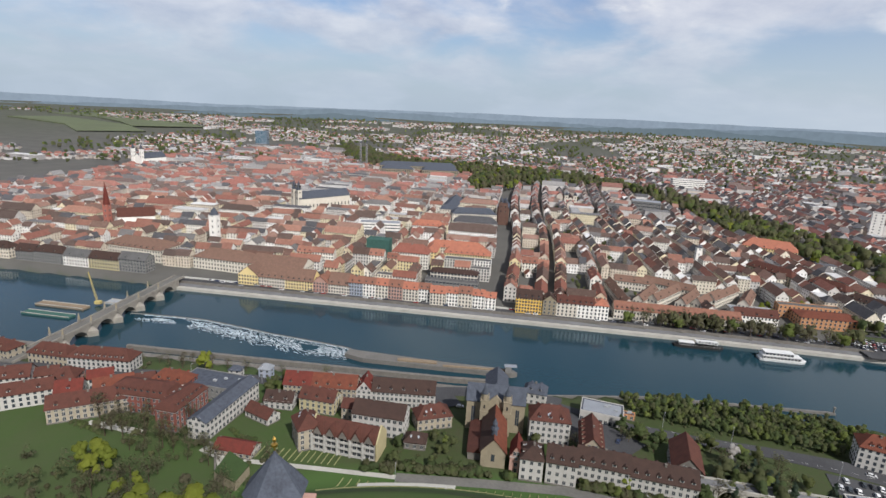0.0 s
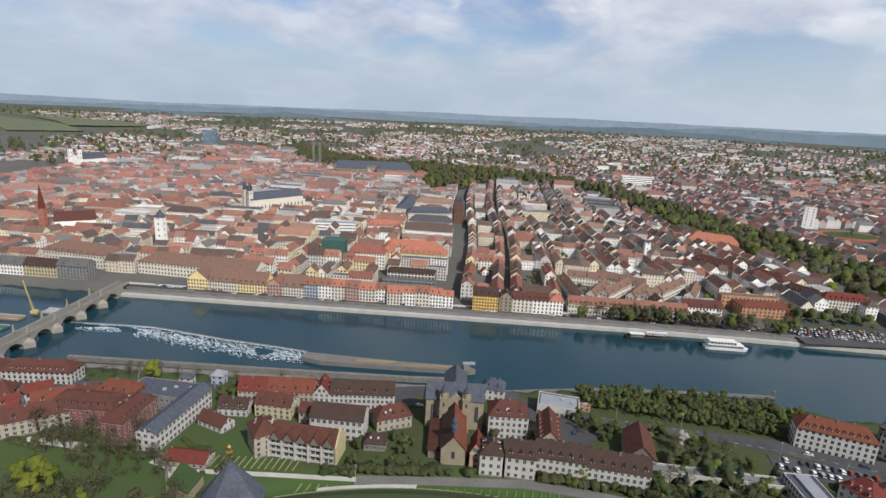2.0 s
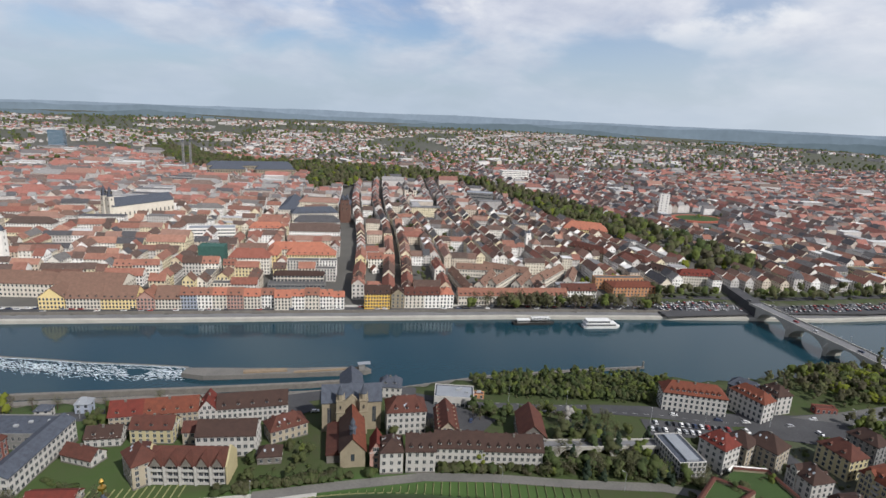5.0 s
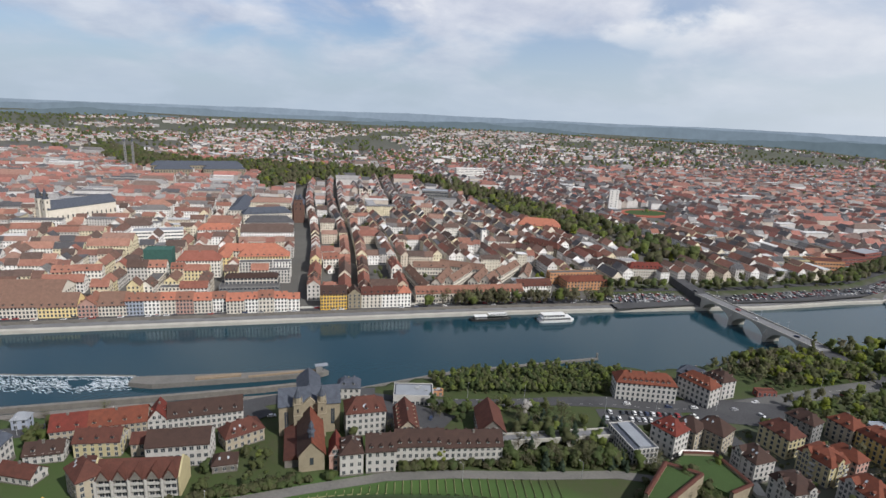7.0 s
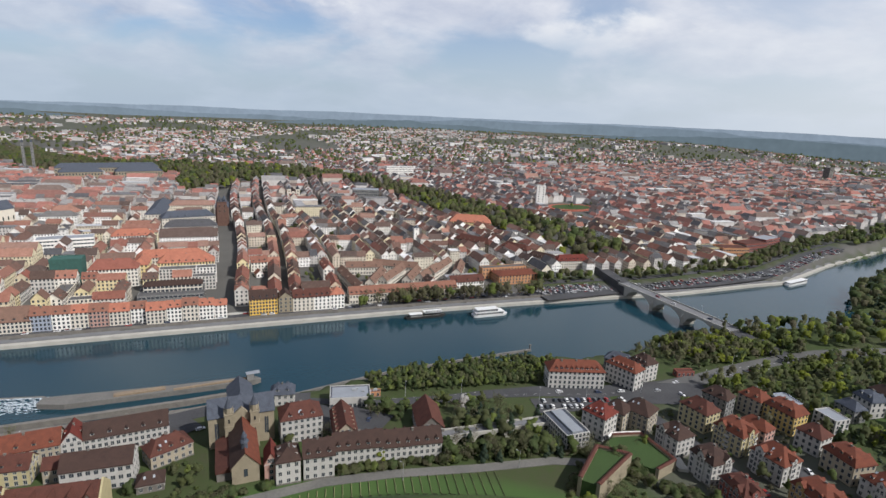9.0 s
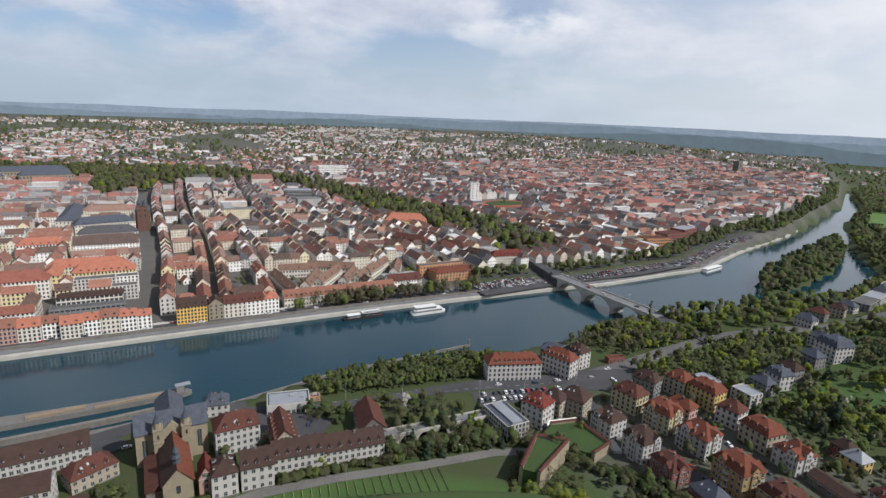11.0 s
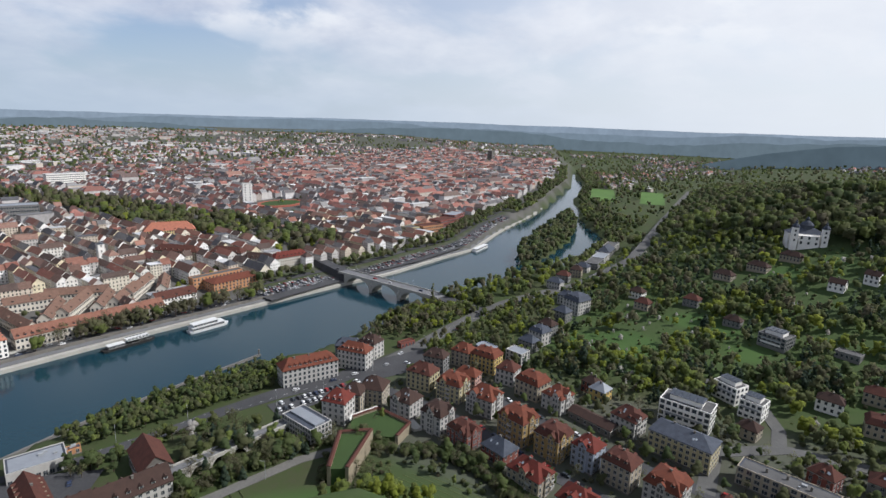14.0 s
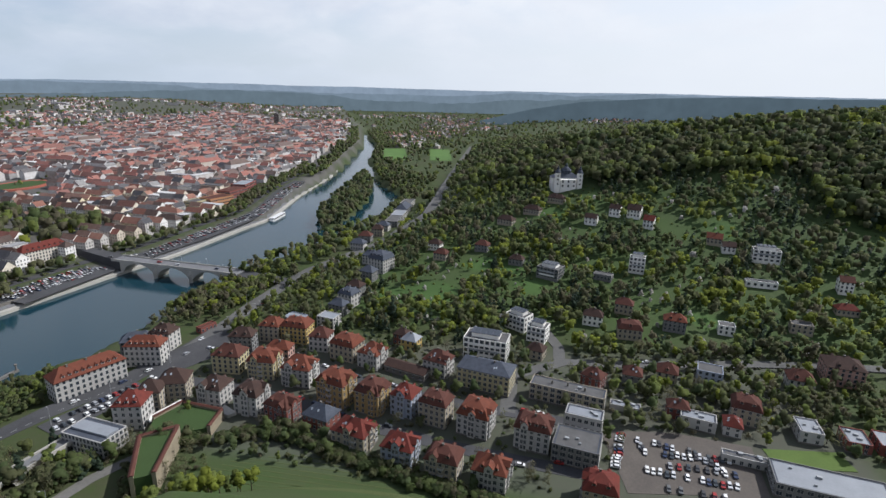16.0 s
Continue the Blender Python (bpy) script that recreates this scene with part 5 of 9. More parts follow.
tagged(put("lock_island", b.mesh("lock_island", [M_PAVING])), "narrow concrete lock island", "lock island", kind="structure")
for x0, x1, y0, y1 in ((-26, 0, 322.5, 326), (4, 44, 317.8, 319.4)):
    b = Builder()
    b.prism([(x0, y0 + 1.2), (x1, y0 - 0.6), (x1, y1 - 0.6), (x0, y1 + 1.2)], 3.0, 3.9)
    tagged(put("lock_planter", b.mesh("lock_planter", [M_WOOD])), "brown timber decking on the lock island", "deck", kind="structure")
b = Builder()
b.box(-2, 2, -1.5, 1.5, 0, 4)
hut = thing("lock_hut", pose(46, 317, 3.0), "small grey lock hut with flat roof", "hut")
put("wall", b.mesh("wall", [M_GREY]), hut)
b = Builder()
b.box(-2.5, 5.5, -2, 2, 4, 4.3)
put("roof", b.mesh("roof", [M_METALROOF]), hut)

# the weir
CREST = ((-236, 384), (-205, 382), (-178, 379), (-149, 370), (-120, 360), (-86, 351), (-60, 343))
FOOT = ((-230, 374), (-205, 369), (-184, 365), (-149, 350), (-113, 338), (-81, 331), (-58, 328))
strip_wall("weir_sill", CREST, 1.6, 0.9, -3, M_STONE, "dark stone sill of the weir", "weir")
M_FOAM = material("white_water", (0.62, 0.65, 0.68), (0.34, 0.40, 0.45), scale=0.5, grain=2.0, bump=0.6, rough=0.6)
b = Builder()
rnd = random.Random(4)
for k in range(2300):
    s = rnd.random()
    x = -228 + s * 168
    c, f = line_at(CREST, x), line_at(FOOT, x)
    w = abs(rnd.gauss(0.45, 0.27))
    if w > 1.1 or noise.noise(Vector((x * 0.05, w * 1.5, 3))) < -0.22 - 0.25 * s:
        continue
    y = c + (f - c) * w
    L, W, z = rnd.uniform(0.5, 2.2), rnd.uniform(0.06, 0.20), max(0.06, 0.7 * (1 - w)) + rnd.uniform(0, 0.12)
    t = pose(x, y, z, 0, 0, rnd.uniform(-60, -20) + rnd.gauss(0, 12)).to_3x3()
    p = [t @ Vector(q) + Vector((x, y, z)) for q in ((-L, 0, -0.1), (0, -W, -0.12), (L, 0.1, -0.1), (0, W, -0.12), (0.1 * L, 0, 0.16))]
    b.solid([tuple(q) for q in p], ((0, 1, 4), (1, 2, 4), (2, 3, 4), (3, 0, 4)))
for k in range(560):        # thin line of foam along the crest
    x = -226 + k * 0.30
    y, L = line_at(CREST, x) - 1.4 + rnd.gauss(0, 0.25), rnd.uniform(0.2, 0.9)
    b.solid([(x - L, y, 0.85), (x, y - 0.14, 0.83), (x + L, y, 0.85), (x, y + 0.14, 0.83), (x, y, 0.95)], ((0, 1, 4), (1, 2, 4), (2, 3, 4), (3, 0, 4)))
tagged(put("white_water", b.mesh("white_water", [M_FOAM])), "white foaming water below the weir", "foam", kind="stuff")
b = Builder()
for (x0, y0), (x1, y1), (x2, y2), (x3, y3) in zip(CREST, CREST[1:], FOOT[1:], FOOT):
    b.face([(x3, y3, -0.3), (x2, y2, -0.3), (x1, y1, 0.8), (x0, y0, 0.8)])
tagged(put("weir_apron", b.mesh("weir_apron", [water_mat])), "sloping sheet of water over the weir", "weir", kind="structure")


def arch_bridge(name, p0, p1, deck, width, arches, pier, spring, rise, mat, label, cutwater=2.0, parapet=1.1, statues=False):
    """A stone bridge from p0 to p1: arches cut through, piers with pointed cutwaters, parapets, roadway."""
    L = math.dist(p0, p1)
    turn = math.degrees(math.atan2(p1[1] - p0[1], p1[0] - p0[0]))
    ob = thing(name, pose(p0[0], p0[1], 0, 0, 0, turn), label, "bridge")
    n, w = arches, width / 2
    span = (L - pier * (n + 1)) / n
    prof = []
    for k in range(n):
        a = pier + k * (span + pier)
        for i in range(15):
            t = i / 14
            prof.append((a + span * t, spring + rise * math.sin(math.pi * t) ** 0.62))
    prof = [(0.0, -3)] + [(prof[0][0], -3)] + prof + [(prof[-1][0], -3), (L, -3)]
    full = []
    for i, q in enumerate(prof):
        full.append(q)
        if i + 1 < len(prof) and prof[i + 1][0] - q[0] > pier * 0.9 and q[1] > -3 and prof[i + 1][1] > -3:
            full += [(q[0], -3), (prof[i + 1][0], -3)]
    b = Builder()
    for s in (-w, w):
        for (x0, z0), (x1, z1) in zip(full, full[1:]):
            if x1 > x0:
                b.face([(x0, s, z0), (x1, s, z1), (x1, s, deck), (x0, s, deck)])
    for (x0, z0), (x1, z1) in zip(full, full[1:]):
        b.face([(x0, -w, z0), (x1, -w, z1), (x1, w, z1), (x0, w, z0)])
    put("spandrel_wall", b.mesh("spandrel_wall", [mat]), ob)
    b = Builder()
    b.box(-8, L + 8, -w + 0.3, w - 0.3, deck - 0.4, deck + 0.1)
    put("roadway", b.mesh("roadway", [M_PAVING if statues else M_ROADPALE]), ob, "pale paved roadway" if statues else "asphalt roadway")
    for s in (1, -1):
        b = Builder()
        b.box(-8, L + 8, s * w - 0.3, s * w + 0.3, deck - 0.9, deck + parapet)
        put("parapet", b.mesh("parapet", [mat]), ob)
    for k in range(1, n):
        x = k * (span + pier) + pier / 2
        b = Builder()
        ring = [(x - pier / 2, -w - 0.1), (x, -w - cutwater), (x + pier / 2, -w - 0.1), (x + pier / 2, w + 0.1), (x, w + cutwater), (x - pier / 2, w + 0.1)]
        b.prism(ring, -3, spring + rise * 0.55)
        b.prism(ring, spring + rise * 0.55, spring + rise * 0.9, 0, [(x + (px - x) * 0.5, math.copysign(w + 0.05, py)) for px, py in ring])
        put("pier", b.mesh("pier", [mat]), ob)
        if statues:
            for s in (1, -1):
                b = Builder()
                b.box(x - 0.7, x + 0.7, s * (w + 0.4) - 0.7, s * (w + 0.4) + 0.7, deck - 0.5, deck + 2.2)
                put("pedestal", b.mesh("pedestal", [mat]), ob)
                b = Builder()
                b.cone(x, s * (w + 0.4), deck + 2.2, deck + 5.6, 0.75, 0.35, 8)
                b.cone(x, s * (w + 0.4), deck + 5.6, deck + 6.4, 0.4, 0.25, 8)
                put("statue", b.mesh("statue", [M_SANDSTONE]), ob, "weathered stone statue")
    return ob


arch_bridge("old_stone_bridge", (-233, 446), (-250, 292), 8.6, 8.5, 6, 8.0, 1.2, 5.2, M_BRIDGE, "old sandstone arch bridge with statues on its piers", cutwater=5.0, statues=True)
road_bridge = arch_bridge("road_bridge", (410, 357), (400.5, 246), 12.2, 13, 3, 3.6, 2.4, 8.7, M_QUAY, "wide grey stone road bridge with flat arches", cutwater=2.5)
for y in (6, 30, 56, 82, 106):
    for s in (1, -1):
        b = Builder()
        b.cone(y, s * 5.6, 12.3, 19, 0.12, 0.07, 6)
        b.box(y - 0.12, y + 0.12, s * 5.6 - s * 1.4, s * 5.6, 18.9, 19.05)
        b.box(y - 0.2, y + 0.2, s * 5.6 - s * 1.8, s * 5.6 - s * 1.2, 18.75, 18.9)
        put("lamp_post", b.mesh("lamp_post", [M_STEEL]), road_bridge)
b = Builder()
b.solid([(391.5, 246, -3), (409.5, 246, -3), (402, 192, -3), (384, 192, -3), (393.3, 246, 12.0), (407.7, 246, 12.0), (400, 192, 10.2), (386, 192, 10.2)], ((3, 2, 1, 0), (4, 5, 6, 7), (0, 1, 5, 4), (1, 2, 6, 5), (2, 3, 7, 6), (3, 0, 4, 7)))
tagged(put("bridge_ramp", b.mesh("bridge_ramp", [M_ASPHALT])), "asphalt ramp up to the road bridge", "ramp", kind="structure")
b = Builder()
b.prism([(401.5, 357), (419.5, 357), (452, 446), (431, 446)], -3, 11.9, 0, [(403.5, 357), (417, 357), (447, 446), (435, 446)])
tagged(put("bridge_ramp", b.mesh("bridge_ramp", [M_ASPHALT])), "asphalt ramp up to the road bridge", "ramp", kind="structure")


def ship(x, y, turn, L, W, hull_mat, decks, label, name):
    ob = thing(name, pose(x, y, 0, 0, 0, turn), label, "ship")
    b = Builder()
    ring = [(-L / 2, -W * 0.4), (-L * 0.42, -W / 2), (L * 0.36, -W / 2), (L * 0.46, -W * 0.25), (L / 2, 0), (L * 0.46, W * 0.25), (L * 0.36, W / 2), (-L * 0.42, W / 2), (-L / 2, W * 0.4)]
    b.prism([(px * 0.97, py * 0.9) for px, py in ring], -0.6, 1.7, 0, ring)
    put("hull", b.mesh("hull", [hull_mat]), ob)
    z = 1.7
    for k, (x0, x1, w, h, mat) in enumerate(decks):
        b = Builder()
        b.box(x0 * L, x1 * L, -w * W / 2, w * W / 2, z, z + h)
        cabin = put("cabin", b.mesh("cabin", [mat]), ob)
        n = int((x1 - x0) * L / 2.2)
        for i in range(n):
            for s in (1, -1):
                m = pose(x0 * L + (i + 0.5) * (x1 - x0) * L / n, -s * w * W / 2, z + 0.55, 0, 0, 0 if s > 0 else 180)
                put("window", window_mesh(1.85, 1.35, M_FRAME, M_GLASS, False), cabin, at=m)
        b = Builder()
        b.box(x0 * L - 0.6, x1 * L + 0.6, -w * W / 2 - 0.4, w * W / 2 + 0.4, z + h, z + h + 0.15)
        put("deck_roof", b.mesh("deck_roof", [M_SHIPWHITE]), ob)
        z += h + 0.15
    for s in (1, -1):
        b = Builder()
        b.box(-L * 0.42, L * 0.4, s * W * 0.47 - 0.04, s * W * 0.47 + 0.04, 2.6, 2.68)
        for i in range(14):
            px = -L * 0.42 + i * L * 0.82 / 13
            b.box(px - 0.04, px + 0.04, s * W * 0.47 - 0.04, s * W * 0.47 + 0.04, 1.7, 2.6)
        put("railing", b.mesh("railing", [M_FRAME]), ob)
    return ob


ship(197, 379, -7, 36, 6.5, M_DARK, [(-0.40, -0.12, 0.7, 2.3, M_GREY), (-0.05, 0.35, 0.75, 1.2, M_SHIPWHITE)], "long low dark river barge moored at the quay", "river_barge")
ship(251, 363.5, -8, 33, 8.0, M_SHIPWHITE, [(-0.44, 0.34, 0.9, 2.5, M_SHIPWHITE), (-0.40, 0.18, 0.8, 2.3, M_SHIPWHITE)], "white double-deck passenger ship moored at the quay", "passenger_ship")
ship(640, 322, 3, 44, 7, M_SHIPWHITE, [(-0.44, 0.38, 0.85, 2.4, M_SHIPWHITE)], "long white restaurant ship moored at the quay", "passenger_ship")


def pontoon(x, y, turn, L, W, mat, label):
    ob = thing("work_pontoon", pose(x, y, 0, 0, 0, turn), label, "pontoon")
    b = Builder()
    b.box(-L / 2, L / 2, -W / 2, W / 2, -0.6, 1.3)
    put("hull", b.mesh("hull", [mat]), ob)
    for s in (1, -1):
        b = Builder()
        b.box(-L / 2, L / 2, s * W / 2 - 0.2, s * W / 2, 1.3, 1.9)
        put("coaming", b.mesh("coaming", [M_QUAY]), ob)
    return ob


pontoon(-294, 392, -8, 42, 7, M_WOOD, "rust-brown work pontoon moored by the old bridge")
pontoon(-292, 374, -8, 40, 6.5, M_GREENMETAL, "green work pontoon moored by the old bridge")
pontoon(-256, 404, -8, 22, 8, M_STEEL, "grey work pontoon with building material")
M_CRANE = material("yellow_crane_paint", (0.42, 0.34, 0.14), bump=0)
crane = thing("crane", pose(-270, 398, 1.3), "yellow lattice crane on a work pontoon", "crane")
b = Builder()
for dx, dy in ((-0.9, -0.9), (0.9, -0.9), (0.9, 0.9), (-0.9, 0.9)):
    b.solid([(dx * 0.6 - 0.09, dy * 0.6 - 0.09, 0), (dx * 0.6 + 0.09, dy * 0.6 - 0.09, 0), (dx * 0.6 + 0.09, dy * 0.6 + 0.09, 0), (dx * 0.6 - 0.09, dy * 0.6 + 0.09, 0),
             (dx * 0.2 - 5.1, dy * 0.2 - 0.1, 26), (dx * 0.2 - 4.9, dy * 0.2 - 0.1, 26), (dx * 0.2 - 4.9, dy * 0.2 + 0.1, 26), (dx * 0.2 - 5.1, dy * 0.2 + 0.1, 26)],
            ((0, 1, 5, 4), (1, 2, 6, 5), (2, 3, 7, 6), (3, 0, 4, 7), (4, 5, 6, 7)))
put("boom", b.mesh("boom", [M_CRANE]), crane)
b = Builder()
b.box(-2, 2.5, -1.6, 1.6, 0, 2.4)
put("cab", b.mesh("cab", [M_CRANE]), crane)

# roads of the near bank
ribbon("main_street", [(70, 272, 6), (98, 254, 6), (138, 240, 8), (165, 234, 9), (196, 224, 12), (226, 210, 13), (275, 198, 13), (300, 196, 13)], 13, M_ASPHALT, label="wide asphalt main street along the river", lift=0.16)
ribbon("main_street", [(266, 198), (305, 196), (340, 196), (385, 193), (425, 187), (470, 172), (540, 143), (609, 118), (703, 120), (850, 136), (1017, 151), (1292, 166), (1574, 180)], 12, M_STREET, label="straight asphalt road up the valley", lift=0.2)
ribbon("main_street", [(-330, 300), (-255, 282), (-180, 281), (-91, 283), (-20, 279), (40, 285), (72, 276)], 10, M_ASPHALT, label="asphalt street behind the lock", lift=0.16)
ribbon("crossing", [(238, 205), (268, 190), (290, 180)], 26, M_ASPHALT, label="wide asphalt street crossing", lift=0.19)
ribbon("side_street", [(236, 200), (234, 160), (232, 132), (226, 106), (216, 80), (213, 56), (208, 30), (204, 0), (200, -40)], 8, M_ASPHALT, lift=0.15, label="asphalt side street between villas", category="street")
ribbon("side_street", [(268, 190), (271, 150), (266, 122), (258, 100), (252, 78), (247, 55), (243, 30), (240, 0), (236, -40)], 8, M_ASPHALT, lift=0.15, label="asphalt side street between villas", category="street")
ribbon("hill_street", [(240, 4), (277, 4), (300, -26), (304, -60), (312, -100), (320, -140), (326, -185), (330, -240)], 8, M_STREET, lift=0.18, label="asphalt street at the foot of the hill", category="street")
ribbon("hill_street", [(296, -24), (318, -24), (338, -16), (350, -2), (356, 12), (352, 28)], 7, M_STREET, lift=0.25, label="curving asphalt street up the hill", category="street")
M_CARPARK = material("car_park_paving", (0.105, 0.092, 0.080), (0.075, 0.066, 0.060), scale=0.1, grain=1.0, bump=0.1)
ribbon("car_park_ground", [(213, -44), (218, -75), (214, -106)], 42, M_CARPARK, lift=0.16, label="large brownish paved car park", category="car park")
ribbon("car_park_ground", [(181, 212), (204, 204), (226, 196)], 15, M_ASPHALT, lift=0.18, label="asphalt street car park", category="car park")
ribbon("convent_yard", [(62, 256), (84, 240), (96, 226)], 24, M_ASPHALT, lift=0.15, label="asphalt convent yard", category="yard")
ribbon("church_square", [(6, 262), (-2, 282)], 20, M_ASPHALT, lift=0.14, label="asphalt square beside the church", category="yard")
VINE_ROAD = ((-150, 205), (-83, 205.5), (-50, 203), (-15, 200), (21, 199), (57, 197), (86, 190), (122, 178), (158, 168), (176, 158))
ribbon("vineyard_road", VINE_ROAD[3:], 5.5, M_PAVING, lift=0.2, label="grey asphalt vineyard road", category="path")
ribbon("vineyard_path", VINE_ROAD[1:4], 2.6, M_PATH, lift=0.25, label="pale concrete vineyard path", category="path")
ribbon("vineyard_path", [(-30, 190), (-6, 186), (10, 183)], 2.4, M_PATH, lift=0.25, label="pale concrete vineyard path", category="path")
arch_bridge("viaduct", (112, 203), (170, 192), gz(140, 198) + 4.6, 6.0, 6, 2.2, gz(140, 198) - 0.6, 4.2, M_QUAY, "old stone viaduct with round arches beside the convent", cutwater=0.15, parapet=0.9)

grid_seen = [0, {}]


def free(x, y, r=2.5):
    """Whether a trunk or a house may stand here: not on a house, nor within r of one."""
    cells = grid_seen[1]
    for f in footprints[grid_seen[0]:]:
        for gx in range(int((f[0] - 100) // 50), int((f[0] + 100) // 50) + 1):
            for gy in range(int((f[1] - 100) // 50), int((f[1] + 100) // 50) + 1):
                cells.setdefault((gx, gy), []).append(f)
    grid_seen[0] = len(footprints)
    for a, d, c, s, hl, hw in cells.get((int(x // 50), int(y // 50)), ()):
        dx, dy = x - a, y - d
        if abs(dx * c + dy * s) < hl + r and abs(dy * c - dx * s) < hw + r:
            return False
    return all(math.hypot(x - a, y - d) > c * 0.85 + r for a, d, c in taken)


# ---- the town on the far bank ----
def town_house(x, y, turn, L, W, h, **kw):
    return house(x, y, turn, L, W, h, single=False, **kw)


def at_uv(u, v, turn=0.0):
    x, y = uv(u, v)
    return x, y, turn - 7.5


# landmarks
def twin_tower_church(x, y, turn, top, nave_h, L, W, wall, roof, label, spire=8, gap=11.0, name="cathedral"):
    z = gz(x, y)
    ob = thing(name, pose(x, y, z, 0, 0, turn), label, "church")
    footprints.append((x, y, math.cos(radians(turn)), math.sin(radians(turn)), L / 2 + 4, max(W, gap) / 2 + 3))
    b = Builder()
    wall_shape(b, L, W, nave_h, "gable", W * 0.45)
    nave = put("nave", b.mesh("nave", [wall]), ob)
    b = Builder()
    roof_shape(b, L, W, nave_h, "gable", W * 0.45)
    put("nave_roof", b.mesh("nave_roof", [roof]), ob)
    for k in range(int(L / 6)):
        for s in (1, -1):
            put("window", window_mesh(1.6, 4.5, M_SANDSTONE, M_GLASS, False), nave, at=pose(-L / 2 + 4 + k * 6, -s * W / 2, nave_h * 0.4, 0, 0, 0 if s > 0 else 180))
    for s in (1, -1):
        b = Builder()
        b.box(-3, 3, -3, 3, -4, top - z - spire)
        b.box(-3.4, 3.4, -3.4, 3.4, top - z - spire - 0.6, top - z - spire)
        t = put("tower", b.mesh("tower", [wall]), ob, at=pose(-L / 2 + 1, s * gap / 2, 0))
        b = Builder()
        b.cone(0, 0, top - z - spire, top - z - spire * 0.45, 3.4, 2.0, 8, 0, math.pi / 8)
        b.cone(0, 0, top - z - spire * 0.45, top - z, 2.0, 0.06, 8, 0, math.pi / 8)
        put("spire", b.mesh("spire", [M_SLATE]), t)
        for zz in (0.45, 0.62, 0.8):
            for turn2 in (0, 90, 180, 270):
                m = pose(0, 0, 0, 0, 0, turn2) @ Matrix.Translation((0, -3, (top - z) * zz))
                put("window", window_mesh(1.4, 2.6, M_SANDSTONE, M_DARK, False), t, at=m)
    return ob


def single_tower(x, y, top, w, wall, cap, label, spire=8, turn=-7.5, name="tower"):
    z = gz(x, y)
    ob = thing(name, pose(x, y, z, 0, 0, turn), label, "tower")
    footprints.append((x, y, 1.0, 0.0, w / 2, w / 2))
    b = Builder()
    b.box(-w / 2, w / 2, -w / 2, w / 2, -4, top - z - spire)
    b.box(-w / 2 - 0.3, w / 2 + 0.3, -w / 2 - 0.3, w / 2 + 0.3, top - z - spire - 0.5, top - z - spire)
    body = put("wall", b.mesh("wall", [wall]), ob)
    b = Builder()
    b.cone(0, 0, top - z - spire, top - z - spire * 0.5, w * 0.62, w * 0.36, 8, 0, math.pi / 8)
    b.cone(0, 0, top - z - spire * 0.5, top - z, w * 0.36, 0.05, 8, 0, math.pi / 8)
    put("spire", b.mesh("spire", [cap]), ob)
    for k in range(max(2, int((top - z - spire) / 6))):
        for t in (0, 90, 180, 270):
            m = pose(0, 0, 0, 0, 0, t) @ Matrix.Translation((0, -w / 2, 5 + k * 6))
            put("window", window_mesh(1.2, 2.2, M_FRAME, M_GLASS, False), body, at=m)


twin_tower_church(-180, 775, 46, 58, 22, 84, 20, M_LIMESTONE, M_SLATE, "pale stone cathedral with twin dark-spired towers and slate nave roof", 13, 12)
twin_tower_church(211, 912, 80, 42, 13, 40, 16, M_LIMESTONE, M_ROOF_BROWN, "small twin-towered pale stone church", 6, 14)
twin_tower_church(84, 768, 82, 50, 24, 40, 16, M_BROWNSTONE, M_SLATE, "dark brown sandstone church with slate roof", 8, 6)
twin_tower_church(-605, 1100, 70, 66, 20, 60, 22, M_STUCCO_WHITE, M_SLATE, "white abbey church with two scaffolded towers", 10, 22)
single_tower(-383, 598, 66, 6, M_BRICKRED, M_ROOF_RED, "red sandstone chapel tower with slim spire", 26, name="chapel_tower")
town_house(-358, 612, 28, 38, 14, 17, wall=M_STUCCO_WHITE, roof=M_ROOF_DULL, shape="gable", rh=9, floors=1, gap=4.5, ww=1.8, wh=9.0, frame_mat=M_BRICKRED, label="red and white Gothic chapel with steep red roof", name="chapel", category="chapel", chimneys=0)
town_house(10, 800, 82, 100, 22, 17, wall=M_LIMESTONE, roof=M_SLATE, shape="hip", rh=7, floors=4, gap=3.2, label="long university wing with a dark slate roof", name="university_building", category="university")
town_house(40, 744, 6, 62, 20, 16, wall=M_LIMESTONE, roof=M_SLATE, shape="hip", rh=7, floors=4, gap=3.2, dormers=6, label="university front with many windows and a slate roof", name="university_building", category="university")
town_house(46, 716, 6, 50, 14, 9, wall=M_GREY, roof=M_FLATROOF, shape="flat", floors=3, gap=3.0, ww=2.2, label="low grey-green university annex with flat roof", name="university_annex", category="university", chimneys=0)
town_house(-106, 1150, 8, 66, 24, 20, wall=M_SANDSTONE, roof=M_SLATE, shape="hip", rh=8, floors=3, gap=4.5, ww=2.0, wh=3.5, label="sandstone palace wing with a slate hipped roof", name="palace_wing", category="palace", chimneys=2)
town_house(-16, 1162, 8, 78, 24, 20, wall=M_SANDSTONE, roof=M_SLATE, shape="hip", rh=8, floors=3, gap=4.5, ww=2.0, wh=3.5, label="sandstone palace wing with a slate hipped roof", name="palace_wing", category="palace", chimneys=2)
town_house(-66, 1210, 8, 170, 22, 21, wall=M_SANDSTONE, roof=M_SLATE, shape="hip", rh=8, floors=3, gap=4.5, ww=2.0, wh=3.5, label="long sandstone garden front of the palace", name="palace_wing", category="palace", chimneys=3)
town_house(-80, 660, 2, 50, 18, 15, wall=M_STUCCO_WHITE, roof=M_METALROOF, shape="flat", floors=4, gap=3.0, ww=2.6, wh=1.5, label="white department store with banded windows", name="department_store", category="shop", chimneys=0)
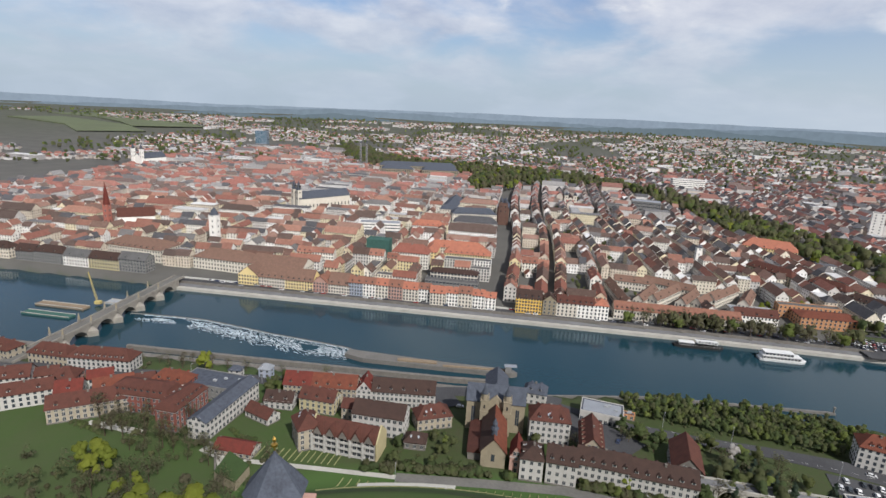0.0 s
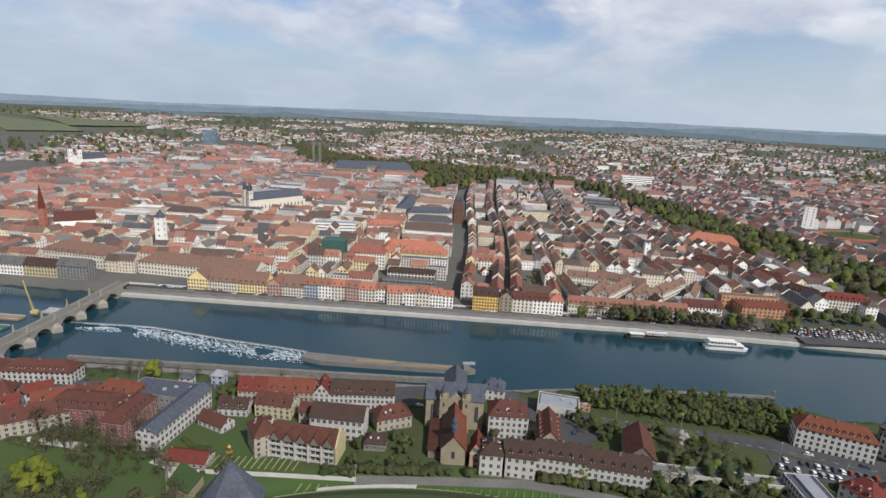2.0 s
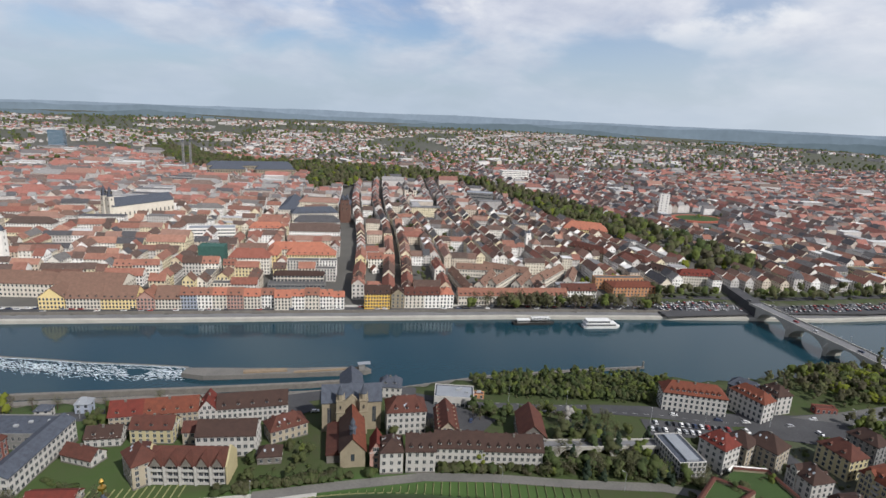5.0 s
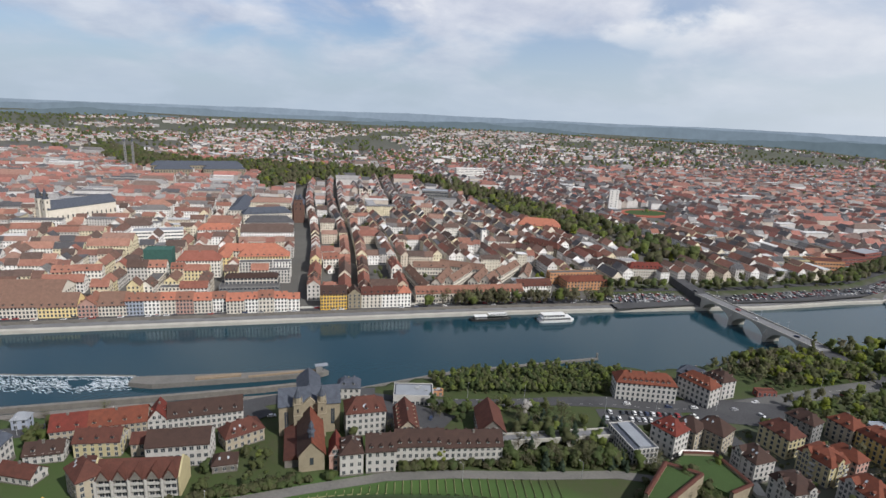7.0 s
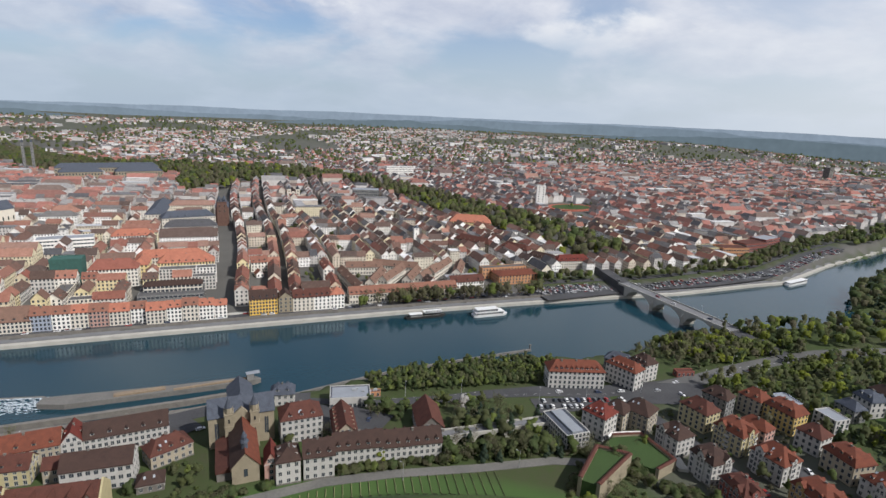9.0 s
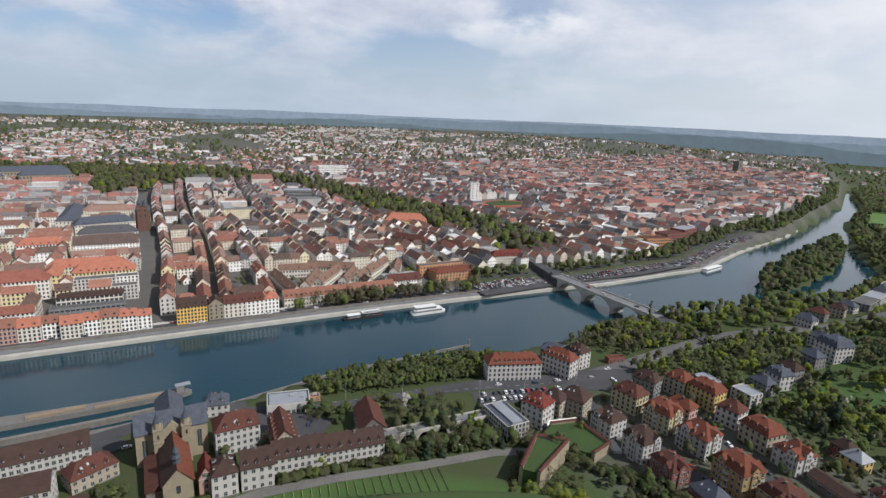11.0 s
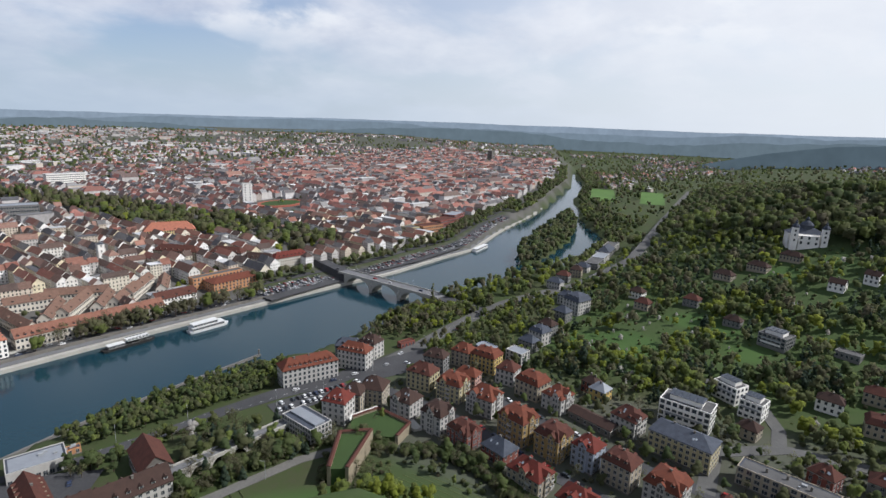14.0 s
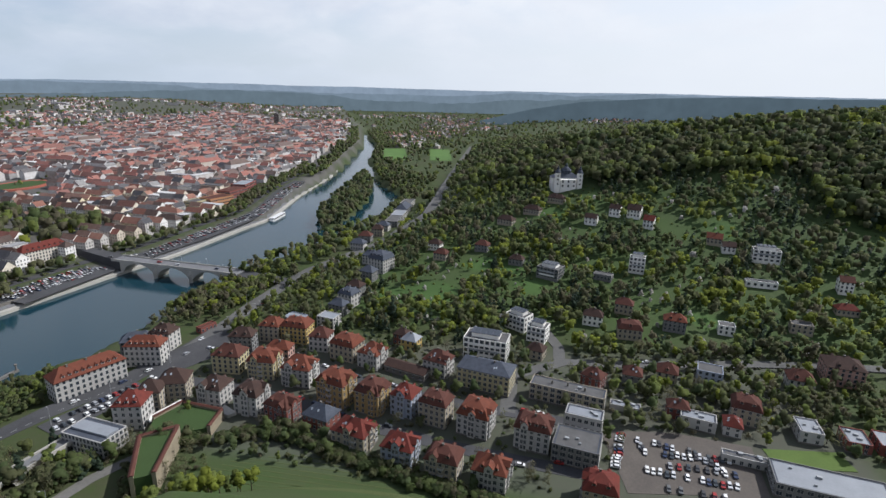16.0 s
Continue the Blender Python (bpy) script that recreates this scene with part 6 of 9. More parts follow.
town_house(-20, 668, -4, 40, 15, 13, wall=M_STUCCO_WHITE, roof=M_ROOF_CLAY, shape="hip", floors=4, dormers=5, label="white town palace with an orange clay roof", name="town_palace", category="public building")
town_house(-300, 520, -14, 66, 30, 12, wall=M_LIMESTONE, roof=M_ROOF_UMBER, shape="hip", rh=7, floors=3, gap=3.0, dormers=8, label="large old hall with a broad brown roof", name="old_hall", category="hall")
town_house(-205, 497, -12, 60, 26, 11, wall=M_LIMESTONE, roof=M_ROOF_UMBER, shape="hip", rh=7, floors=3, gap=3.0, label="broad town block with a brown tiled roof", name="town_block", category="public building")
town_house(-150, 486, -12, 52, 24, 11, wall=M_LIMESTONE, roof=M_ROOF_UMBER, shape="gable", rh=7, floors=3, gap=3.0, label="broad town block with a brown tiled roof", name="town_block", category="public building")
single_tower(-243, 556, 52, 8, M_STUCCO_WHITE, M_SLATE, "pale town hall tower with a slate cap", 8, name="town_hall_tower")
single_tower(289, 594, 31, 6, M_STUCCO_WHITE, M_SLATE, "slim cream clock tower", 3, name="clock_tower")
for x in (-203, -189):
    single_tower(x, 1266, 84, 4.0, M_GREY, M_SLATE, "tall slim grey church tower among trees", 6, name="tower")
town_house(608, 752, -32, 15, 13, 41, wall=M_STUCCO_WHITE, roof=M_FLATROOF, shape="flat", floors=10, gap=5.5, ww=1.8, wh=1.4, label="white ten-storey tower block", name="tower_block", category="tower block", chimneys=0)
town_house(-546, 1602, 0, 34, 20, 52, wall=M_BLUEGREY, roof=M_FLATROOF, shape="flat", floors=16, gap=2.4, ww=2.0, wh=2.2, glass_mat=M_BLUEGLASS, frame_mat=M_BLUEGLASS, label="tall blue glass office tower", name="office_tower", category="office tower", chimneys=0)
town_house(1837, 902, 0, 24, 18, 45, wall=M_STONE, roof=M_FLATROOF, shape="flat", floors=14, gap=3, label="dark concrete tower block", name="tower_block", category="tower block", chimneys=0)
town_house(515, 1160, -6, 66, 18, 28, wall=M_STUCCO_WHITE, roof=M_METALROOF, shape="flat", floors=7, gap=3, ww=2.2, label="long white hospital block", name="hospital_block", category="hospital", chimneys=0)
town_house(333, 892, -20, 46, 26, 20, wall=M_GREY, roof=M_METALROOF, shape="flat", floors=4, gap=3, ww=2.4, wh=2.2, label="grey theatre block with pale metal roof", name="theatre", category="theatre", chimneys=0)
town_house(270, 880, -12, 40, 20, 14, wall=M_GREY, roof=M_FLATROOF, shape="flat", floors=4, gap=3, ww=2.0, label="grey office block with flat roof", name="office_block", category="office block", chimneys=0)
# quayside buildings
town_house(*at_uv(-51, 467), 48, 22, 10, wall=M_GREY, roof=M_FLATROOF, shape="flat", floors=3, gap=3.0, ww=2.6, wh=1.6, label="grey glass-fronted bank building", name="bank_building", category="office building", chimneys=0)
town_house(*at_uv(-50, 472), 43, 13, 15, wall=M_LIMESTONE, roof=M_ROOF_BROWN, shape="hip", rh=2.5, floors=5, gap=3.0, ww=2.4, label="white upper block of the bank building", name="bank_building", category="office building", chimneys=0)
town_house(*at_uv(-45, 541), 48, 16, 14, wall=M_STUCCO_YELLOW, roof=M_ROOF_CLAY, shape="hip", floors=4, dormers=7, label="pale yellow government building with a clay tiled hipped roof", name="government_building", category="public building")
town_house(*at_uv(-60, 565), 60, 15, 13, wall=M_LIMESTONE, roof=M_ROOF_CLAY, shape="hip", floors=4, dormers=6, label="cream rear wing of the government building with clay tiles", name="government_building", category="public building")
town_house(*at_uv(-83, 548), 13, 30, 13, wall=M_STUCCO_YELLOW, roof=M_ROOF_CLAY, shape="hip", floors=4, label="pale yellow side wing of the government building", name="government_building", category="public building")
town_house(*at_uv(-138, 535), 24, 14, 22, wall=M_GREENMETAL, roof=M_GREENMETAL, shape="flat", floors=1, gap=30, label="block wrapped in dark green scaffold netting", name="scaffolded_building", category="building", chimneys=0)
town_house(*at_uv(17.5, 431), 21, 13, 13.5, wall=M_STUCCO_GOLD, roof=M_ROOF_BROWN, shape="gable", floors=5, gap=2.2, ww=1.5, dormers=4, label="bright yellow five-storey quayside house with dark roof")
town_house(*at_uv(34.5, 432), 11, 12, 12.5, wall=M_SANDSTONE, roof=M_ROOF_BROWN, shape="gable", floors=4, dormers=2)
town_house(*at_uv(48.5, 432), 16.5, 12, 12, wall=M_LIMESTONE, roof=M_ROOF_DULL, shape="gable", floors=4, dormers=3)
town_house(*at_uv(63.5, 432), 13, 12, 12, wall=M_STUCCO_WHITE, roof=M_ROOF_DULL, shape="gable", floors=4, dormers=3)
town_house(*at_uv(76, 432), 11.5, 12, 12.5, wall=M_STUCCO_WHITE, roof=M_ROOF_CLAY, shape="hip", floors=4, dormers=2)
for k in range(3):
    town_house(*at_uv(104 + k * 33, 440), 32.8, 13, 8.5, wall=M_LIMESTONE, roof=M_ROOF_RUST, shape="gable", rh=5, floors=2, gap=2.4, dormers=8, label="long cream barrack wing with a rust-red dormered roof", name="barrack_wing", category="barracks")
for k, (u, v, L, a) in enumerate(((98, 478, 62, 96), (122, 480, 44, 62), (140, 486, 50, 52), (158, 480, 40, 58), (176, 484, 46, 50), (194, 500, 50, 48), (150, 512, 46, -28), (118, 514, 36, -8), (212, 492, 40, 62))):
    town_house(*at_uv(u, v, a), L, 9.5, 8, wall=M_LIMESTONE, roof=M_ROOF_UMBER, shape="gable", rh=4.6, floors=2, gap=2.6, dormers=3, label="barrack courtyard wing with a dark brown dormered roof", name="barrack_wing", category="barracks")
town_house(*at_uv(205, 457), 34, 12, 7, wall=M_STUCCO_WHITE, roof=M_ROOF_DULL, shape="gable", floors=2, dormers=3)
town_house(*at_uv(208, 472), 36, 12, 6, wall=M_DIM_WHITE, roof=M_METALROOF, shape="flat", floors=2, ww=2, chimneys=0)
town_house(*at_uv(263, 464), 46, 20, 9, wall=M_ORANGE, roof=M_ROOF_ORANGE, shape="hip", rh=2.2, floors=3, gap=3.4, ww=1.5, label="long orange public building with a low tiled roof", name="public_building", category="public building", chimneys=0)
town_house(*at_uv(256, 479), 50, 9, 11, wall=M_ORANGE, roof=M_FLATROOF, shape="flat", floors=3, gap=3.4, ww=1.5, label="rear orange wing with a flat roof", name="public_building", category="public building", chimneys=0)
town_house(381, 457, -64, 34, 12, 11, wall=M_LIMESTONE, roof=M_ROOF_BROWN, shape="hip", dormers=5, floors=4)
town_house(405, 437, -14, 40, 13, 12, wall=M_LIMESTONE, roof=M_ROOF_RED, shape="hip", dormers=7, floors=4)
town_house(375, 500, -64, 36, 13, 11, wall=M_DIM_WHITE, roof=M_ROOF_DULL, shape="hip", dormers=5, floors=4)
town_house(345, 545, -64, 50, 14, 11, wall=M_CREAM, roof=M_ROOF_DULL, shape="hip", dormers=6, floors=4)
town_house(396, 640, -30, 58, 22, 13, wall=M_STUCCO_YELLOW, roof=M_ROOF_CLAY, shape="hip", rh=9, floors=4, dormers=4)
town_house(648, 412, -20, 36, 22, 13, wall=M_ORANGE, roof=M_ROOF_DULL, shape="flat", floors=3, gap=3.5, ww=2.4, label="red-brown clinic block with a flat roof", name="clinic_block", category="clinic", chimneys=0)
town_house(700, 420, -6, 40, 22, 13, wall=M_REDBRICK, roof=M_ROOF_DULL, shape="flat", floors=3, gap=3.5, ww=2.4, label="dark red clinic block with a flat roof", name="clinic_block", category="clinic", chimneys=0)
town_house(750, 430, 6, 40, 22, 13, wall=M_REDBRICK, roof=M_METALROOF, shape="flat", floors=3, gap=3.5, ww=2.4, label="dark red clinic block with a pale roof", name="clinic_block", category="clinic", chimneys=0)
town_house(620, 425, -15, 20, 18, 12, wall=M_PALE_YELLOW, roof=M_FLATROOF, shape="flat", floors=3, ww=2.0, label="pale yellow clinic block with a flat roof", name="clinic_block", category="clinic", chimneys=0)
# quayside row downstream, house by house
fronts = ((-228, 18, 9.5, M_STUCCO_YELLOW, M_ROOF_UMBER), (-206, 24, 9, M_LIMESTONE, M_ROOF_UMBER), (-181, 25, 8.5, M_STUCCO_YELLOW, M_ROOF_UMBER), (-161.5, 13, 9, M_PINK, M_ROOF_RUST), (-145, 19, 8.5, M_LIMESTONE, M_ROOF_UMBER),
          (-130, 12, 12, M_BLUEGREY, M_ROOF_RUST), (-118, 11, 12, M_STUCCO_WHITE, M_ROOF_RUST), (-107, 11, 12, M_LIMESTONE, M_ROOF_CLAY), (-95, 12, 12, M_PINK, M_ROOF_RUST), (-82, 13, 11, M_LIMESTONE, M_ROOF_CLAY), (-70, 10, 12, M_STUCCO_WHITE, M_ROOF_RUST),
          (-58, 13, 11, M_LIMESTONE, M_ROOF_CLAY), (-46, 10, 12, M_STUCCO_WHITE, M_ROOF_CLAY), (-35, 11, 13, M_LIMESTONE, M_ROOF_RUST), (-24, 10, 12, M_STUCCO_WHITE, M_ROOF_CLAY), (-14, 9, 11, M_STUCCO_WHITE, M_ROOF_CLAY))
for u, w, h, wallm, roofm in fronts:
    town_house(*at_uv(u, 435 if h < 9.6 else 431 if u < -60 else 428), w, 19 if h < 9.6 else min(11.0, w - 0.6), h, wall=wallm, roof=roofm, shape="gable", dormers=max(1, int(w / 5)), group="quayside houses", gap=2.2)


# row along the quay below the old bridge
rnd = random.Random(5)
x = -268.0
while x > -690:
    w = rnd.uniform(18, 32)
    town_house(x - w / 2, float(line_at(FAR_BANK, x - w / 2)) + 25, -8.3, w, 13, rnd.uniform(9.5, 13), wall=rnd.choice((M_GREY, M_PLASTER_MIX, M_PLASTER_MIX, M_PALE_YELLOW)), roof=rnd.choice((DU, BR, O, M_FLATROOF)), shape=rnd.choice(("gable", "gable", "hip")), dormers=2, group="quayside houses", chimneys=1)
    x -= w + (0.2 if rnd.random() < 0.7 else 7)


# common houses, block by block
PARK = ((418, 445), (426, 516), (432, 589), (410, 663), (392, 768), (386, 915), (372, 1085), (263, 1140), (186, 1105), (113, 1040), (88, 985), (52, 985), (40, 1080), (60, 1200), (-60, 1245), (-160, 1235), (-190, 1290), (-240, 1363),
        (-363, 1690), (-290, 1712), (-178, 1540), (-70, 1425), (19, 1435), (123, 1390), (226, 1340), (328, 1290), (395, 1150), (448, 1020), (482, 859), (506, 750), (520, 661), (524, 603), (519, 509), (505, 445))


def inside(area, x, y):
    odd = False
    for (ax, ay), (bx, by) in zip(area, area[1:] + area[:1]):
        if (ay > y) != (by > y) and x < (bx - ax) * (y - ay) / (by - ay) + ax:
            odd = not odd
    return odd


def is_park(x, y):
    return inside(PARK, x, y) or math.hypot(x - 672, y - 742) < 54 or math.hypot((x - 630) * 1.2, y - 690) < 52


def warp(u, v):
    f = min(1, max(0, (v - 470) / 300))
    u += min(1, max(0, (v - 440) / 260)) * 15 * math.exp(-((u - 40) / 45) ** 2)
    return uv(u + f * (11 * math.sin(v / 190 + u / 400)), v + f * (26 * math.sin(u / 190 + v / 300) + 8 * math.sin(u / 70)))


walls_b, roofs_b, panes_b, flats_b, slates_b, edge_b = (Builder() for _ in range(6))
trees_town = []
placed_town = 0


def joined_house(x, y, turn, L, W, h, shape, rh, panes):
    z = gz(x, y)
    m = pose(x, y, z, 0, 0, turn)
    t = Builder()
    wall_shape(t, L, W, h, "gable" if shape == "gable" else "hip", rh, 2.5)
    # past 860 m walls and roofs take palettes with haze in the colour
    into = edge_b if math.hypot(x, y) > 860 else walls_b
    k = len(into.v)
    into.v.extend(tuple(m @ Vector(p)) for p in t.v)
    into.f.extend(tuple(k + i for i in f) for f in t.f)
    into.m.extend(t.m)
    X, Y, o = L / 2 + 0.4, W / 2 + 0.4, 0.4 * rh / (W / 2)
    if shape == "gable":
        pts = [(-X, -Y, h - o + 0.2), (X, -Y, h - o + 0.2), (X, 0, h + rh + 0.2), (-X, 0, h + rh + 0.2), (X, Y, h - o + 0.2), (-X, Y, h - o + 0.2)]
        faces = ((0, 1, 2, 3), (3, 2, 4, 5))
    elif shape == "hip":
        r = max(L / 2 - W / 2, 0.1)
        pts = [(-X, -Y, h), (X, -Y, h), (X, Y, h), (-X, Y, h), (-r, 0, h + rh), (r, 0, h + rh)]
        faces = ((0, 1, 5, 4), (1, 2, 5), (2, 3, 4, 5), (3, 0, 4))
    else:
        pts = [(-X, -Y, h), (X, -Y, h), (X, Y, h), (-X, Y, h), (-X, -Y, h + 0.4), (X, -Y, h + 0.4), (X, Y, h + 0.4), (-X, Y, h + 0.4)]
        faces = ((4, 5, 6, 7), (0, 1, 5, 4), (1, 2, 6, 5), (2, 3, 7, 6), (3, 0, 4, 7))
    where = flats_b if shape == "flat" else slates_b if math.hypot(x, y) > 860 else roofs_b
    where.solid([tuple(m @ Vector(p)) for p in pts], faces)
    if panes:
        fl = max(1, round(h / 3.1))
        for length, dist, tt in ((L, W / 2, 0), (W, L / 2, 90), (L, W / 2, 180), (W, L / 2, 270)):
            q = m @ pose(0, 0, 0, 0, 0, tt)
            nrm = q.to_3x3() @ Vector((0, -1, 0))
            if nrm.x * x + nrm.y * y > 0:
                continue
            n = int(length / 2.7)
            for i in range(n):
                cx = -length / 2 + (i + 0.5) * length / max(n, 1)
                for f in range(fl):
                    zz = 1.0 + f * h / fl
                    panes_b.face([tuple(q @ Vector(p)) for p in ((cx - 0.55, -dist - 0.05, zz), (cx + 0.55, -dist - 0.05, zz), (cx + 0.55, -dist - 0.05, zz + 1.5), (cx - 0.55, -dist - 0.05, zz + 1.5))])


def common_house(x, y, turn, L, W, h, rnd, low=False, force=None):
    global placed_town
    r = math.hypot(x, y)
    az = math.degrees(math.atan2(x, y))
    if not (-47 < az < 75) or y < line_at(FAR_BANK, x) + (20 if x < 330 else 62) or is_park(x, y):
        return
    if not free(x, y, 2.0 + 0.42 * min(L, W)) or not free(x + 0.4 * L * math.cos(radians(turn)), y + 0.4 * L * math.sin(radians(turn)), 1.0) or not free(x - 0.4 * L * math.cos(radians(turn)), y - 0.4 * L * math.sin(radians(turn)), 1.0):
        return
    p = rnd.random()
    shape = "flat" if p < 0.09 or low else "hip" if p < 0.16 else "gable"
    shape = force or shape
    if shape == "gable" and L < 13.5 and rnd.random() < 0.10:      # gable end to the street
        L, W, turn = W, L, turn + 90
    turn += rnd.gauss(0, 0.9)
    rh = W * rnd.uniform(0.40, 0.52)
    if r < 545 and not low and placed_town < 215:
        placed_town += 1
        house(x, y, turn, L, W, h, M_PLASTER_MIX, M_FLATROOF if shape == "flat" else M_ROOF_MIX, shape, rh=None if shape == "flat" else rh, single=False,
              dormers=rnd.choice((0, 0, 1, 2, 3)) if L > 9 and shape != "flat" else 0, chimneys=1, name="town_house", category="town house", group="old town houses", gap=2.5)
    else:
        joined_house(x, y, turn, L, W, h, shape, rh, r < 850)


def row(u0, v0, u1, v1, depth, rnd, hmin, hmax):
    """Houses side by side along one edge of a block."""
    total = math.hypot(u1 - u0, v1 - v0)
    s, base = 0.0, rnd.uniform(hmin, hmax)
    while s < total - 5:
        L = min(rnd.uniform(9, 17) if rnd.random() < 0.75 else rnd.uniform(18, 34), total - s)
        if total - s - L < 6:
            L = total - s
        t = (s + L / 2) / total
        u, v = u0 + (u1 - u0) * t, v0 + (v1 - v0) * t
        x, y = warp(u, v)
        x2, y2 = warp(u + (u1 - u0) / total, v + (v1 - v0) / total)
        common_house(x, y, math.degrees(math.atan2(y2 - y, x2 - x)), L + 0.05, depth, base + rnd.uniform(-1.4, 1.4), rnd)
        s += L


rnd = random.Random(11)
us = [-760]
streets_u = [-12, 36, 86, 160]
while us[-1] < 1900:
    nxt = us[-1] + (rnd.uniform(42, 64) if us[-1] < -20 or us[-1] > 700 else rnd.uniform(34, 52))
    for f in streets_u:
        if us[-1] < f - 1 and nxt > f - 18:
            nxt = f
            break
    us.append(nxt)
for u0, u1 in zip(us, us[1:]):
    deep = -20 < u0 < 700
    vs = [448 + rnd.uniform(-6, 6)]
    while vs[-1] < 1460:
        vs.append(vs[-1] + (rnd.uniform(62, 105) if deep else rnd.uniform(44, 68)))
    for v0, v1 in zip(vs, vs[1:]):
        g = 3.3
        a = u0 + (8.0 if abs(u0 + 12) < 1 else g)
        c = u1 - (8.0 if abs(u1 + 12) < 1 else g)
        d, e = v0 + g, v1 - g
        if c - a < 14:
            row((a + c) / 2, d, (a + c) / 2, e, 11, rnd, 9, 14)
            continue
        if v0 > 500 and rnd.random() < (0.20 if u0 < -20 else 0.08):        # a public building fills the block
            big = rnd.choice(("flat", "hip", "gable"))
            for off, lng in ((0.22, 1), (0.78, 0.8)):
                x, y = warp((a + c) / 2, d + (e - d) * off)
                common_house(x, y, -7.5 + rnd.uniform(-4, 4), (c - a) * lng, rnd.uniform(12, 16), rnd.uniform(13, 18), rnd, force=big)
            x, y = warp(a + 8, (d + e) / 2)
            common_house(x, y, 82.5, (e - d) * 0.55, 12, rnd.uniform(10, 15), rnd, force=big)
            continue
        dep = rnd.uniform(9, 11.5)
        lo, hi = (8.5, 14) if v0 < 900 else (8, 13)
        if deep:        # long rows towards the hills, closed at the ends
            row(a + dep / 2, d, a + dep / 2, e, dep, rnd, lo, hi)
            row(c - dep / 2, d, c - dep / 2, e, dep, rnd, lo, hi)
            if c - a > 2 * dep + 7:
                row(a + dep, d + dep / 2, c - dep, d + dep / 2, dep, rnd, lo, hi)
                if rnd.random() < 0.6:
                    row(a + dep, e - dep / 2, c - dep, e - dep / 2, dep, rnd, lo, hi)
        else:
            row(a, d + dep / 2, c, d + dep / 2, dep, rnd, lo, hi)
            row(a, e - dep / 2, c, e - dep / 2, dep, rnd, lo, hi)
            if e - d > 2 * dep + 8:
                row(a + dep / 2, d + dep, a + dep / 2, e - dep, dep, rnd, lo, hi)
                row(c - dep / 2, d + dep, c - dep / 2, e - dep, dep, rnd, lo, hi)
        for k in range(3 if deep else 1):        # yards: sheds, trees
            cx, cy = warp((a + c) / 2, d + (e - d) * ((k + 1) / 4 if deep else 0.5))
            if rnd.random() < 0.5:
                common_house(cx, cy, rnd.uniform(-20, 10), rnd.uniform(6, 12), rnd.uniform(5, 8), rnd.uniform(3, 6), rnd, low=rnd.random() < 0.6)
            elif rnd.random() < 0.6:
                trees_town.append((cx, cy))

# suburbs climbing the far slopes
for k in range(13000):
    az, r = rnd.uniform(-47, 74), 1400 + 1900 * rnd.random() ** 1.15
    x, y = r * math.sin(radians(az)), r * math.cos(radians(az))
    if y < line_at(FAR_BANK, x) + 50 or is_park(x, y):
        continue
    if az < -24 and 1700 < r < 3000 and (r - 2300) / 620 < 1 and abs(r - 2350) < 620 - 40 * (az + 36):
        continue
    if noise.noise(Vector((x / 330, y / 330, 2.2))) + 0.25 * noise.noise(Vector((x / 90, y / 90, 5))) < (-0.16 if az < 20 else -0.30) + 0.16 * (r - 1400) / 1900:
        continue
    big = rnd.random() < 0.07
    L, W = (rnd.uniform(30, 70), rnd.uniform(14, 22)) if big else (rnd.uniform(9, 14), rnd.uniform(8, 10))
    joined_house(x, y, 12 * math.sin(x / 300) + 15 * math.cos(y / 260) + rnd.choice((0, 0, 90)), L, W, rnd.uniform(6, 12) if big else rnd.uniform(4, 7), "flat" if big or rnd.random() < 0.15 else rnd.choice(("gable", "hip")), W * 0.42, False)
# villages up the valley and on the far hills across the river
for k in range(2600):
    az, r = rnd.uniform(66, 112), rnd.uniform(1500, 3300)
    x, y = r * math.sin(radians(az)), r * math.cos(radians(az))
    if line_at(NEAR_BANK, x) - 60 < y < line_at(FAR_BANK, x) + 40 or noise.noise(Vector((x / 400, y / 260, 7.7))) < 0.02:
        continue
    if az > 86 and r < 2300:
        continue
    joined_house(x, y, rnd.uniform(-30, 30), rnd.uniform(10, 20), rnd.uniform(9, 13), rnd.uniform(5, 9), rnd.choice(("gable", "hip", "flat")), 4.5, False)

M_TOWN_WALL = material("town_walls", (0.6, 0.57, 0.5), scale=0.25, grain=1.5, bump=0, island=[
    (0.70, 0.69, 0.66), (0.64, 0.59, 0.49), (0.78, 0.77, 0.75), (0.58, 0.51, 0.42), (0.72, 0.70, 0.65), (0.50, 0.48, 0.46), (0.68, 0.61, 0.44), (0.80, 0.79, 0.78)])
# far walls: whites toned down, in place of distance haze
M_HAZED_WALL = material("suburb_walls", (0.5, 0.47, 0.43), scale=0.25, grain=1.5, bump=0, island=[(0.46, 0.44, 0.43), (0.58, 0.57, 0.57), (0.38, 0.34, 0.31), (0.48, 0.43, 0.38), (0.34, 0.33, 0.33), (0.52, 0.50, 0.49)])
tagged(put("suburb_walls", edge_b.mesh("suburb_walls", [M_HAZED_WALL])), "walls of the far suburban houses, their whites muted for haze", "houses", kind="stuff")
M_TOWN_FLAT = material("town_flat_roofs", (0.4, 0.4, 0.4), scale=0.2, grain=1.2, bump=0, island=[(0.50, 0.50, 0.50), (0.16, 0.16, 0.165), (0.60, 0.60, 0.60), (0.28, 0.28, 0.29), (0.10, 0.10, 0.11), (0.42, 0.43, 0.45)])
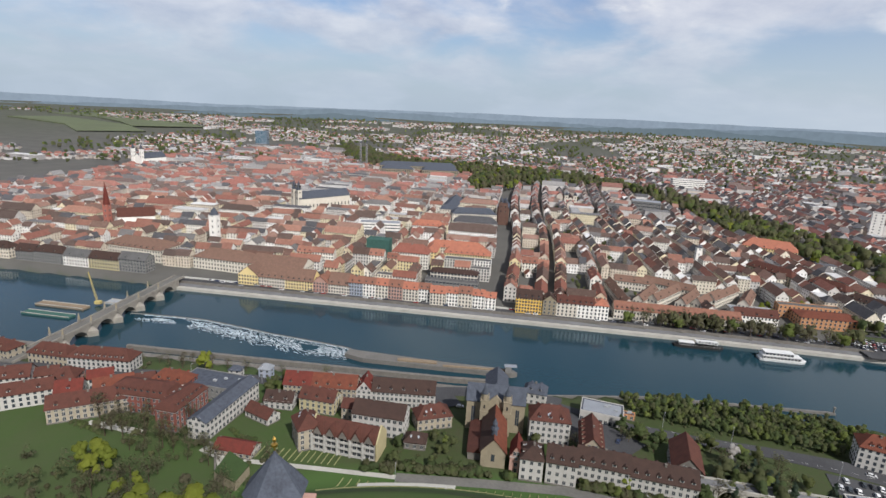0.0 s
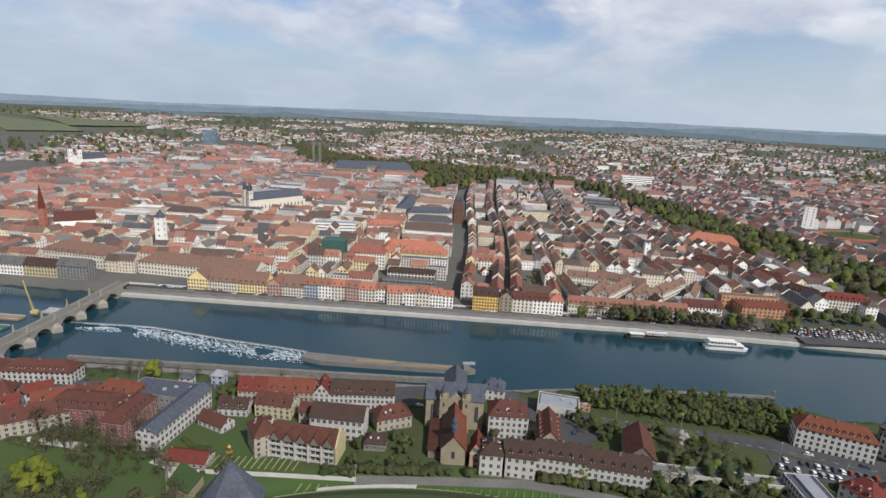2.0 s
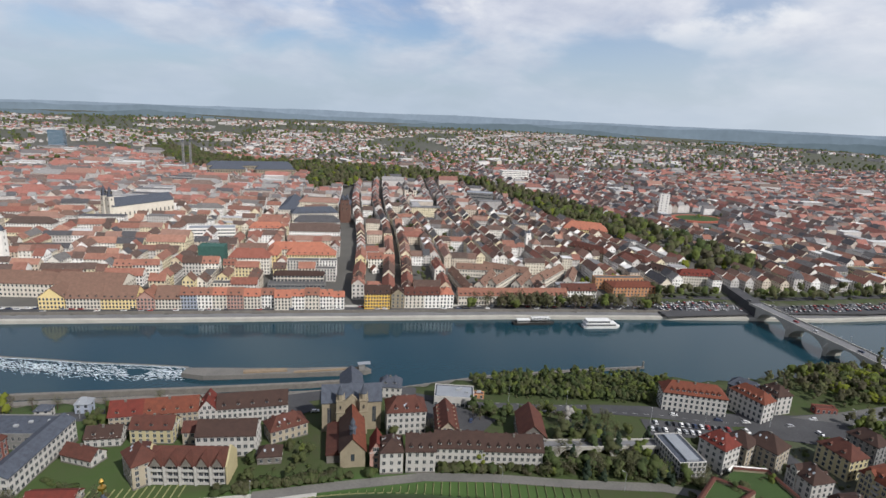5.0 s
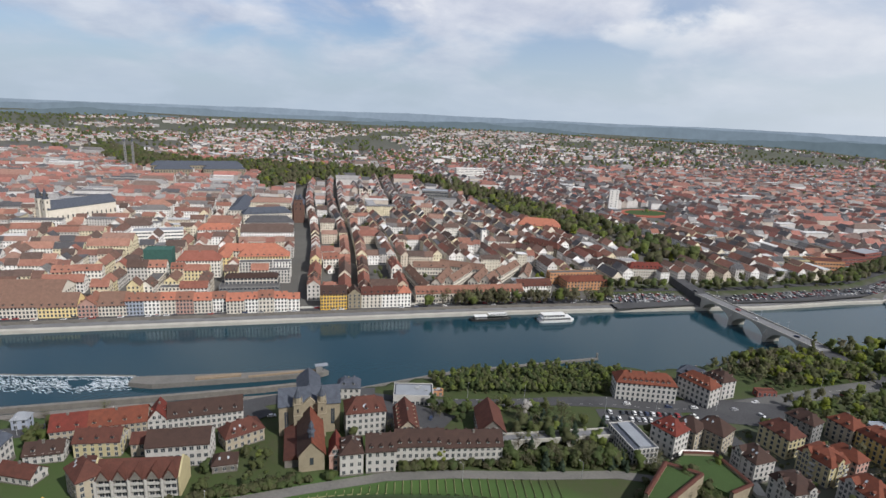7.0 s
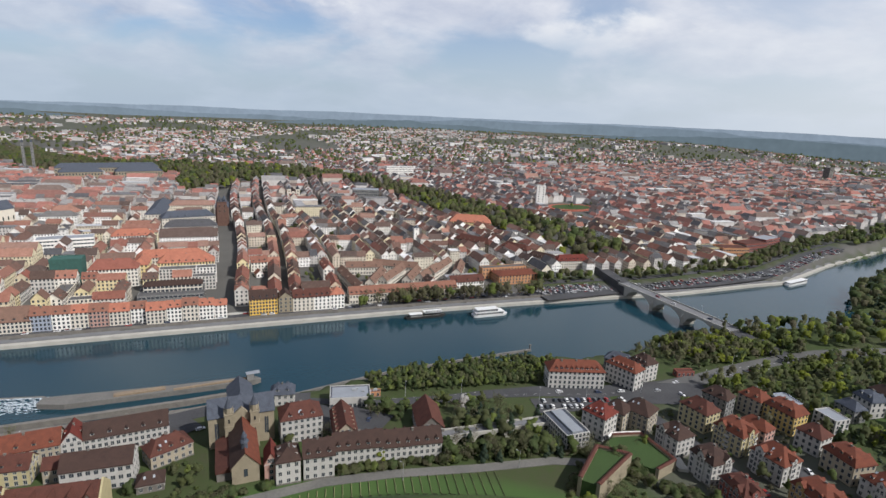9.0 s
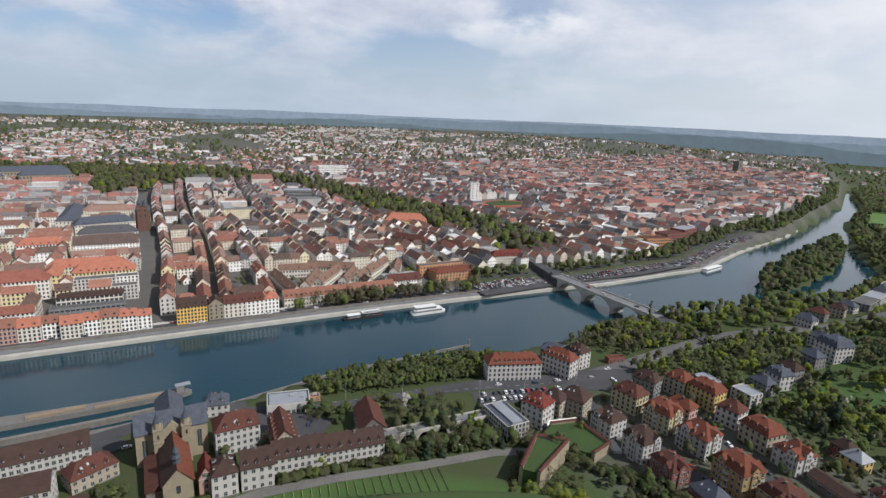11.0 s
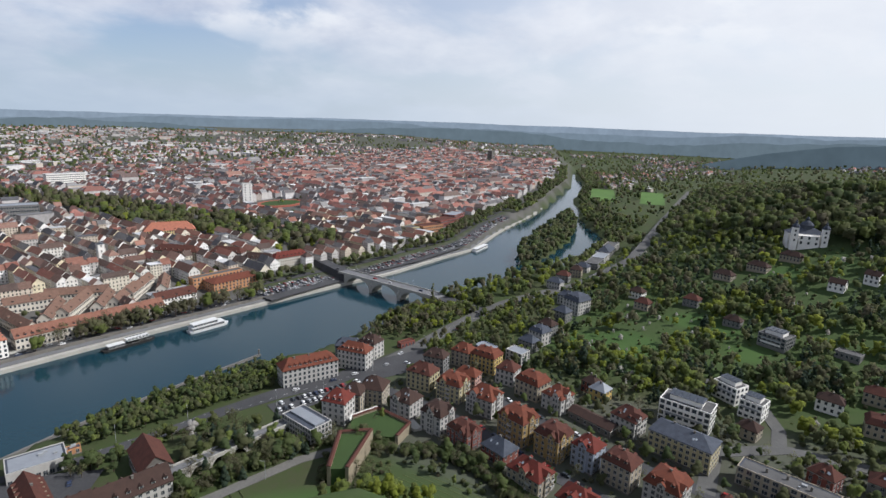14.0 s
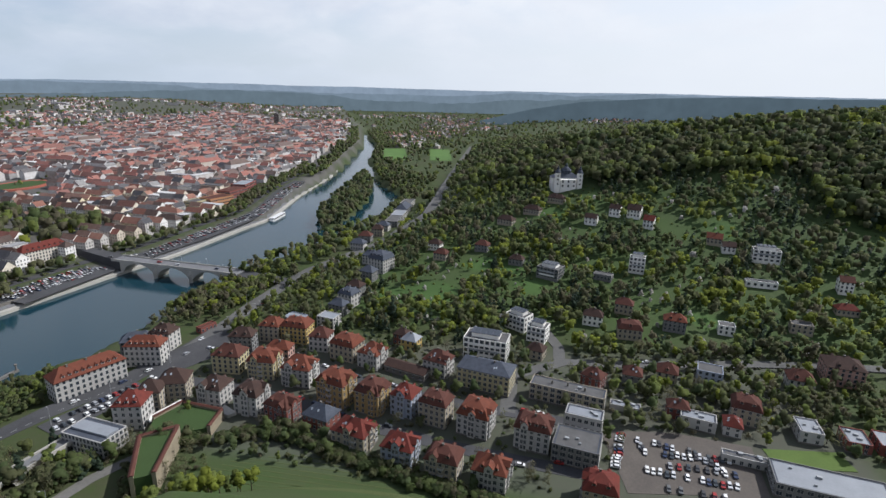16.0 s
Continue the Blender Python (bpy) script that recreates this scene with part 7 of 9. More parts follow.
# far roofs: paler and greyer than in town, haze put into the tiles
M_HAZED_ROOF = material("suburb_roofs", (0.2, 0.1, 0.08), scale=0.3, grain=1.2, bump=0.1, island=[
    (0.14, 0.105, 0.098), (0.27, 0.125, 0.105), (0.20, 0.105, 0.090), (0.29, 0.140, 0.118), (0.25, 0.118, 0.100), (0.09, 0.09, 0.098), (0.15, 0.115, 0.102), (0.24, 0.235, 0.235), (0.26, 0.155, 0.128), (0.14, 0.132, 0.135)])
tagged(put("town_roofs", flats_b.mesh("town_roofs", [M_TOWN_FLAT])), "flat gravel and pale metal roofs of the town", "roofs", kind="stuff")
tagged(put("suburb_roofs", slates_b.mesh("suburb_roofs", [M_HAZED_ROOF])), "brown and grey roofs of the far suburbs, paled for haze", "roofs", kind="stuff")
M_TOWN_ROOF = material("town_roofs", (0.3, 0.1, 0.06), scale=0.3, grain=1.2, bump=0.2, island=[
    (0.21, 0.104, 0.080), (0.13, 0.080, 0.066), (0.24, 0.125, 0.096), (0.085, 0.063, 0.056), (0.20, 0.092, 0.073), (0.15, 0.098, 0.080), (0.29, 0.160, 0.122), (0.11, 0.078, 0.068), (0.17, 0.090, 0.073), (0.22, 0.114, 0.088),
    (0.075, 0.075, 0.082), (0.10, 0.072, 0.063), (0.24, 0.15, 0.122), (0.14, 0.135, 0.135)])
tagged(put("town_roofs", roofs_b.mesh("town_roofs", [M_TOWN_ROOF])), "sea of red and brown tiled roofs of the town", "roofs", kind="stuff")
tagged(put("town_walls", walls_b.mesh("town_walls", [M_TOWN_WALL])), "pale plastered walls of the dense town", "houses", kind="stuff")
tagged(put("town_windows", panes_b.mesh("town_windows", [M_GLASS])), "dark windows of the dense town", "windows", kind="stuff")

# ---- trees, woods, vineyard, gardens ----
def lobe_core(fine):
    """Faces of a rough ball, open below: directions, four for each face."""
    cuts = (-1.0, 0.0, 1.0) if fine else (-1.0, 1.0)
    faces = []
    for a, c in zip(cuts, cuts[1:]):
        for d, e in zip(cuts, cuts[1:]):
            faces.append([(a, d, 1), (c, d, 1), (c, e, 1), (a, e, 1)])
            for turn in range(4):
                co, si = ((1, 0), (0, 1), (-1, 0), (0, -1))[turn]
                faces.append([(p * co - si, p * si + co, q) for p, q in ((c, d), (a, d), (a, e), (c, e))])
    return [[Vector(p).normalized() for p in f] for f in faces]


CORES = lobe_core(True), lobe_core(False), []


def leaf_cloud(rnd, lobes, per, size, normals, lean=0.34, core=0, deep=0.9):
    """Leaf clumps laid over a set of lobes (x, y, z, radius), each round a rough leafy core; returns quads, and fills in a normal for each corner."""
    out = []
    mid = sum(q[2] for q in lobes) / len(lobes)
    for k, (x, y, z, r) in enumerate(lobes):
        o = Vector((x, y, (z - mid) * 0.8))
        o = o / max(o.length, 0.5)
        for face in CORES[core]:
            out.append([Vector((x, y, z)) + d * (r * deep * (1 + 0.34 * noise.noise(d * 1.9 + Vector((k * 3.1, z, x))))) for d in face])
            normals.append([(d * 0.7 + o * 0.4 + Vector((0, 0, 0.45))).normalized() for d in face])
        for _ in range(per):
            d = Vector((rnd.gauss(0, 1), rnd.gauss(0, 1), rnd.gauss(0.25, 0.85))).normalized()
            c = Vector((x, y, z)) + d * r * rnd.uniform(0.90, 1.06)
            n = (d + lean * Vector((rnd.uniform(-1, 1), rnd.uniform(-1, 1), rnd.uniform(-0.4, 1)))).normalized()
            a = n.orthogonal().normalized()
            bb = n.cross(a)
            t = rnd.uniform(0, 6.3)
            a, bb = a * math.cos(t) + bb * math.sin(t), bb * math.cos(t) - a * math.sin(t)
            s = size * rnd.uniform(0.6, 1.35)
            out.append([c - a * s, c - bb * s * 0.6 - n * s * 0.2, c + a * s, c + bb * s * 0.6 + n * s * 0.15])
            normals.append([(d * 0.6 + o * 0.4 + n * 0.2 + Vector((0, 0, 0.5))).normalized()] * 4)
    return out


def crown_lobes(rnd, shape, h, w):
    lobes = []
    if shape == "round":
        for k in range(13):
            t = rnd.uniform(0, 6.3)
            zz = rnd.uniform(0.34, 0.98)
            rr = w * 0.72 * math.sqrt(max(0.05, 1 - ((zz - 0.58) / 0.46) ** 2)) * rnd.uniform(0.35, 1)
            lobes.append((rr * math.cos(t), rr * math.sin(t), h * zz, w * rnd.uniform(0.22, 0.38)))
        lobes.append((0, 0, h * 0.7, w * 0.5))
    elif shape == "conifer":
        for k in range(12):
            zz = 0.14 + 0.8 * k / 12
            rr = w * 0.5 * (1 - zz)
            t = k * 2.4
            lobes.append((rr * math.cos(t), rr * math.sin(t), h * zz, w * 0.5 * (1.05 - zz) + 0.2))
    elif shape == "column":
        for k in range(11):
            zz = 0.15 + 0.8 * k / 11
            t = k * 2.4
            lobes.append((w * 0.16 * math.cos(t), w * 0.16 * math.sin(t), h * zz, w * 0.3 * (1.1 - 0.5 * zz)))
    else:  # bush
        for k in range(7):
            t = rnd.uniform(0, 6.3)
            rr = w * rnd.uniform(0, 0.6)
            lobes.append((rr * math.cos(t), rr * math.sin(t), h * rnd.uniform(0.3, 0.7), w * rnd.uniform(0.25, 0.4)))
    return lobes


def trunk_builder(rnd, h, w, limbs, thick):
    b = Builder()
    def limb(p, q, r0, r1, n=6):
        p, q = Vector(p), Vector(q)
        d = (q - p).normalized()
        a = d.orthogonal().normalized()
        c = d.cross(a)
        pts = [tuple(p + (a * math.cos(t) + c * math.sin(t)) * r0) for t in (2 * math.pi * k / n for k in range(n))]
        pts += [tuple(q + (a * math.cos(t) + c * math.sin(t)) * r1) for t in (2 * math.pi * k / n for k in range(n))]
        b.solid(pts, [(k, (k + 1) % n, n + (k + 1) % n, n + k) for k in range(n)])
    limb((0, 0, -1.5), (0.1, 0, h * 0.45), thick, thick * 0.6)
    limb((0.1, 0, h * 0.45), (0, 0.2, h * 0.86), thick * 0.6, thick * 0.12)
    for k in range(limbs):
        t = k * 2.4 + rnd.uniform(-0.3, 0.3)
        z0 = h * rnd.uniform(0.28, 0.6)
        e = (w * 0.75 * math.cos(t) * rnd.uniform(0.6, 1), w * 0.75 * math.sin(t) * rnd.uniform(0.6, 1), z0 + h * rnd.uniform(0.12, 0.32))
        limb((0, 0, z0), e, thick * 0.34, thick * 0.08, 5)
        for j in range(2):
            s = (e[0] * 0.6, e[1] * 0.6, z0 + (e[2] - z0) * 0.6)
            limb(s, (s[0] + rnd.uniform(-1, 1) * w * 0.3, s[1] + rnd.uniform(-1, 1) * w * 0.3, s[2] + h * rnd.uniform(0.08, 0.2)), thick * 0.14, thick * 0.04, 4)
    return b


TREE_KINDS = {"fresh": ("round", 0, 31, 0.86, 11, 5.0), "bright": ("round", 1, 31, 0.78, 11, 5.0), "budding": ("round", 2, 24, 0.55, 12, 5.2), "dark": ("conifer", 3, 34, 0.65, 15, 4.8),
              "mid": ("round", 4, 31, 0.80, 12, 5.2), "blossom": ("round", 5, 30, 0.55, 8, 3.8), "poplar": ("column", 4, 30, 0.6, 17, 4.0), "bush": ("bush", 4, 30, 0.55, 3.4, 2.9), "bright_bush": ("bush", 0, 30, 0.55, 3.2, 2.9),
              "brown_bush": ("bush", 2, 30, 0.5, 3.4, 2.9)}
TREE_LABEL = {"fresh": "deciduous tree with fresh green spring leaves", "bright": "deciduous tree in bright yellow-green leaf", "budding": "bare brownish tree just coming into bud",
              "dark": "tall dark green conifer with dense needles", "mid": "leafy broad tree in mid green", "blossom": "small tree in white blossom", "poplar": "slim upright poplar by the river", "bush": "dense rounded mid green bush",
              "bright_bush": "rounded light green spring bush", "brown_bush": "brownish bush just coming into bud"}
protos = {}


def tree(kind, x, y, size=1.0, turn=None, z=None):
    shape, leaf, per, ls, h, w = TREE_KINDS[kind]
    variant = int(abs(x * 3.1 + y * 1.7)) % 3
    key = (kind, variant)
    if key not in protos:
        rnd = random.Random(hash_name(kind) + variant)
        hh, ww = h * (0.9 + 0.12 * variant), w * (1.08 - 0.08 * variant)
        tb = trunk_builder(rnd, hh, ww, 9 if kind == "budding" else 6, 0.28 if "bush" not in kind else 0.1)
        b = Builder()
        soft = []
        sparse = kind == "budding"
        for q in leaf_cloud(rnd, crown_lobes(rnd, shape, hh, ww)[-11:], int(per * (0.9 if sparse else 0.62)), ls * (0.66 if sparse else 0.86), soft, 0.6 if sparse else 0.36, 2 if sparse else 0, 0.88):
            b.face([tuple(p) for p in q])
        crown = b.mesh("crown", [M_LEAF[leaf]])
        crown.normals_split_custom_set_from_vertices([tuple(n) for four in soft for n in four])
        protos[key] = (tb.mesh("trunk", [M_BARK]), crown)
    tr, cr = protos[key]
    name = "bush" if "bush" in kind else "tree"
    rr = random.Random(int(x * 31 + y * 17))
    m = pose(x, y, gz(x, y) if z is None else z, 0, 0, rr.uniform(0, 360)) @ Matrix.Diagonal((size * rr.uniform(0.9, 1.1), size * rr.uniform(0.9, 1.1), size * rr.uniform(0.9, 1.12), 1))
    ob = thing(name, m, TREE_LABEL[kind], name)
    if name == "tree":
        put("trunk", tr, ob)
    put("crown", cr, ob)
    return ob


def hash_name(s):
    return sum(ord(c) * (k + 3) for k, c in enumerate(s))


ROADS = (((70, 272), (98, 254), (138, 240), (165, 234), (196, 224), (226, 210), (275, 198), (340, 196), (385, 193), (425, 187), (470, 172), (540, 143), (609, 118), (703, 120), (850, 136), (1017, 151), (1292, 166), (1574, 180)),
         VINE_ROAD[3:], ((236, 200), (234, 160), (232, 132), (226, 106), (216, 80), (213, 56), (208, 30), (204, 0), (200, -40)),
         ((268, 190), (271, 150), (266, 122), (258, 100), (252, 78), (247, 55), (243, 30), (240, 0), (236, -40)),
         ((240, 4), (277, 4), (300, -26), (304, -60), (312, -100), (320, -140), (326, -185), (330, -240)), ((296, -24), (318, -24), (338, -16), (350, -2), (356, 12)),
         ((-330, 300), (-255, 282), (-180, 281), (-91, 283), (-20, 279), (40, 285), (72, 276)))


def road_gap(x, y):
    best = 1e9
    for path in ROADS:
        for (ax, ay), (bx, by) in zip(path, path[1:]):
            dx, dy = bx - ax, by - ay
            t = min(1, max(0, ((x - ax) * dx + (y - ay) * dy) / (dx * dx + dy * dy)))
            best = min(best, math.hypot(x - ax - t * dx, y - ay - t * dy))
    return best


planted = []


def plant(area, n, kinds, seed, size=(0.7, 1.1), apart=4.0, gap=6.5, own=True):
    """Trees strewn over an area given as corner points; those wanted as things of their own, else for the joined woods."""
    rnd = random.Random(seed)
    xs, ys = [p[0] for p in area], [p[1] for p in area]
    done = tries = 0
    while done < n and tries < n * 12:
        tries += 1
        x, y = rnd.uniform(min(xs), max(xs)), rnd.uniform(min(ys), max(ys))
        inside = False
        for (ax, ay), (bx, by) in zip(area, area[1:] + area[:1]):
            if (ay > y) != (by > y) and x < (bx - ax) * (y - ay) / (by - ay) + ax:
                inside = not inside
        if not inside or road_gap(x, y) < gap or not free(x, y) or any(abs(x - a) < apart and abs(y - c) < apart for a, c in planted[-400:]):
            continue
        planted.append((x, y))
        done += 1
        kind, s = rnd.choice(kinds), rnd.uniform(*size)
        if own:
            tree(kind, x, y, s)
        else:
            woods.append((kind, x, y, s))


woods = []
taken.extend([(171, 146, 9), (203, 138, 14), (236, -132, 14)])
taken.append((600, -36, 20))


def hedge(line, wide, n, kinds, seed, size):
    """A thick belt of bushes along a line, for the joined woods."""
    rnd = random.Random(seed)
    lengths = [math.dist(p, q) for p, q in zip(line, line[1:])]
    for _ in range(n):
        k = rnd.choices(range(len(lengths)), lengths)[0]
        t = rnd.random()
        x = line[k][0] + (line[k + 1][0] - line[k][0]) * t + rnd.gauss(0, wide / 2)
        y = line[k][1] + (line[k + 1][1] - line[k][1]) * t + rnd.gauss(0, wide / 2)
        if road_gap(x, y) > 3.6 and free(x, y, 1.2):
            woods.append((rnd.choice(kinds), x, y, rnd.uniform(*size)))


# the grove between the river and the main street
GROVE = [(108, 284), (130, 285), (188, 280), (212, 270), (232, 260), (236, 240), (205, 232), (160, 246), (112, 262)]
plant(GROVE, 50, ["mid", "fresh", "mid", "fresh"], 1, (0.36, 0.56), 3.2, 5.0)
plant(GROVE, 520, ["mid", "mid", "fresh", "bush", "bush"], 51, (0.34, 0.54), 1.4, 5.0, own=False)
plant([(96, 256), (110, 262), (106, 228), (94, 236)], 7, ["budding", "bush", "mid"], 2, (0.5, 0.9), 3)
# strips along the viaduct and the convent
plant([(100, 246), (165, 224), (168, 203), (108, 222)], 18, ["fresh", "budding", "mid", "bush"], 3, (0.5, 0.85), 3)
plant([(112, 208), (168, 190), (172, 172), (118, 186)], 22, ["mid", "budding", "bush", "bush", "fresh"], 4, (0.45, 0.85), 3, 4.5)
plant([(-30, 206), (40, 203), (110, 193), (118, 186), (60, 200), (-20, 203)], 34, ["bush", "bright_bush", "brown_bush", "bush"], 5, (0.8, 1.3), 2, 3.4)
plant([(-16, 240), (10, 240), (12, 208), (-20, 208)], 9, ["fresh", "mid", "bush", "bush"], 6, (0.4, 0.6), 3, 4)
plant([(-16, 240), (10, 240), (12, 208), (-20, 208)], 16, ["bush", "mid", "bush"], 61, (0.4, 0.65), 1.8, 4, own=False)
hedge([(-30, 204), (10, 204), (50, 202), (90, 196), (118, 188)], 3.0, 380, ["bush", "bush", "brown_bush", "bush", "brown_bush"], 53, (0.7, 1.35))
plant([(-14, 208), (60, 206), (114, 193), (112, 188), (60, 201), (-14, 203)], 26, ["budding", "mid", "budding"], 79, (0.35, 0.55), 3.0, 3.0, own=False)
hedge([(112, 190), (140, 183), (168, 172), (178, 160)], 5.0, 150, ["bush", "mid", "brown_bush", "bush", "budding"], 54, (0.5, 0.9))
hedge([(104, 214), (130, 206), (160, 196), (172, 190)], 4.0, 40, ["bush", "bush", "brown_bush", "fresh"], 55, (0.5, 0.85))
hedge([(100, 244), (130, 236), (165, 222)], 3.0, 36, ["bush", "bush", "fresh", "brown_bush"], 56, (0.5, 0.85))
hedge([(378, 222), (384, 240), (388, 205), (384, 185)], 8.0, 70, ["fresh", "mid", "budding", "bush"], 57, (0.4, 0.65))
hedge([(412, 240), (418, 215), (410, 190)], 7.0, 60, ["fresh", "mid", "budding", "bright"], 58, (0.4, 0.65))
hedge([(325, 252), (350, 250), (385, 247)], 4.0, 50, ["mid", "fresh", "bush", "budding"], 59, (0.5, 0.9))
plant([(40, 204), (112, 192), (116, 184), (40, 197)], 26, ["mid", "budding", "bush", "fresh"], 64, (0.4, 0.65), 2.5, 3.2, own=False)
tree("blossom", 140, 221, 1.1)
tree("bright", 112, 200, 0.7)
tree("budding", 68, 229, 0.8)
tree("bright", 84, 199, 0.6)
tree("fresh", 50, 229, 0.6)
tree("dark", 152, 194, 0.85)
tree("dark", 333, 88, 1.15)
tree("dark", 431, 26, 1.0)
tree("dark", 171, 197, 0.75)
plant([(118, 196), (150, 190), (160, 206), (128, 218)], 26, ["dark", "mid", "mid", "budding"], 72, (0.6, 0.9), 2.4, 3.6, own=False)
plant([(120, 178), (165, 168), (172, 176), (130, 188)], 30, ["mid", "dark", "bush", "budding"], 73, (0.4, 0.7), 2.0, 3.4, own=False)
# below the castle, downstream
plant([(-140, 215), (-60, 212), (-70, 200), (-140, 202)], 26, ["budding", "bush", "brown_bush", "budding"], 7, (0.5, 0.8), 3, 2.5)
plant([(-125, 196), (-70, 190), (-62, 150), (-110, 140), (-130, 165)], 26, ["budding", "budding", "budding", "brown_bush"], 8, (0.7, 1.1), 4)
plant([(-180, 276), (-90, 276), (-60, 290), (-120, 300), (-180, 302)], 18, ["budding", "budding", "brown_bush"], 9, (0.5, 0.8), 4)
plant([(-95, 276), (-84, 240), (-76, 276)], 6, ["fresh", "mid"], 10, (0.6, 0.9), 4)
plant([(-132, 192), (-70, 196), (-48, 150), (-96, 108), (-142, 140)], 24, ["budding", "budding", "brown_bush"], 67, (0.7, 1.05), 3)
plant([(-172, 236), (-112, 230), (-104, 212), (-122, 206), (-158, 220)], 30, ["budding", "budding", "budding", "brown_bush"], 68, (0.75, 1.15), 3.5, 2.5)
hedge([(-184, 233), (-169, 226), (-153, 219)], 1.2, 60, ["bush", "bush", "bush"], 76, (0.4, 0.6))
hedge([(-97, 228), (-90, 222), (-83, 220)], 1.0, 30, ["bush"], 77, (0.4, 0.55))
plant([(-172, 192), (-140, 192), (-138, 178), (-160, 176)], 16, ["brown_bush", "budding", "brown_bush"], 78, (0.6, 0.9), 2.5, own=False)
hedge([(-230, 254), (-196, 250), (-165, 234), (-150, 226)], 2.0, 70, ["bush", "bush", "brown_bush"], 69, (0.5, 0.9))
plant([(-178, 200), (-128, 196), (-120, 176), (-170, 170)], 10, ["budding", "brown_bush", "budding"], 70, (0.6, 1.0), 3, own=False)
tree("bright", -136, 288, 1.1)
for x, y, s in ((-140, 197, 1.15), (-146, 194, 0.95), (-135, 194, 0.95), (-139, 189, 1.0), (-122, 178, 0.85), (-116, 182, 0.7), (-32, 62, 0.62), (-29, 61, 0.52), (-35, 61.5, 0.56), (-39, 61, 0.5)):
    tree("bright", x, y, s)
for x, y, s in ((-92, 100, 1.0), (-84, 94, 0.9), (-100, 110, 0.9), (-76, 104, 0.8), (-112, 106, 1.0)):
    tree("budding", x, y, s)
# villas: gardens and street trees
plant([(188, 190), (300, 170), (300, 0), (260, -60), (190, -45), (180, 60)], 46, ["bush", "budding", "bright_bush", "fresh", "bush"], 11, (0.35, 0.65), 3, 5)
plant([(236, -60), (300, -50), (318, -180), (240, -180)], 46, ["fresh", "bush", "budding", "bright", "bush", "mid"], 12, (0.4, 0.75), 3, 6)
plant([(186, 190), (300, 170), (312, 0), (300, -40), (190, -45), (180, 60)], 420, ["bush", "bush", "brown_bush", "bush", "mid", "budding"], 62, (0.35, 0.75), 1.6, 4.6, own=False)
plant([(240, -30), (318, -30), (345, -195), (232, -195), (236, -110)], 560, ["bush", "bush", "mid", "fresh", "brown_bush", "budding"], 63, (0.4, 0.85), 1.5, 4.4, own=False)
plant([(300, 170), (345, 150), (350, 20), (312, 0)], 120, ["bush", "mid", "budding", "fresh", "dark"], 65, (0.45, 0.85), 1.8, 4.6, own=False)
plant([(290, 192), (372, 180), (410, 176), (410, 150), (330, 150), (296, 168)], 110, ["mid", "fresh", "budding", "bush", "bright"], 66, (0.5, 0.9), 2.0, 5.5, own=False)
for x, y, s in ((392, -110, 0.9), (384, -101, 0.8), (438, -163, 1.0), (424, -166, 0.85), (402, -199, 1.15), (413, -210, 1.1), (404, -191, 1.0), (428, -218, 0.9), (371, -178, 0.9), (369, -190, 1.0), (401, -123, 0.8),
                (399, -227, 0.9), (346, -176, 0.7), (359, -155, 0.75)):
    tree("bright", x, y, s)
# slope of the castle hill on the upstream side
HEDGE = ["bush", "brown_bush", "bush", "bush", "bush"]
hedge([(186, 150), (192, 134), (200, 112), (197, 92), (189, 66), (183, 45), (177, 22), (173, 0), (168, -30)], 3.4, 560, HEDGE, 13, (0.75, 1.4))
hedge([(206, 112), (201, 92), (195, 70), (188, 48), (183, 25), (178, 0)], 2.5, 90, ["budding", "mid", "bush"], 52, (0.35, 0.6))
plant([(120, 120), (150, 112), (148, 84), (118, 90)], 22, ["bright", "fresh", "fresh", "bright_bush"], 14, (0.55, 0.9), 3)
plant([(164, 128), (182, 140), (190, 160), (170, 166)], 12, ["budding", "bush", "mid"], 15, (0.5, 0.8), 3)
plant([(150, 133), (184, 144), (190, 134), (162, 122)], 20, ["budding", "mid", "bush", "brown_bush"], 80, (0.4, 0.75), 2.2, 3.0, own=False)
hedge([(150, 147), (162, 154), (174, 161)], 3.0, 40, ["brown_bush", "bush", "brown_bush"], 81, (0.6, 1.0))
# park by the road bridge
plant([(322, 252), (390, 246), (392, 202), (350, 200), (325, 215)], 150, ["fresh", "budding", "bright", "mid", "budding"], 16, (0.55, 0.9), 2.4, own=False)
plant([(293, 250), (330, 254), (350, 203), (312, 205)], 34, ["budding", "budding", "mid", "brown_bush"], 74, (0.5, 0.8), 2.6, own=False)
plant([(380, 182), (430, 178), (470, 162), (540, 134), (536, 112), (430, 150), (380, 168)], 120, ["mid", "fresh", "budding", "bright", "bush"], 75, (0.5, 0.85), 2.4, 9, own=False)
plant([(405, 244), (440, 244), (520, 226), (580, 204), (560, 176), (430, 182), (408, 200)], 110, ["fresh", "mid", "bright", "budding", "mid"], 17, (0.7, 1.1), 3.2, own=False)
tree("poplar", 384, 238, 1.15)
plant([(320, 148), (420, 152), (420, 112), (330, 108), (308, 90)], 20, ["fresh", "mid", "bright", "budding"], 18, (0.6, 0.95), 4, own=False)
# promenade trees on the town bank
rng = random.Random(71)
for k in range(26):
    x = 150 + k * 6.6
    y = line_at(FAR_BANK, x)
    tree("budding" if k % 6 else "fresh", x, y + 10.5 + 7 * (k % 2), 1.15)
for k in range(48):
    x = 175 + 150 * rng.random()
    woods.append(("budding", x, line_at(FAR_BANK, x) + rng.uniform(11, 19), rng.uniform(0.85, 1.2)))
for k in range(9):
    x, y = uv(222 + k * 7, 484 + 5 * (k % 2))
    tree("bright", x, y, 0.8)

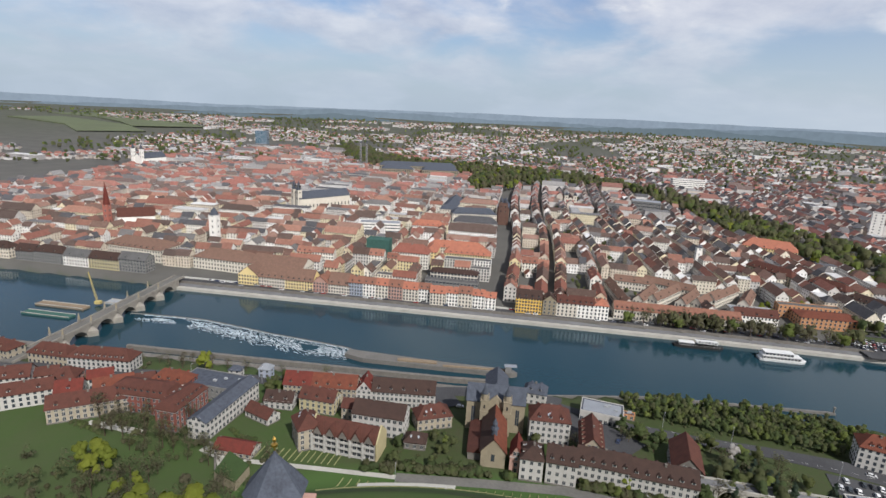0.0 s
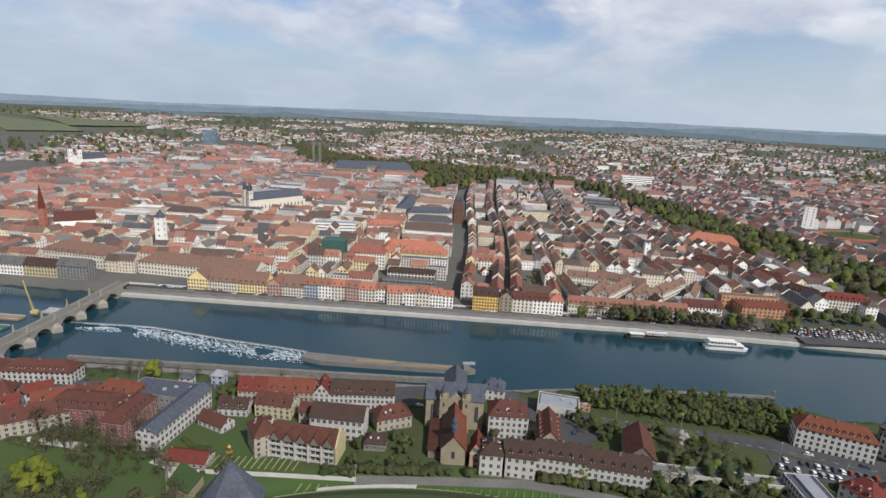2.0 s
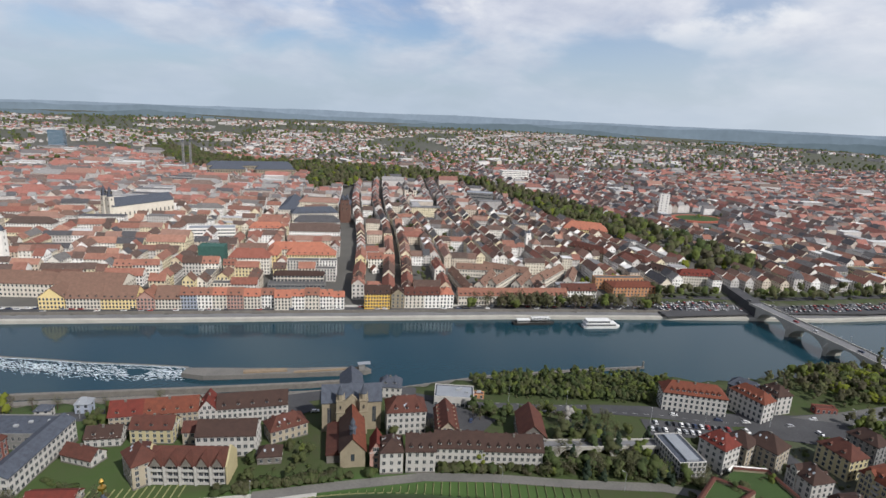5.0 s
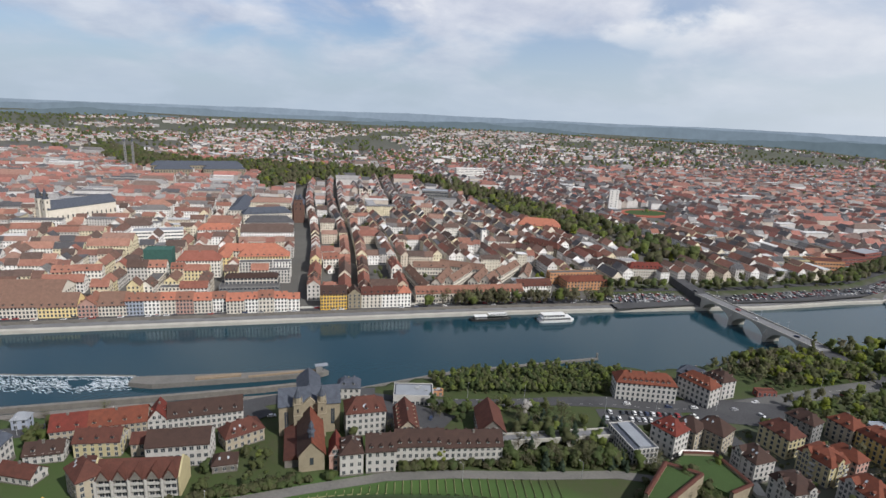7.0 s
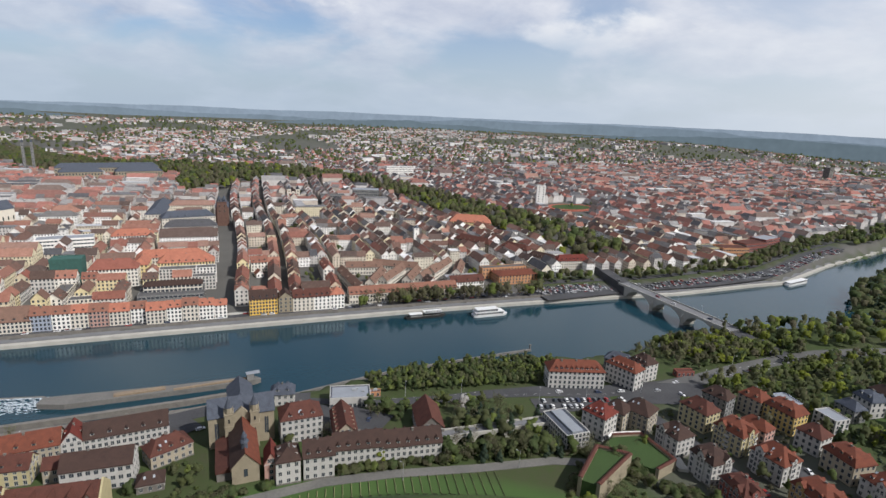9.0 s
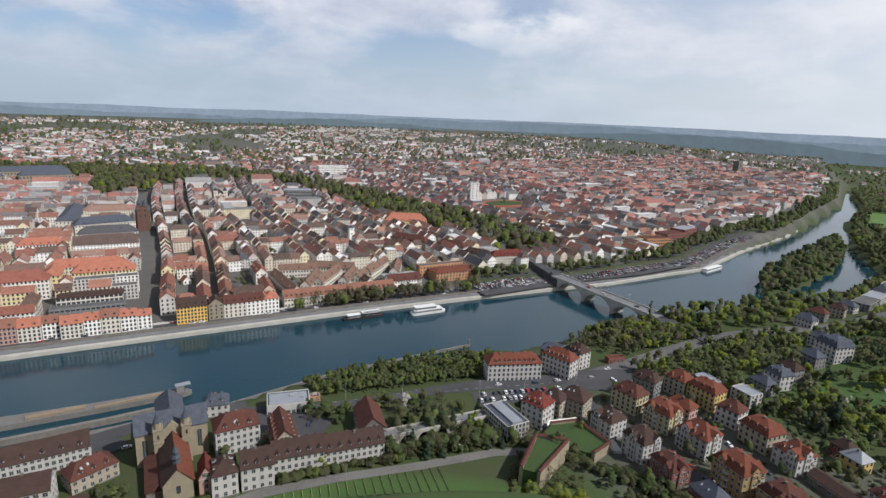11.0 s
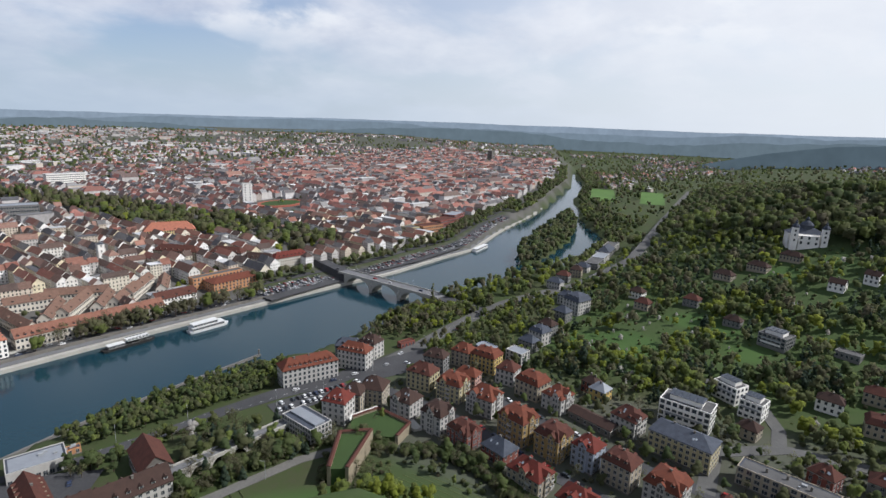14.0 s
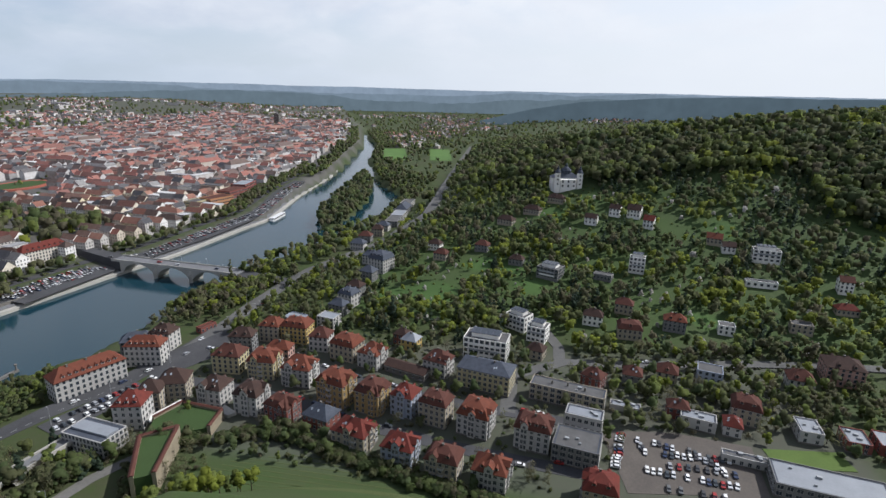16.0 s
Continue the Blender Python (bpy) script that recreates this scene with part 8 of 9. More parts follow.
# joined woods: the wooded hill, the island, the park ring, the valley and the far slopes
plant([(582, 246), (600, 250), (660, 276), (770, 296), (860, 310), (930, 317), (1030, 324), (1000, 311), (930, 284), (860, 261), (770, 240), (660, 230), (600, 233)], 330, ["mid", "budding", "mid", "dark"], 20, (0.8, 1.25), 3, own=False)
rnd = random.Random(21)
def hill_tree(x, y):
    az = math.degrees(math.atan2(x, y))
    if az > 134 or az < 60 or road_gap(x, y) < 6.5 or not free(x, y, 2.2) or y > line_at(NEAR_BANK, x) - 14:
        return
    if y > 145:
        return
    r = math.hypot(x, y)
    if not all(free(x * (1 + d / r), y * (1 + d / r), 1.0) for d in (7, 14, 20)):      # houses look out over low gardens
        if rnd.random() < 0.35:
            woods.append((rnd.choice(["bush", "brown_bush", "bright_bush"]), x, y, rnd.uniform(0.4, 0.8)))
        return
    forest = float(smooth(0, 60, x - 560 - max(0, y + 60) * 0.55)) if y > -260 else float(smooth(0, 70, x - 470 - (y + 260) * 0.25))
    garden = any(math.hypot(x - a, y - c) < q for a, c, q in GARDENS)
    clear = (0.6 if garden else 0) + noise.noise(Vector((x / 34, y / 34, 1.7))) + 0.4 * noise.noise(Vector((x / 13, y / 13, 6.2)))
    if forest < 0.5 and clear > 0.22:
        if rnd.random() < 0.5:
            woods.append((rnd.choice(["bush", "bright_bush", "blossom", "bush", "bright"]), x, y, rnd.uniform(0.3, 0.7)))
        return
    if x > 520 and road_gap(x, y) < 11:
        return
    hue = noise.noise(Vector((x / 90, y / 90, 9.1)))
    if forest < 0.5:
        stand = noise.noise(Vector((x / 42, y / 42, 4.4)))
        if stand < -0.12:
            kind = rnd.choice(["dark", "mid", "dark", "mid", "budding"])
        elif stand > 0.16:
            kind = rnd.choice(["fresh", "bright", "fresh", "mid", "bright"])
        else:
            kind = rnd.choice(["fresh", "budding", "mid", "budding", "mid", "blossom" if rnd.random() < 0.2 else "mid", "dark"])
        s = rnd.uniform(0.55, 0.95) + 0.5 * max(0, noise.noise(Vector((x / 30, y / 30, 2.9))))
    else:
        if hue < 0.0:
            kind = rnd.choice(["dark", "mid", "mid", "budding", "fresh", "mid"])
        else:
            kind = rnd.choice(["mid", "fresh", "fresh", "fresh", "bright" if y < -120 else "budding", "fresh" if y < -120 else "mid"])
        s = rnd.uniform(1.05, 1.6)
    woods.append((kind, x, y, s))


for i in range(53):
    for j in range(81):
        hill_tree(322 + i * 6.4 + rnd.uniform(-3, 3), -372 + j * 6.4 + rnd.uniform(-3, 3))
for i in range(88):
    for j in range(62):
        x, y = 660 + i * 11.5 + rnd.uniform(-5, 5), -560 + j * 11.5 + rnd.uniform(-5, 5)
        hill_tree(x, y)
for k in range(10000):        # the ring of gardens round the old town and the palace garden
    x, y = rnd.uniform(-363, 530), rnd.uniform(445, 1712)
    if inside(PARK, x, y) and free(x, y, 3) and noise.noise(Vector((x / 45, y / 45, 3.3))) > -0.42:
        woods.append((rnd.choice(["fresh", "budding", "budding", "mid", "bright" if rnd.random() < 0.35 else "fresh", "budding"]), x, y, rnd.uniform(1.2, 1.75)))
for x, y in trees_town:
    for j in range(2):
        woods.append((rnd.choice(["fresh", "budding", "mid"]), x + rnd.uniform(-5, 5), y + rnd.uniform(-5, 5), rnd.uniform(0.5, 0.8)))
for k in range(3):
    for j in range(60):
        x = 620 + k * 120 + j * 2.6
        woods.append((rnd.choice(["budding", "mid"]), x + rnd.uniform(-2, 2), line_at(FAR_BANK, x) + 60 + rnd.uniform(-5, 5), rnd.uniform(0.6, 0.9)))
for k in range(300):        # trees between the riverside car park and the houses
    x = rnd.uniform(330, 1000)
    if abs(x - 418) > 14:
        woods.append((rnd.choice(["budding", "fresh", "mid", "budding", "bush"]), x, line_at(FAR_BANK, x) + rnd.uniform(38, 58) if x > 420 else line_at(FAR_BANK, x) + rnd.uniform(42, 56), rnd.uniform(0.7, 1.05)))
for k in range(900):        # both banks further up the valley
    x = rnd.uniform(900, 1900)
    y = line_at(NEAR_BANK, x) - 6 - abs(rnd.gauss(0, 30)) if rnd.random() < 0.6 else line_at(FAR_BANK, x) + 8 + abs(rnd.gauss(0, 14))
    woods.append((rnd.choice(["mid", "mid", "budding", "fresh"]), x, y, rnd.uniform(0.8, 1.2)))
for k in range(1500):       # hedges and copses on the valley floor
    x, y = rnd.uniform(980, 2100), rnd.uniform(150, 620)
    if y < line_at(NEAR_BANK, x) - 6 and (noise.noise(Vector((x / 70, y / 60, 8.8))) > 0.0 or abs((x * 0.3 - y + 4000) % 74) < 7):
        woods.append((rnd.choice(["mid", "budding", "mid", "dark", "fresh"]), x, y, rnd.uniform(0.7, 1.15)))
for k in range(420):        # riverside and roadside, middle distance
    x = rnd.uniform(560, 1000)
    y = rnd.uniform(168, line_at(NEAR_BANK, x) - 3)
    if free(x, y, 4):
        woods.append((rnd.choice(["mid", "fresh", "budding"]), x, y, rnd.uniform(0.6, 1.0)))


MEADOWS = (((1194, 337), (1427, 402), (1427, 342), (1194, 278)), ((1215, 235), (1455, 280), (1462, 226), (1226, 181)))
# for each range: clumps on a lobe, their size, lobes, their size, roughness of the core
LODS = ((8, 1.1, 9, 1.06, 0), (5, 1.2, 8, 1.10, 0), (4, 1.5, 7, 1.16, 1), (2, 1.9, 4, 1.5, 1), (1, 2.2, 3, 1.6, 1), (0, 2.0, 2, 1.9, 1))
REACH = (240, 310, 500, 880, 1500)


def join_woods():
    """All joined trees as a few meshes, one for each foliage; the leaf clumps grow coarser with distance."""
    base = {}
    for kind, (shape, leaf, per, ls, h, w) in TREE_KINDS.items():
        rnd = random.Random(hash_name(kind))
        for lod, (n, s, count, fat, core) in enumerate(LODS):
            soft = []
            lobes = crown_lobes(rnd, shape, h, w)
            if shape in ("conifer", "column"):
                lobes = lobes[::(1, 2, 2, 3, 4, 6)[lod]]
            else:
                lobes = [(x, y, z, r * fat) for x, y, z, r in lobes[-count:]]
            twigs = lod < 2 and kind in ("budding", "brown_bush")
            quads = leaf_cloud(rnd, lobes, int(n * 3.6) if twigs else n, min(ls * s, 0.3 * w) * (0.7 if twigs else 1), soft, 0.6 if twigs else 0.3, 2 if twigs else core, 0.78 if kind == "budding" else 0.9)
            base[kind, lod] = np.array([[tuple(p) for p in q] for q in quads]), np.array([[tuple(v) for v in four] for four in soft])
    per_leaf = {}
    rnd = random.Random(33)
    for kind, x, y, s in woods:
        if any(inside(m, x, y) for m in MEADOWS) or (x > 520 and -60 < y < 260 and road_gap(x, y) < 9) or (line_at(NEAR_BANK, x) - 1 < y < line_at(FAR_BANK, x) + 4 and not (578 < x < 1035 and abs(y - line_at(ISLE, x)) < line_at(ISLE, x, 2))):
            continue
        r = math.hypot(x, y)
        lod = sum(r > q for q in REACH)
        q, soft = base[kind, lod]
        t = rnd.uniform(0, 6.28)
        c, sn = math.cos(t), math.sin(t)
        turn = np.array([[c, -sn, 0], [sn, c, 0], [0, 0, 1]])
        m = np.array([[c, -sn, 0], [sn, c, 0], [0, 0, rnd.uniform(0.9, 1.15)]]) * s
        per_leaf.setdefault(TREE_KINDS[kind][1], []).append((q @ m.T + np.array([x, y, gz(x, y) - 0.3]), soft @ turn.T, np.full(len(q) * 4, rnd.random(), np.float32)))
    for leaf, chunks in per_leaf.items():
        v = np.concatenate([c[0] for c in chunks]).reshape(-1, 3)
        nrm = np.concatenate([c[1] for c in chunks]).reshape(-1, 3)
        n = len(v) // 4
        me = bpy.data.meshes.new("woodland")
        me.vertices.add(len(v))
        me.vertices.foreach_set("co", v.reshape(-1).astype(np.float32))
        me.loops.add(4 * n)
        me.loops.foreach_set("vertex_index", np.arange(4 * n, dtype=np.int32))
        me.polygons.add(n)
        me.polygons.foreach_set("loop_start", np.arange(0, 4 * n, 4, dtype=np.int32))
        me.polygons.foreach_set("loop_total", np.full(n, 4, dtype=np.int32))
        me.materials.append(M_LEAF[leaf])
        me.update(calc_edges=True)
        me.normals_split_custom_set_from_vertices(nrm)
        me.attributes.new("tone", "FLOAT", "POINT").data.foreach_set("value", np.concatenate([c[2] for c in chunks]))
        tagged(put("woodland", me), "mixed spring woodland of many trees on the slopes", "woodland", kind="stuff")


# far woods and hedges on the slopes behind the town
for k in range(9500):
    az, r = rnd.uniform(-47, 124), 1300 + 2200 * rnd.random() ** 1.1
    x, y = r * math.sin(radians(az)), r * math.cos(radians(az))
    near, far = line_at(NEAR_BANK, x), line_at(FAR_BANK, x)
    if near - 8 < y < far + 8:
        continue
    if az < -24 and abs(r - 2350) < 600 - 40 * (az + 36):
        continue
    wooded = noise.noise(Vector((x / 300, y / 300, 4.4)))
    if wooded < (-0.18 if az < 66 else -0.3) and rnd.random() < 0.75:
        continue
    woods.append((rnd.choice(["mid", "fresh", "budding", "mid"]), x, y, rnd.uniform(0.9, 1.4)))
join_woods()


# ridges that close the distance; haze is put into their glowing colour
def ridge(name, radius, az0, az1, el, wobble, seed, colour, glow):
    m = material("hazed_hill_glow", colour, tuple(c * 0.80 for c in colour), scale=0.007, grain=0.03, bump=0)
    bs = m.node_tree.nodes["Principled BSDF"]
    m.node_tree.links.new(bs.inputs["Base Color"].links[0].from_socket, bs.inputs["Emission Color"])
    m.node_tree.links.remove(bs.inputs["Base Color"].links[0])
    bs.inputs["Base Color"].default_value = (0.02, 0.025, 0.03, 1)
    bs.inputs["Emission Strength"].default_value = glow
    b = Builder()
    pts = []
    n = int((az1 - az0) / 0.3)
    for k in range(n + 1):
        az = az0 + (az1 - az0) * k / n
        e = el(az) + wobble * (noise.noise(Vector((az / 7, seed, 0))) + 0.35 * noise.noise(Vector((az / 1.6, seed, 4))) + 0.15 * noise.noise(Vector((az / 0.5, seed, 8))))
        a = radians(az)
        pts.append((math.sin(a), math.cos(a), EYE_Z + radius * math.tan(radians(e))))
    for (x0, y0, z0), (x1, y1, z1) in zip(pts, pts[1:]):
        q = radius + 160
        k = len(b.v)
        b.face([(x0 * radius, y0 * radius, -40), (x0 * radius, y0 * radius, z0), (x1 * radius, y1 * radius, z1), (x1 * radius, y1 * radius, -40)])
        b.face([(x0 * radius, y0 * radius, z0), (x0 * q, y0 * q, z0 - 30), (x1 * q, y1 * q, z1 - 30), (x1 * radius, y1 * radius, z1)])
    tagged(put(name, b.mesh(name, [m])), "line of distant hills with blue-green haze in their colour", "backdrop", kind="structure")


rim_el = lambda az: float(np.interp(az, (-60, -39, -22, 0, 20, 38, 50, 67, 85, 100, 119, 140), (-.7, -.6, -.75, -.4, -.15, -.05, .1, .1, 0, .15, .2, .2)))
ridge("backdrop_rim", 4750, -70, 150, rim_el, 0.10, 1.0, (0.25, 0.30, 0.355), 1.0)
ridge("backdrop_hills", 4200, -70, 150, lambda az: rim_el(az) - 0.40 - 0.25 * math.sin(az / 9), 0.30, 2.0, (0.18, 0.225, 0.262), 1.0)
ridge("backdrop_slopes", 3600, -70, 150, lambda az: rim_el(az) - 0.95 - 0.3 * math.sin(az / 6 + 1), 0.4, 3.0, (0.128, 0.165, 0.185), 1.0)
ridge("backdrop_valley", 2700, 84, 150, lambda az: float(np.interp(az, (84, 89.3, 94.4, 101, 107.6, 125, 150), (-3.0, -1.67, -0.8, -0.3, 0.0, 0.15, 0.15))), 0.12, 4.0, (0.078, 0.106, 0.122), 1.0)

# fields on the far slope; their pale green carries the distance haze
M_HAZED_FIELD = material("hazed_field", (0.105, 0.122, 0.068), (0.085, 0.095, 0.060), scale=0.01, grain=0.1, bump=0)
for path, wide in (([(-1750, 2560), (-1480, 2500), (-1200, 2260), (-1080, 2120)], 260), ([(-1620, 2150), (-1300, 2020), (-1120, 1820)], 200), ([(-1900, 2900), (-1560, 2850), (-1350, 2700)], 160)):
    ribbon("meadow", path, wide, M_HAZED_FIELD, lift=3.0, thick=4, step=40, label="green field on the far slope, paled for haze", category="field")
# meadows, lawns, sports ground
M_MEADOW = material("valley_meadow", (0.085, 0.150, 0.040), (0.065, 0.115, 0.035), scale=0.02, grain=0.3, bump=0.1)
ribbon("meadow", [(1194, 308), (1310, 340), (1427, 372)], 58, M_MEADOW, lift=0.6, step=20, label="bright green valley meadow", category="meadow")
ribbon("meadow", [(1220, 208), (1340, 230), (1458, 253)], 52, M_MEADOW, lift=0.6, step=20, label="bright green valley meadow", category="meadow")
b = Builder()
ring = [(672 + 50 * math.cos(t), 742 + 34 * math.sin(t)) for t in (2 * math.pi * k / 40 for k in range(40))]
b.prism(ring, 6, 16.0)
tagged(put("running_track", b.mesh("running_track", [M_TRACK])), "red running track of a sports ground", "running track", kind="structure")
b = Builder()
b.prism([(672 + 40 * math.cos(t), 742 + 26 * math.sin(t)) for t in (2 * math.pi * k / 40 for k in range(40))], 6, 16.15)
tagged(put("sports_pitch", b.mesh("sports_pitch", [M_LAWN])), "bright green sports pitch", "pitch", kind="structure")

# vineyard under the castle
def vine_rows(x0, x1, lo, hi, lean, step, label, tall=0.6, mat=None):
    ys = np.linspace(0, 1, 10)
    k = 0
    x = x0
    while x < x1:
        b = Builder()
        pts = []
        for t in ys:
            y = lo(x) + (hi(x) - lo(x)) * t
            pts.append((x + lean * (hi(x) - lo(x)) * t, y))
        left, right, top = [], [], []
        for px, py in pts:
            z = gz(px, py)
            left.append((px - 0.28, py, z + 0.02))
            right.append((px + 0.28, py, z + 0.02))
            top.append((px, py, z + tall))
        for i in range(len(pts) - 1):
            b.face([left[i], top[i], top[i + 1], left[i + 1]])
            b.face([right[i], right[i + 1], top[i + 1], top[i]])
        tagged(put("vine", b.mesh("vine", [mat or M_VINEROW])), label, "vine", "vine rows on the castle slope")
        x += step


M_VINEROW = material("bare_vines_on_wires", (0.20, 0.20, 0.10), (0.14, 0.15, 0.07), scale=0.6, grain=3, bump=0.4)
M_YOUNGVINE = material("young_vines_in_grass", (0.075, 0.092, 0.036), (0.060, 0.074, 0.030), scale=0.2, grain=2, bump=0.3)
road_y = lambda x: line_at(VINE_ROAD, x)
vine_rows(-44, 124, lambda x: road_y(x) - 26, lambda x: road_y(x) - 5, 0.32, 3.6, "long row of bare spring vines on wires")
vine_rows(-100, -40, lambda x: road_y(x) + 3, lambda x: road_y(x) + 11, 0.25, 3.0, "short row of bare spring vines on wires")

vine_rows(150, 188, lambda x: float(np.interp(x, (150, 160, 170, 180, 188), (14, 8, 10, 36, 72))), lambda x: float(np.interp(x, (150, 160, 170, 180, 188), (66, 104, 128, 118, 96))), 0.0, 2.9, "low row of young vines on the grassy slope", 0.14, M_YOUNGVINE)

# old bastion on the upstream slope: lawns behind tile-capped walls
def capped_wall(pts, top, low, label="old stone wall capped with red tiles"):
    ob = thing("bastion_wall", pose(0, 0, 0), label, "wall")
    for (ax, ay), (bx, by) in zip(pts, pts[1:]):
        d = Vector((bx - ax, by - ay)).normalized()
        n = Vector((-d.y, d.x))
        for nm, w, z0, z1, mat in (("wall", 0.8, low, top, M_SANDSTONE), ("cap", 1.05, top, top + 0.5, M_ROOF_DULL)):
            b = Builder()
            q = [(ax - n.x * w, ay - n.y * w), (bx - n.x * w, by - n.y * w), (bx + n.x * w, by + n.y * w), (ax + n.x * w, ay + n.y * w)]
            if nm == "cap":
                b.prism(q, z0, z1, 0, [(ax - n.x * 0.2, ay - n.y * 0.2), (bx - n.x * 0.2, by - n.y * 0.2), (bx + n.x * 0.2, by + n.y * 0.2), (ax + n.x * 0.2, ay + n.y * 0.2)])
            else:
                b.prism(q, z0, z1)
            put(nm, b.mesh(nm, [mat]), ob)


def lawn(pts, z, mat, label, low=0):
    b = Builder()
    b.prism(pts, low, z)
    tagged(put("lawn", b.mesh("lawn", [mat])), label, "lawn", kind="structure")


capped_wall([(152, 144), (175.5, 158.5), (185.4, 147.3), (156, 137.2)], 19.5, 2)
lawn([(152.5, 143.5), (175.4, 157.5), (184.4, 147.5), (156.2, 138.2)], 18.3, M_LAWN, "narrow lawn behind old bastion walls")
capped_wall([(194.2, 166.8), (208.8, 161.6), (206.5, 139.2), (192.8, 137.6)], 15.5, 2)
lawn([(178.5, 161), (194.2, 166), (208, 161), (205.8, 140), (192.8, 138.6), (187, 148)], 14.3, M_LAWN, "sunlit lawn inside the old bastion")
b = Builder()
b.prism([(190.5, 165.9), (194.5, 167.9), (209.2, 162.6), (209.0, 161.9), (194.4, 167.1), (190.8, 165.2)], 15, 16.0)
tagged(put("parapet", b.mesh("parapet", [M_STUCCO_WHITE])), "white plastered parapet at the edge of the bastion", "parapet")
b = Builder()
b.prism([(211.5, 158), (221.5, 154.5), (211, 134.5), (207.6, 137)], 4, 11.6)
tagged(put("terrace", b.mesh("terrace", [M_PATH])), "pale concrete terrace beside the bastion wall", "terrace")

# old terrace below the castle, its top grown over
ruin = thing("ruined_terrace", pose(0, 0, 0), "weathered stone terrace with a grassy top below the castle", "terrace")
for nm, low, top, mat in (("wall", 2, 14.2, M_SANDSTONE), ("turf", 14.2, 14.5, M_LAWN)):
    b = Builder()
    b.prism([(-89, 206), (-77, 197), (-79, 186), (-90, 192)], low, top)
    put(nm, b.mesh(nm, [mat]), ruin)
for ends in (((-107, 217), (-89, 207)), ((-96, 206), (-90, 192))):
    b = Builder()
    (ax, ay), (bx, by) = ends
    b.prism([(ax, ay), (bx, by), (bx + 0.5, by + 0.9), (ax + 0.5, ay + 0.9)], 4, 12.4)
    put("parapet", b.mesh("parapet", [M_STONE]), ruin)
ribbon("terrace_path", [(-104, 213), (-94, 208), (-90, 201)], 4.5, M_PATH, lift=0.25, label="pale path beside the old terrace", category="path")
ribbon("terrace_path", [(-166, 227), (-150, 225), (-137, 221.5)], 4.5, M_PATH, lift=0.25, label="pale gravel path behind the houses", category="path")
ribbon("lawn", [(228, -114), (232, -148)], 13, M_GRASS, lift=0.25, label="bright lawn beside the long hall", category="lawn")


def shrine_church():
    """White baroque pilgrimage church with onion domes, half-way up the wooded hill."""
    z = gz(600, -36)
    ob = thing("pilgrimage_church", pose(600, -36, z, 0, 0, 12) @ Matrix.Diagonal((0.9, 1.2, 0.78, 1)), "white baroque pilgrimage church with slate onion domes", "church")
    b = Builder()
    b.box(-7, 9, -13, 13, -6, 13)
    b.prism([(-14, -7), (-7, -8), (-7, 8), (-14, 7)], -6, 12)
    body = put("nave", b.mesh("nave", [M_STUCCO_WHITE]), ob)
    b = Builder()
    b.prism([(-7.6, -13.6), (9.6, -13.6), (9.6, 13.6), (-7.6, 13.6)], 13, 19, 0, [(-2, -6), (4, -6), (4, 6), (-2, 6)])
    put("roof", b.mesh("roof", [M_SLATE]), ob)
    b = Builder()
    for r0, z0, r1, z1 in ((4.5, 17, 4.5, 21), (4.8, 21, 5.0, 22.5), (5.0, 22.5, 3.2, 26), (3.2, 26, 1.2, 28), (1.2, 28, 1.3, 30), (1.3, 30, 0.1, 33)):
        b.cone(1, 0, z0, z1, r0, r1, 10)
    put("dome", b.mesh("dome", [M_SLATE]), ob)
    for s in (1, -1):
        b = Builder()
        b.box(-2.2, 2.2, -2.2, 2.2, -6, 21)
        t = put("tower", b.mesh("tower", [M_STUCCO_WHITE]), ob, at=pose(-13, s * 10, 0))
        b = Builder()
        for r0, z0, r1, z1 in ((2.6, 21, 2.9, 22.5), (2.9, 22.5, 1.6, 25), (1.6, 25, 0.8, 26), (0.8, 26, 1.2, 27), (1.2, 27, 0.08, 30.5)):
            b.cone(0, 0, z0, z1, r0, r1, 8)
        put("onion_dome", b.mesh("onion_dome", [M_SLATE]), t)
        for zz in (5, 11, 16):
            put("window", window_mesh(1.2, 2.4, M_SANDSTONE, M_GLASS, False), t, at=pose(-2.2, 0, zz, 0, 0, 270))
    for y in (-10, -5, 0, 5, 10):
        for zz in (2, 8):
            put("window", window_mesh(1.4, 3.0, M_SANDSTONE, M_GLASS, False), body, at=pose(-7 if abs(y) > 8 else -14, y, zz, 0, 0, 270))


shrine_church()
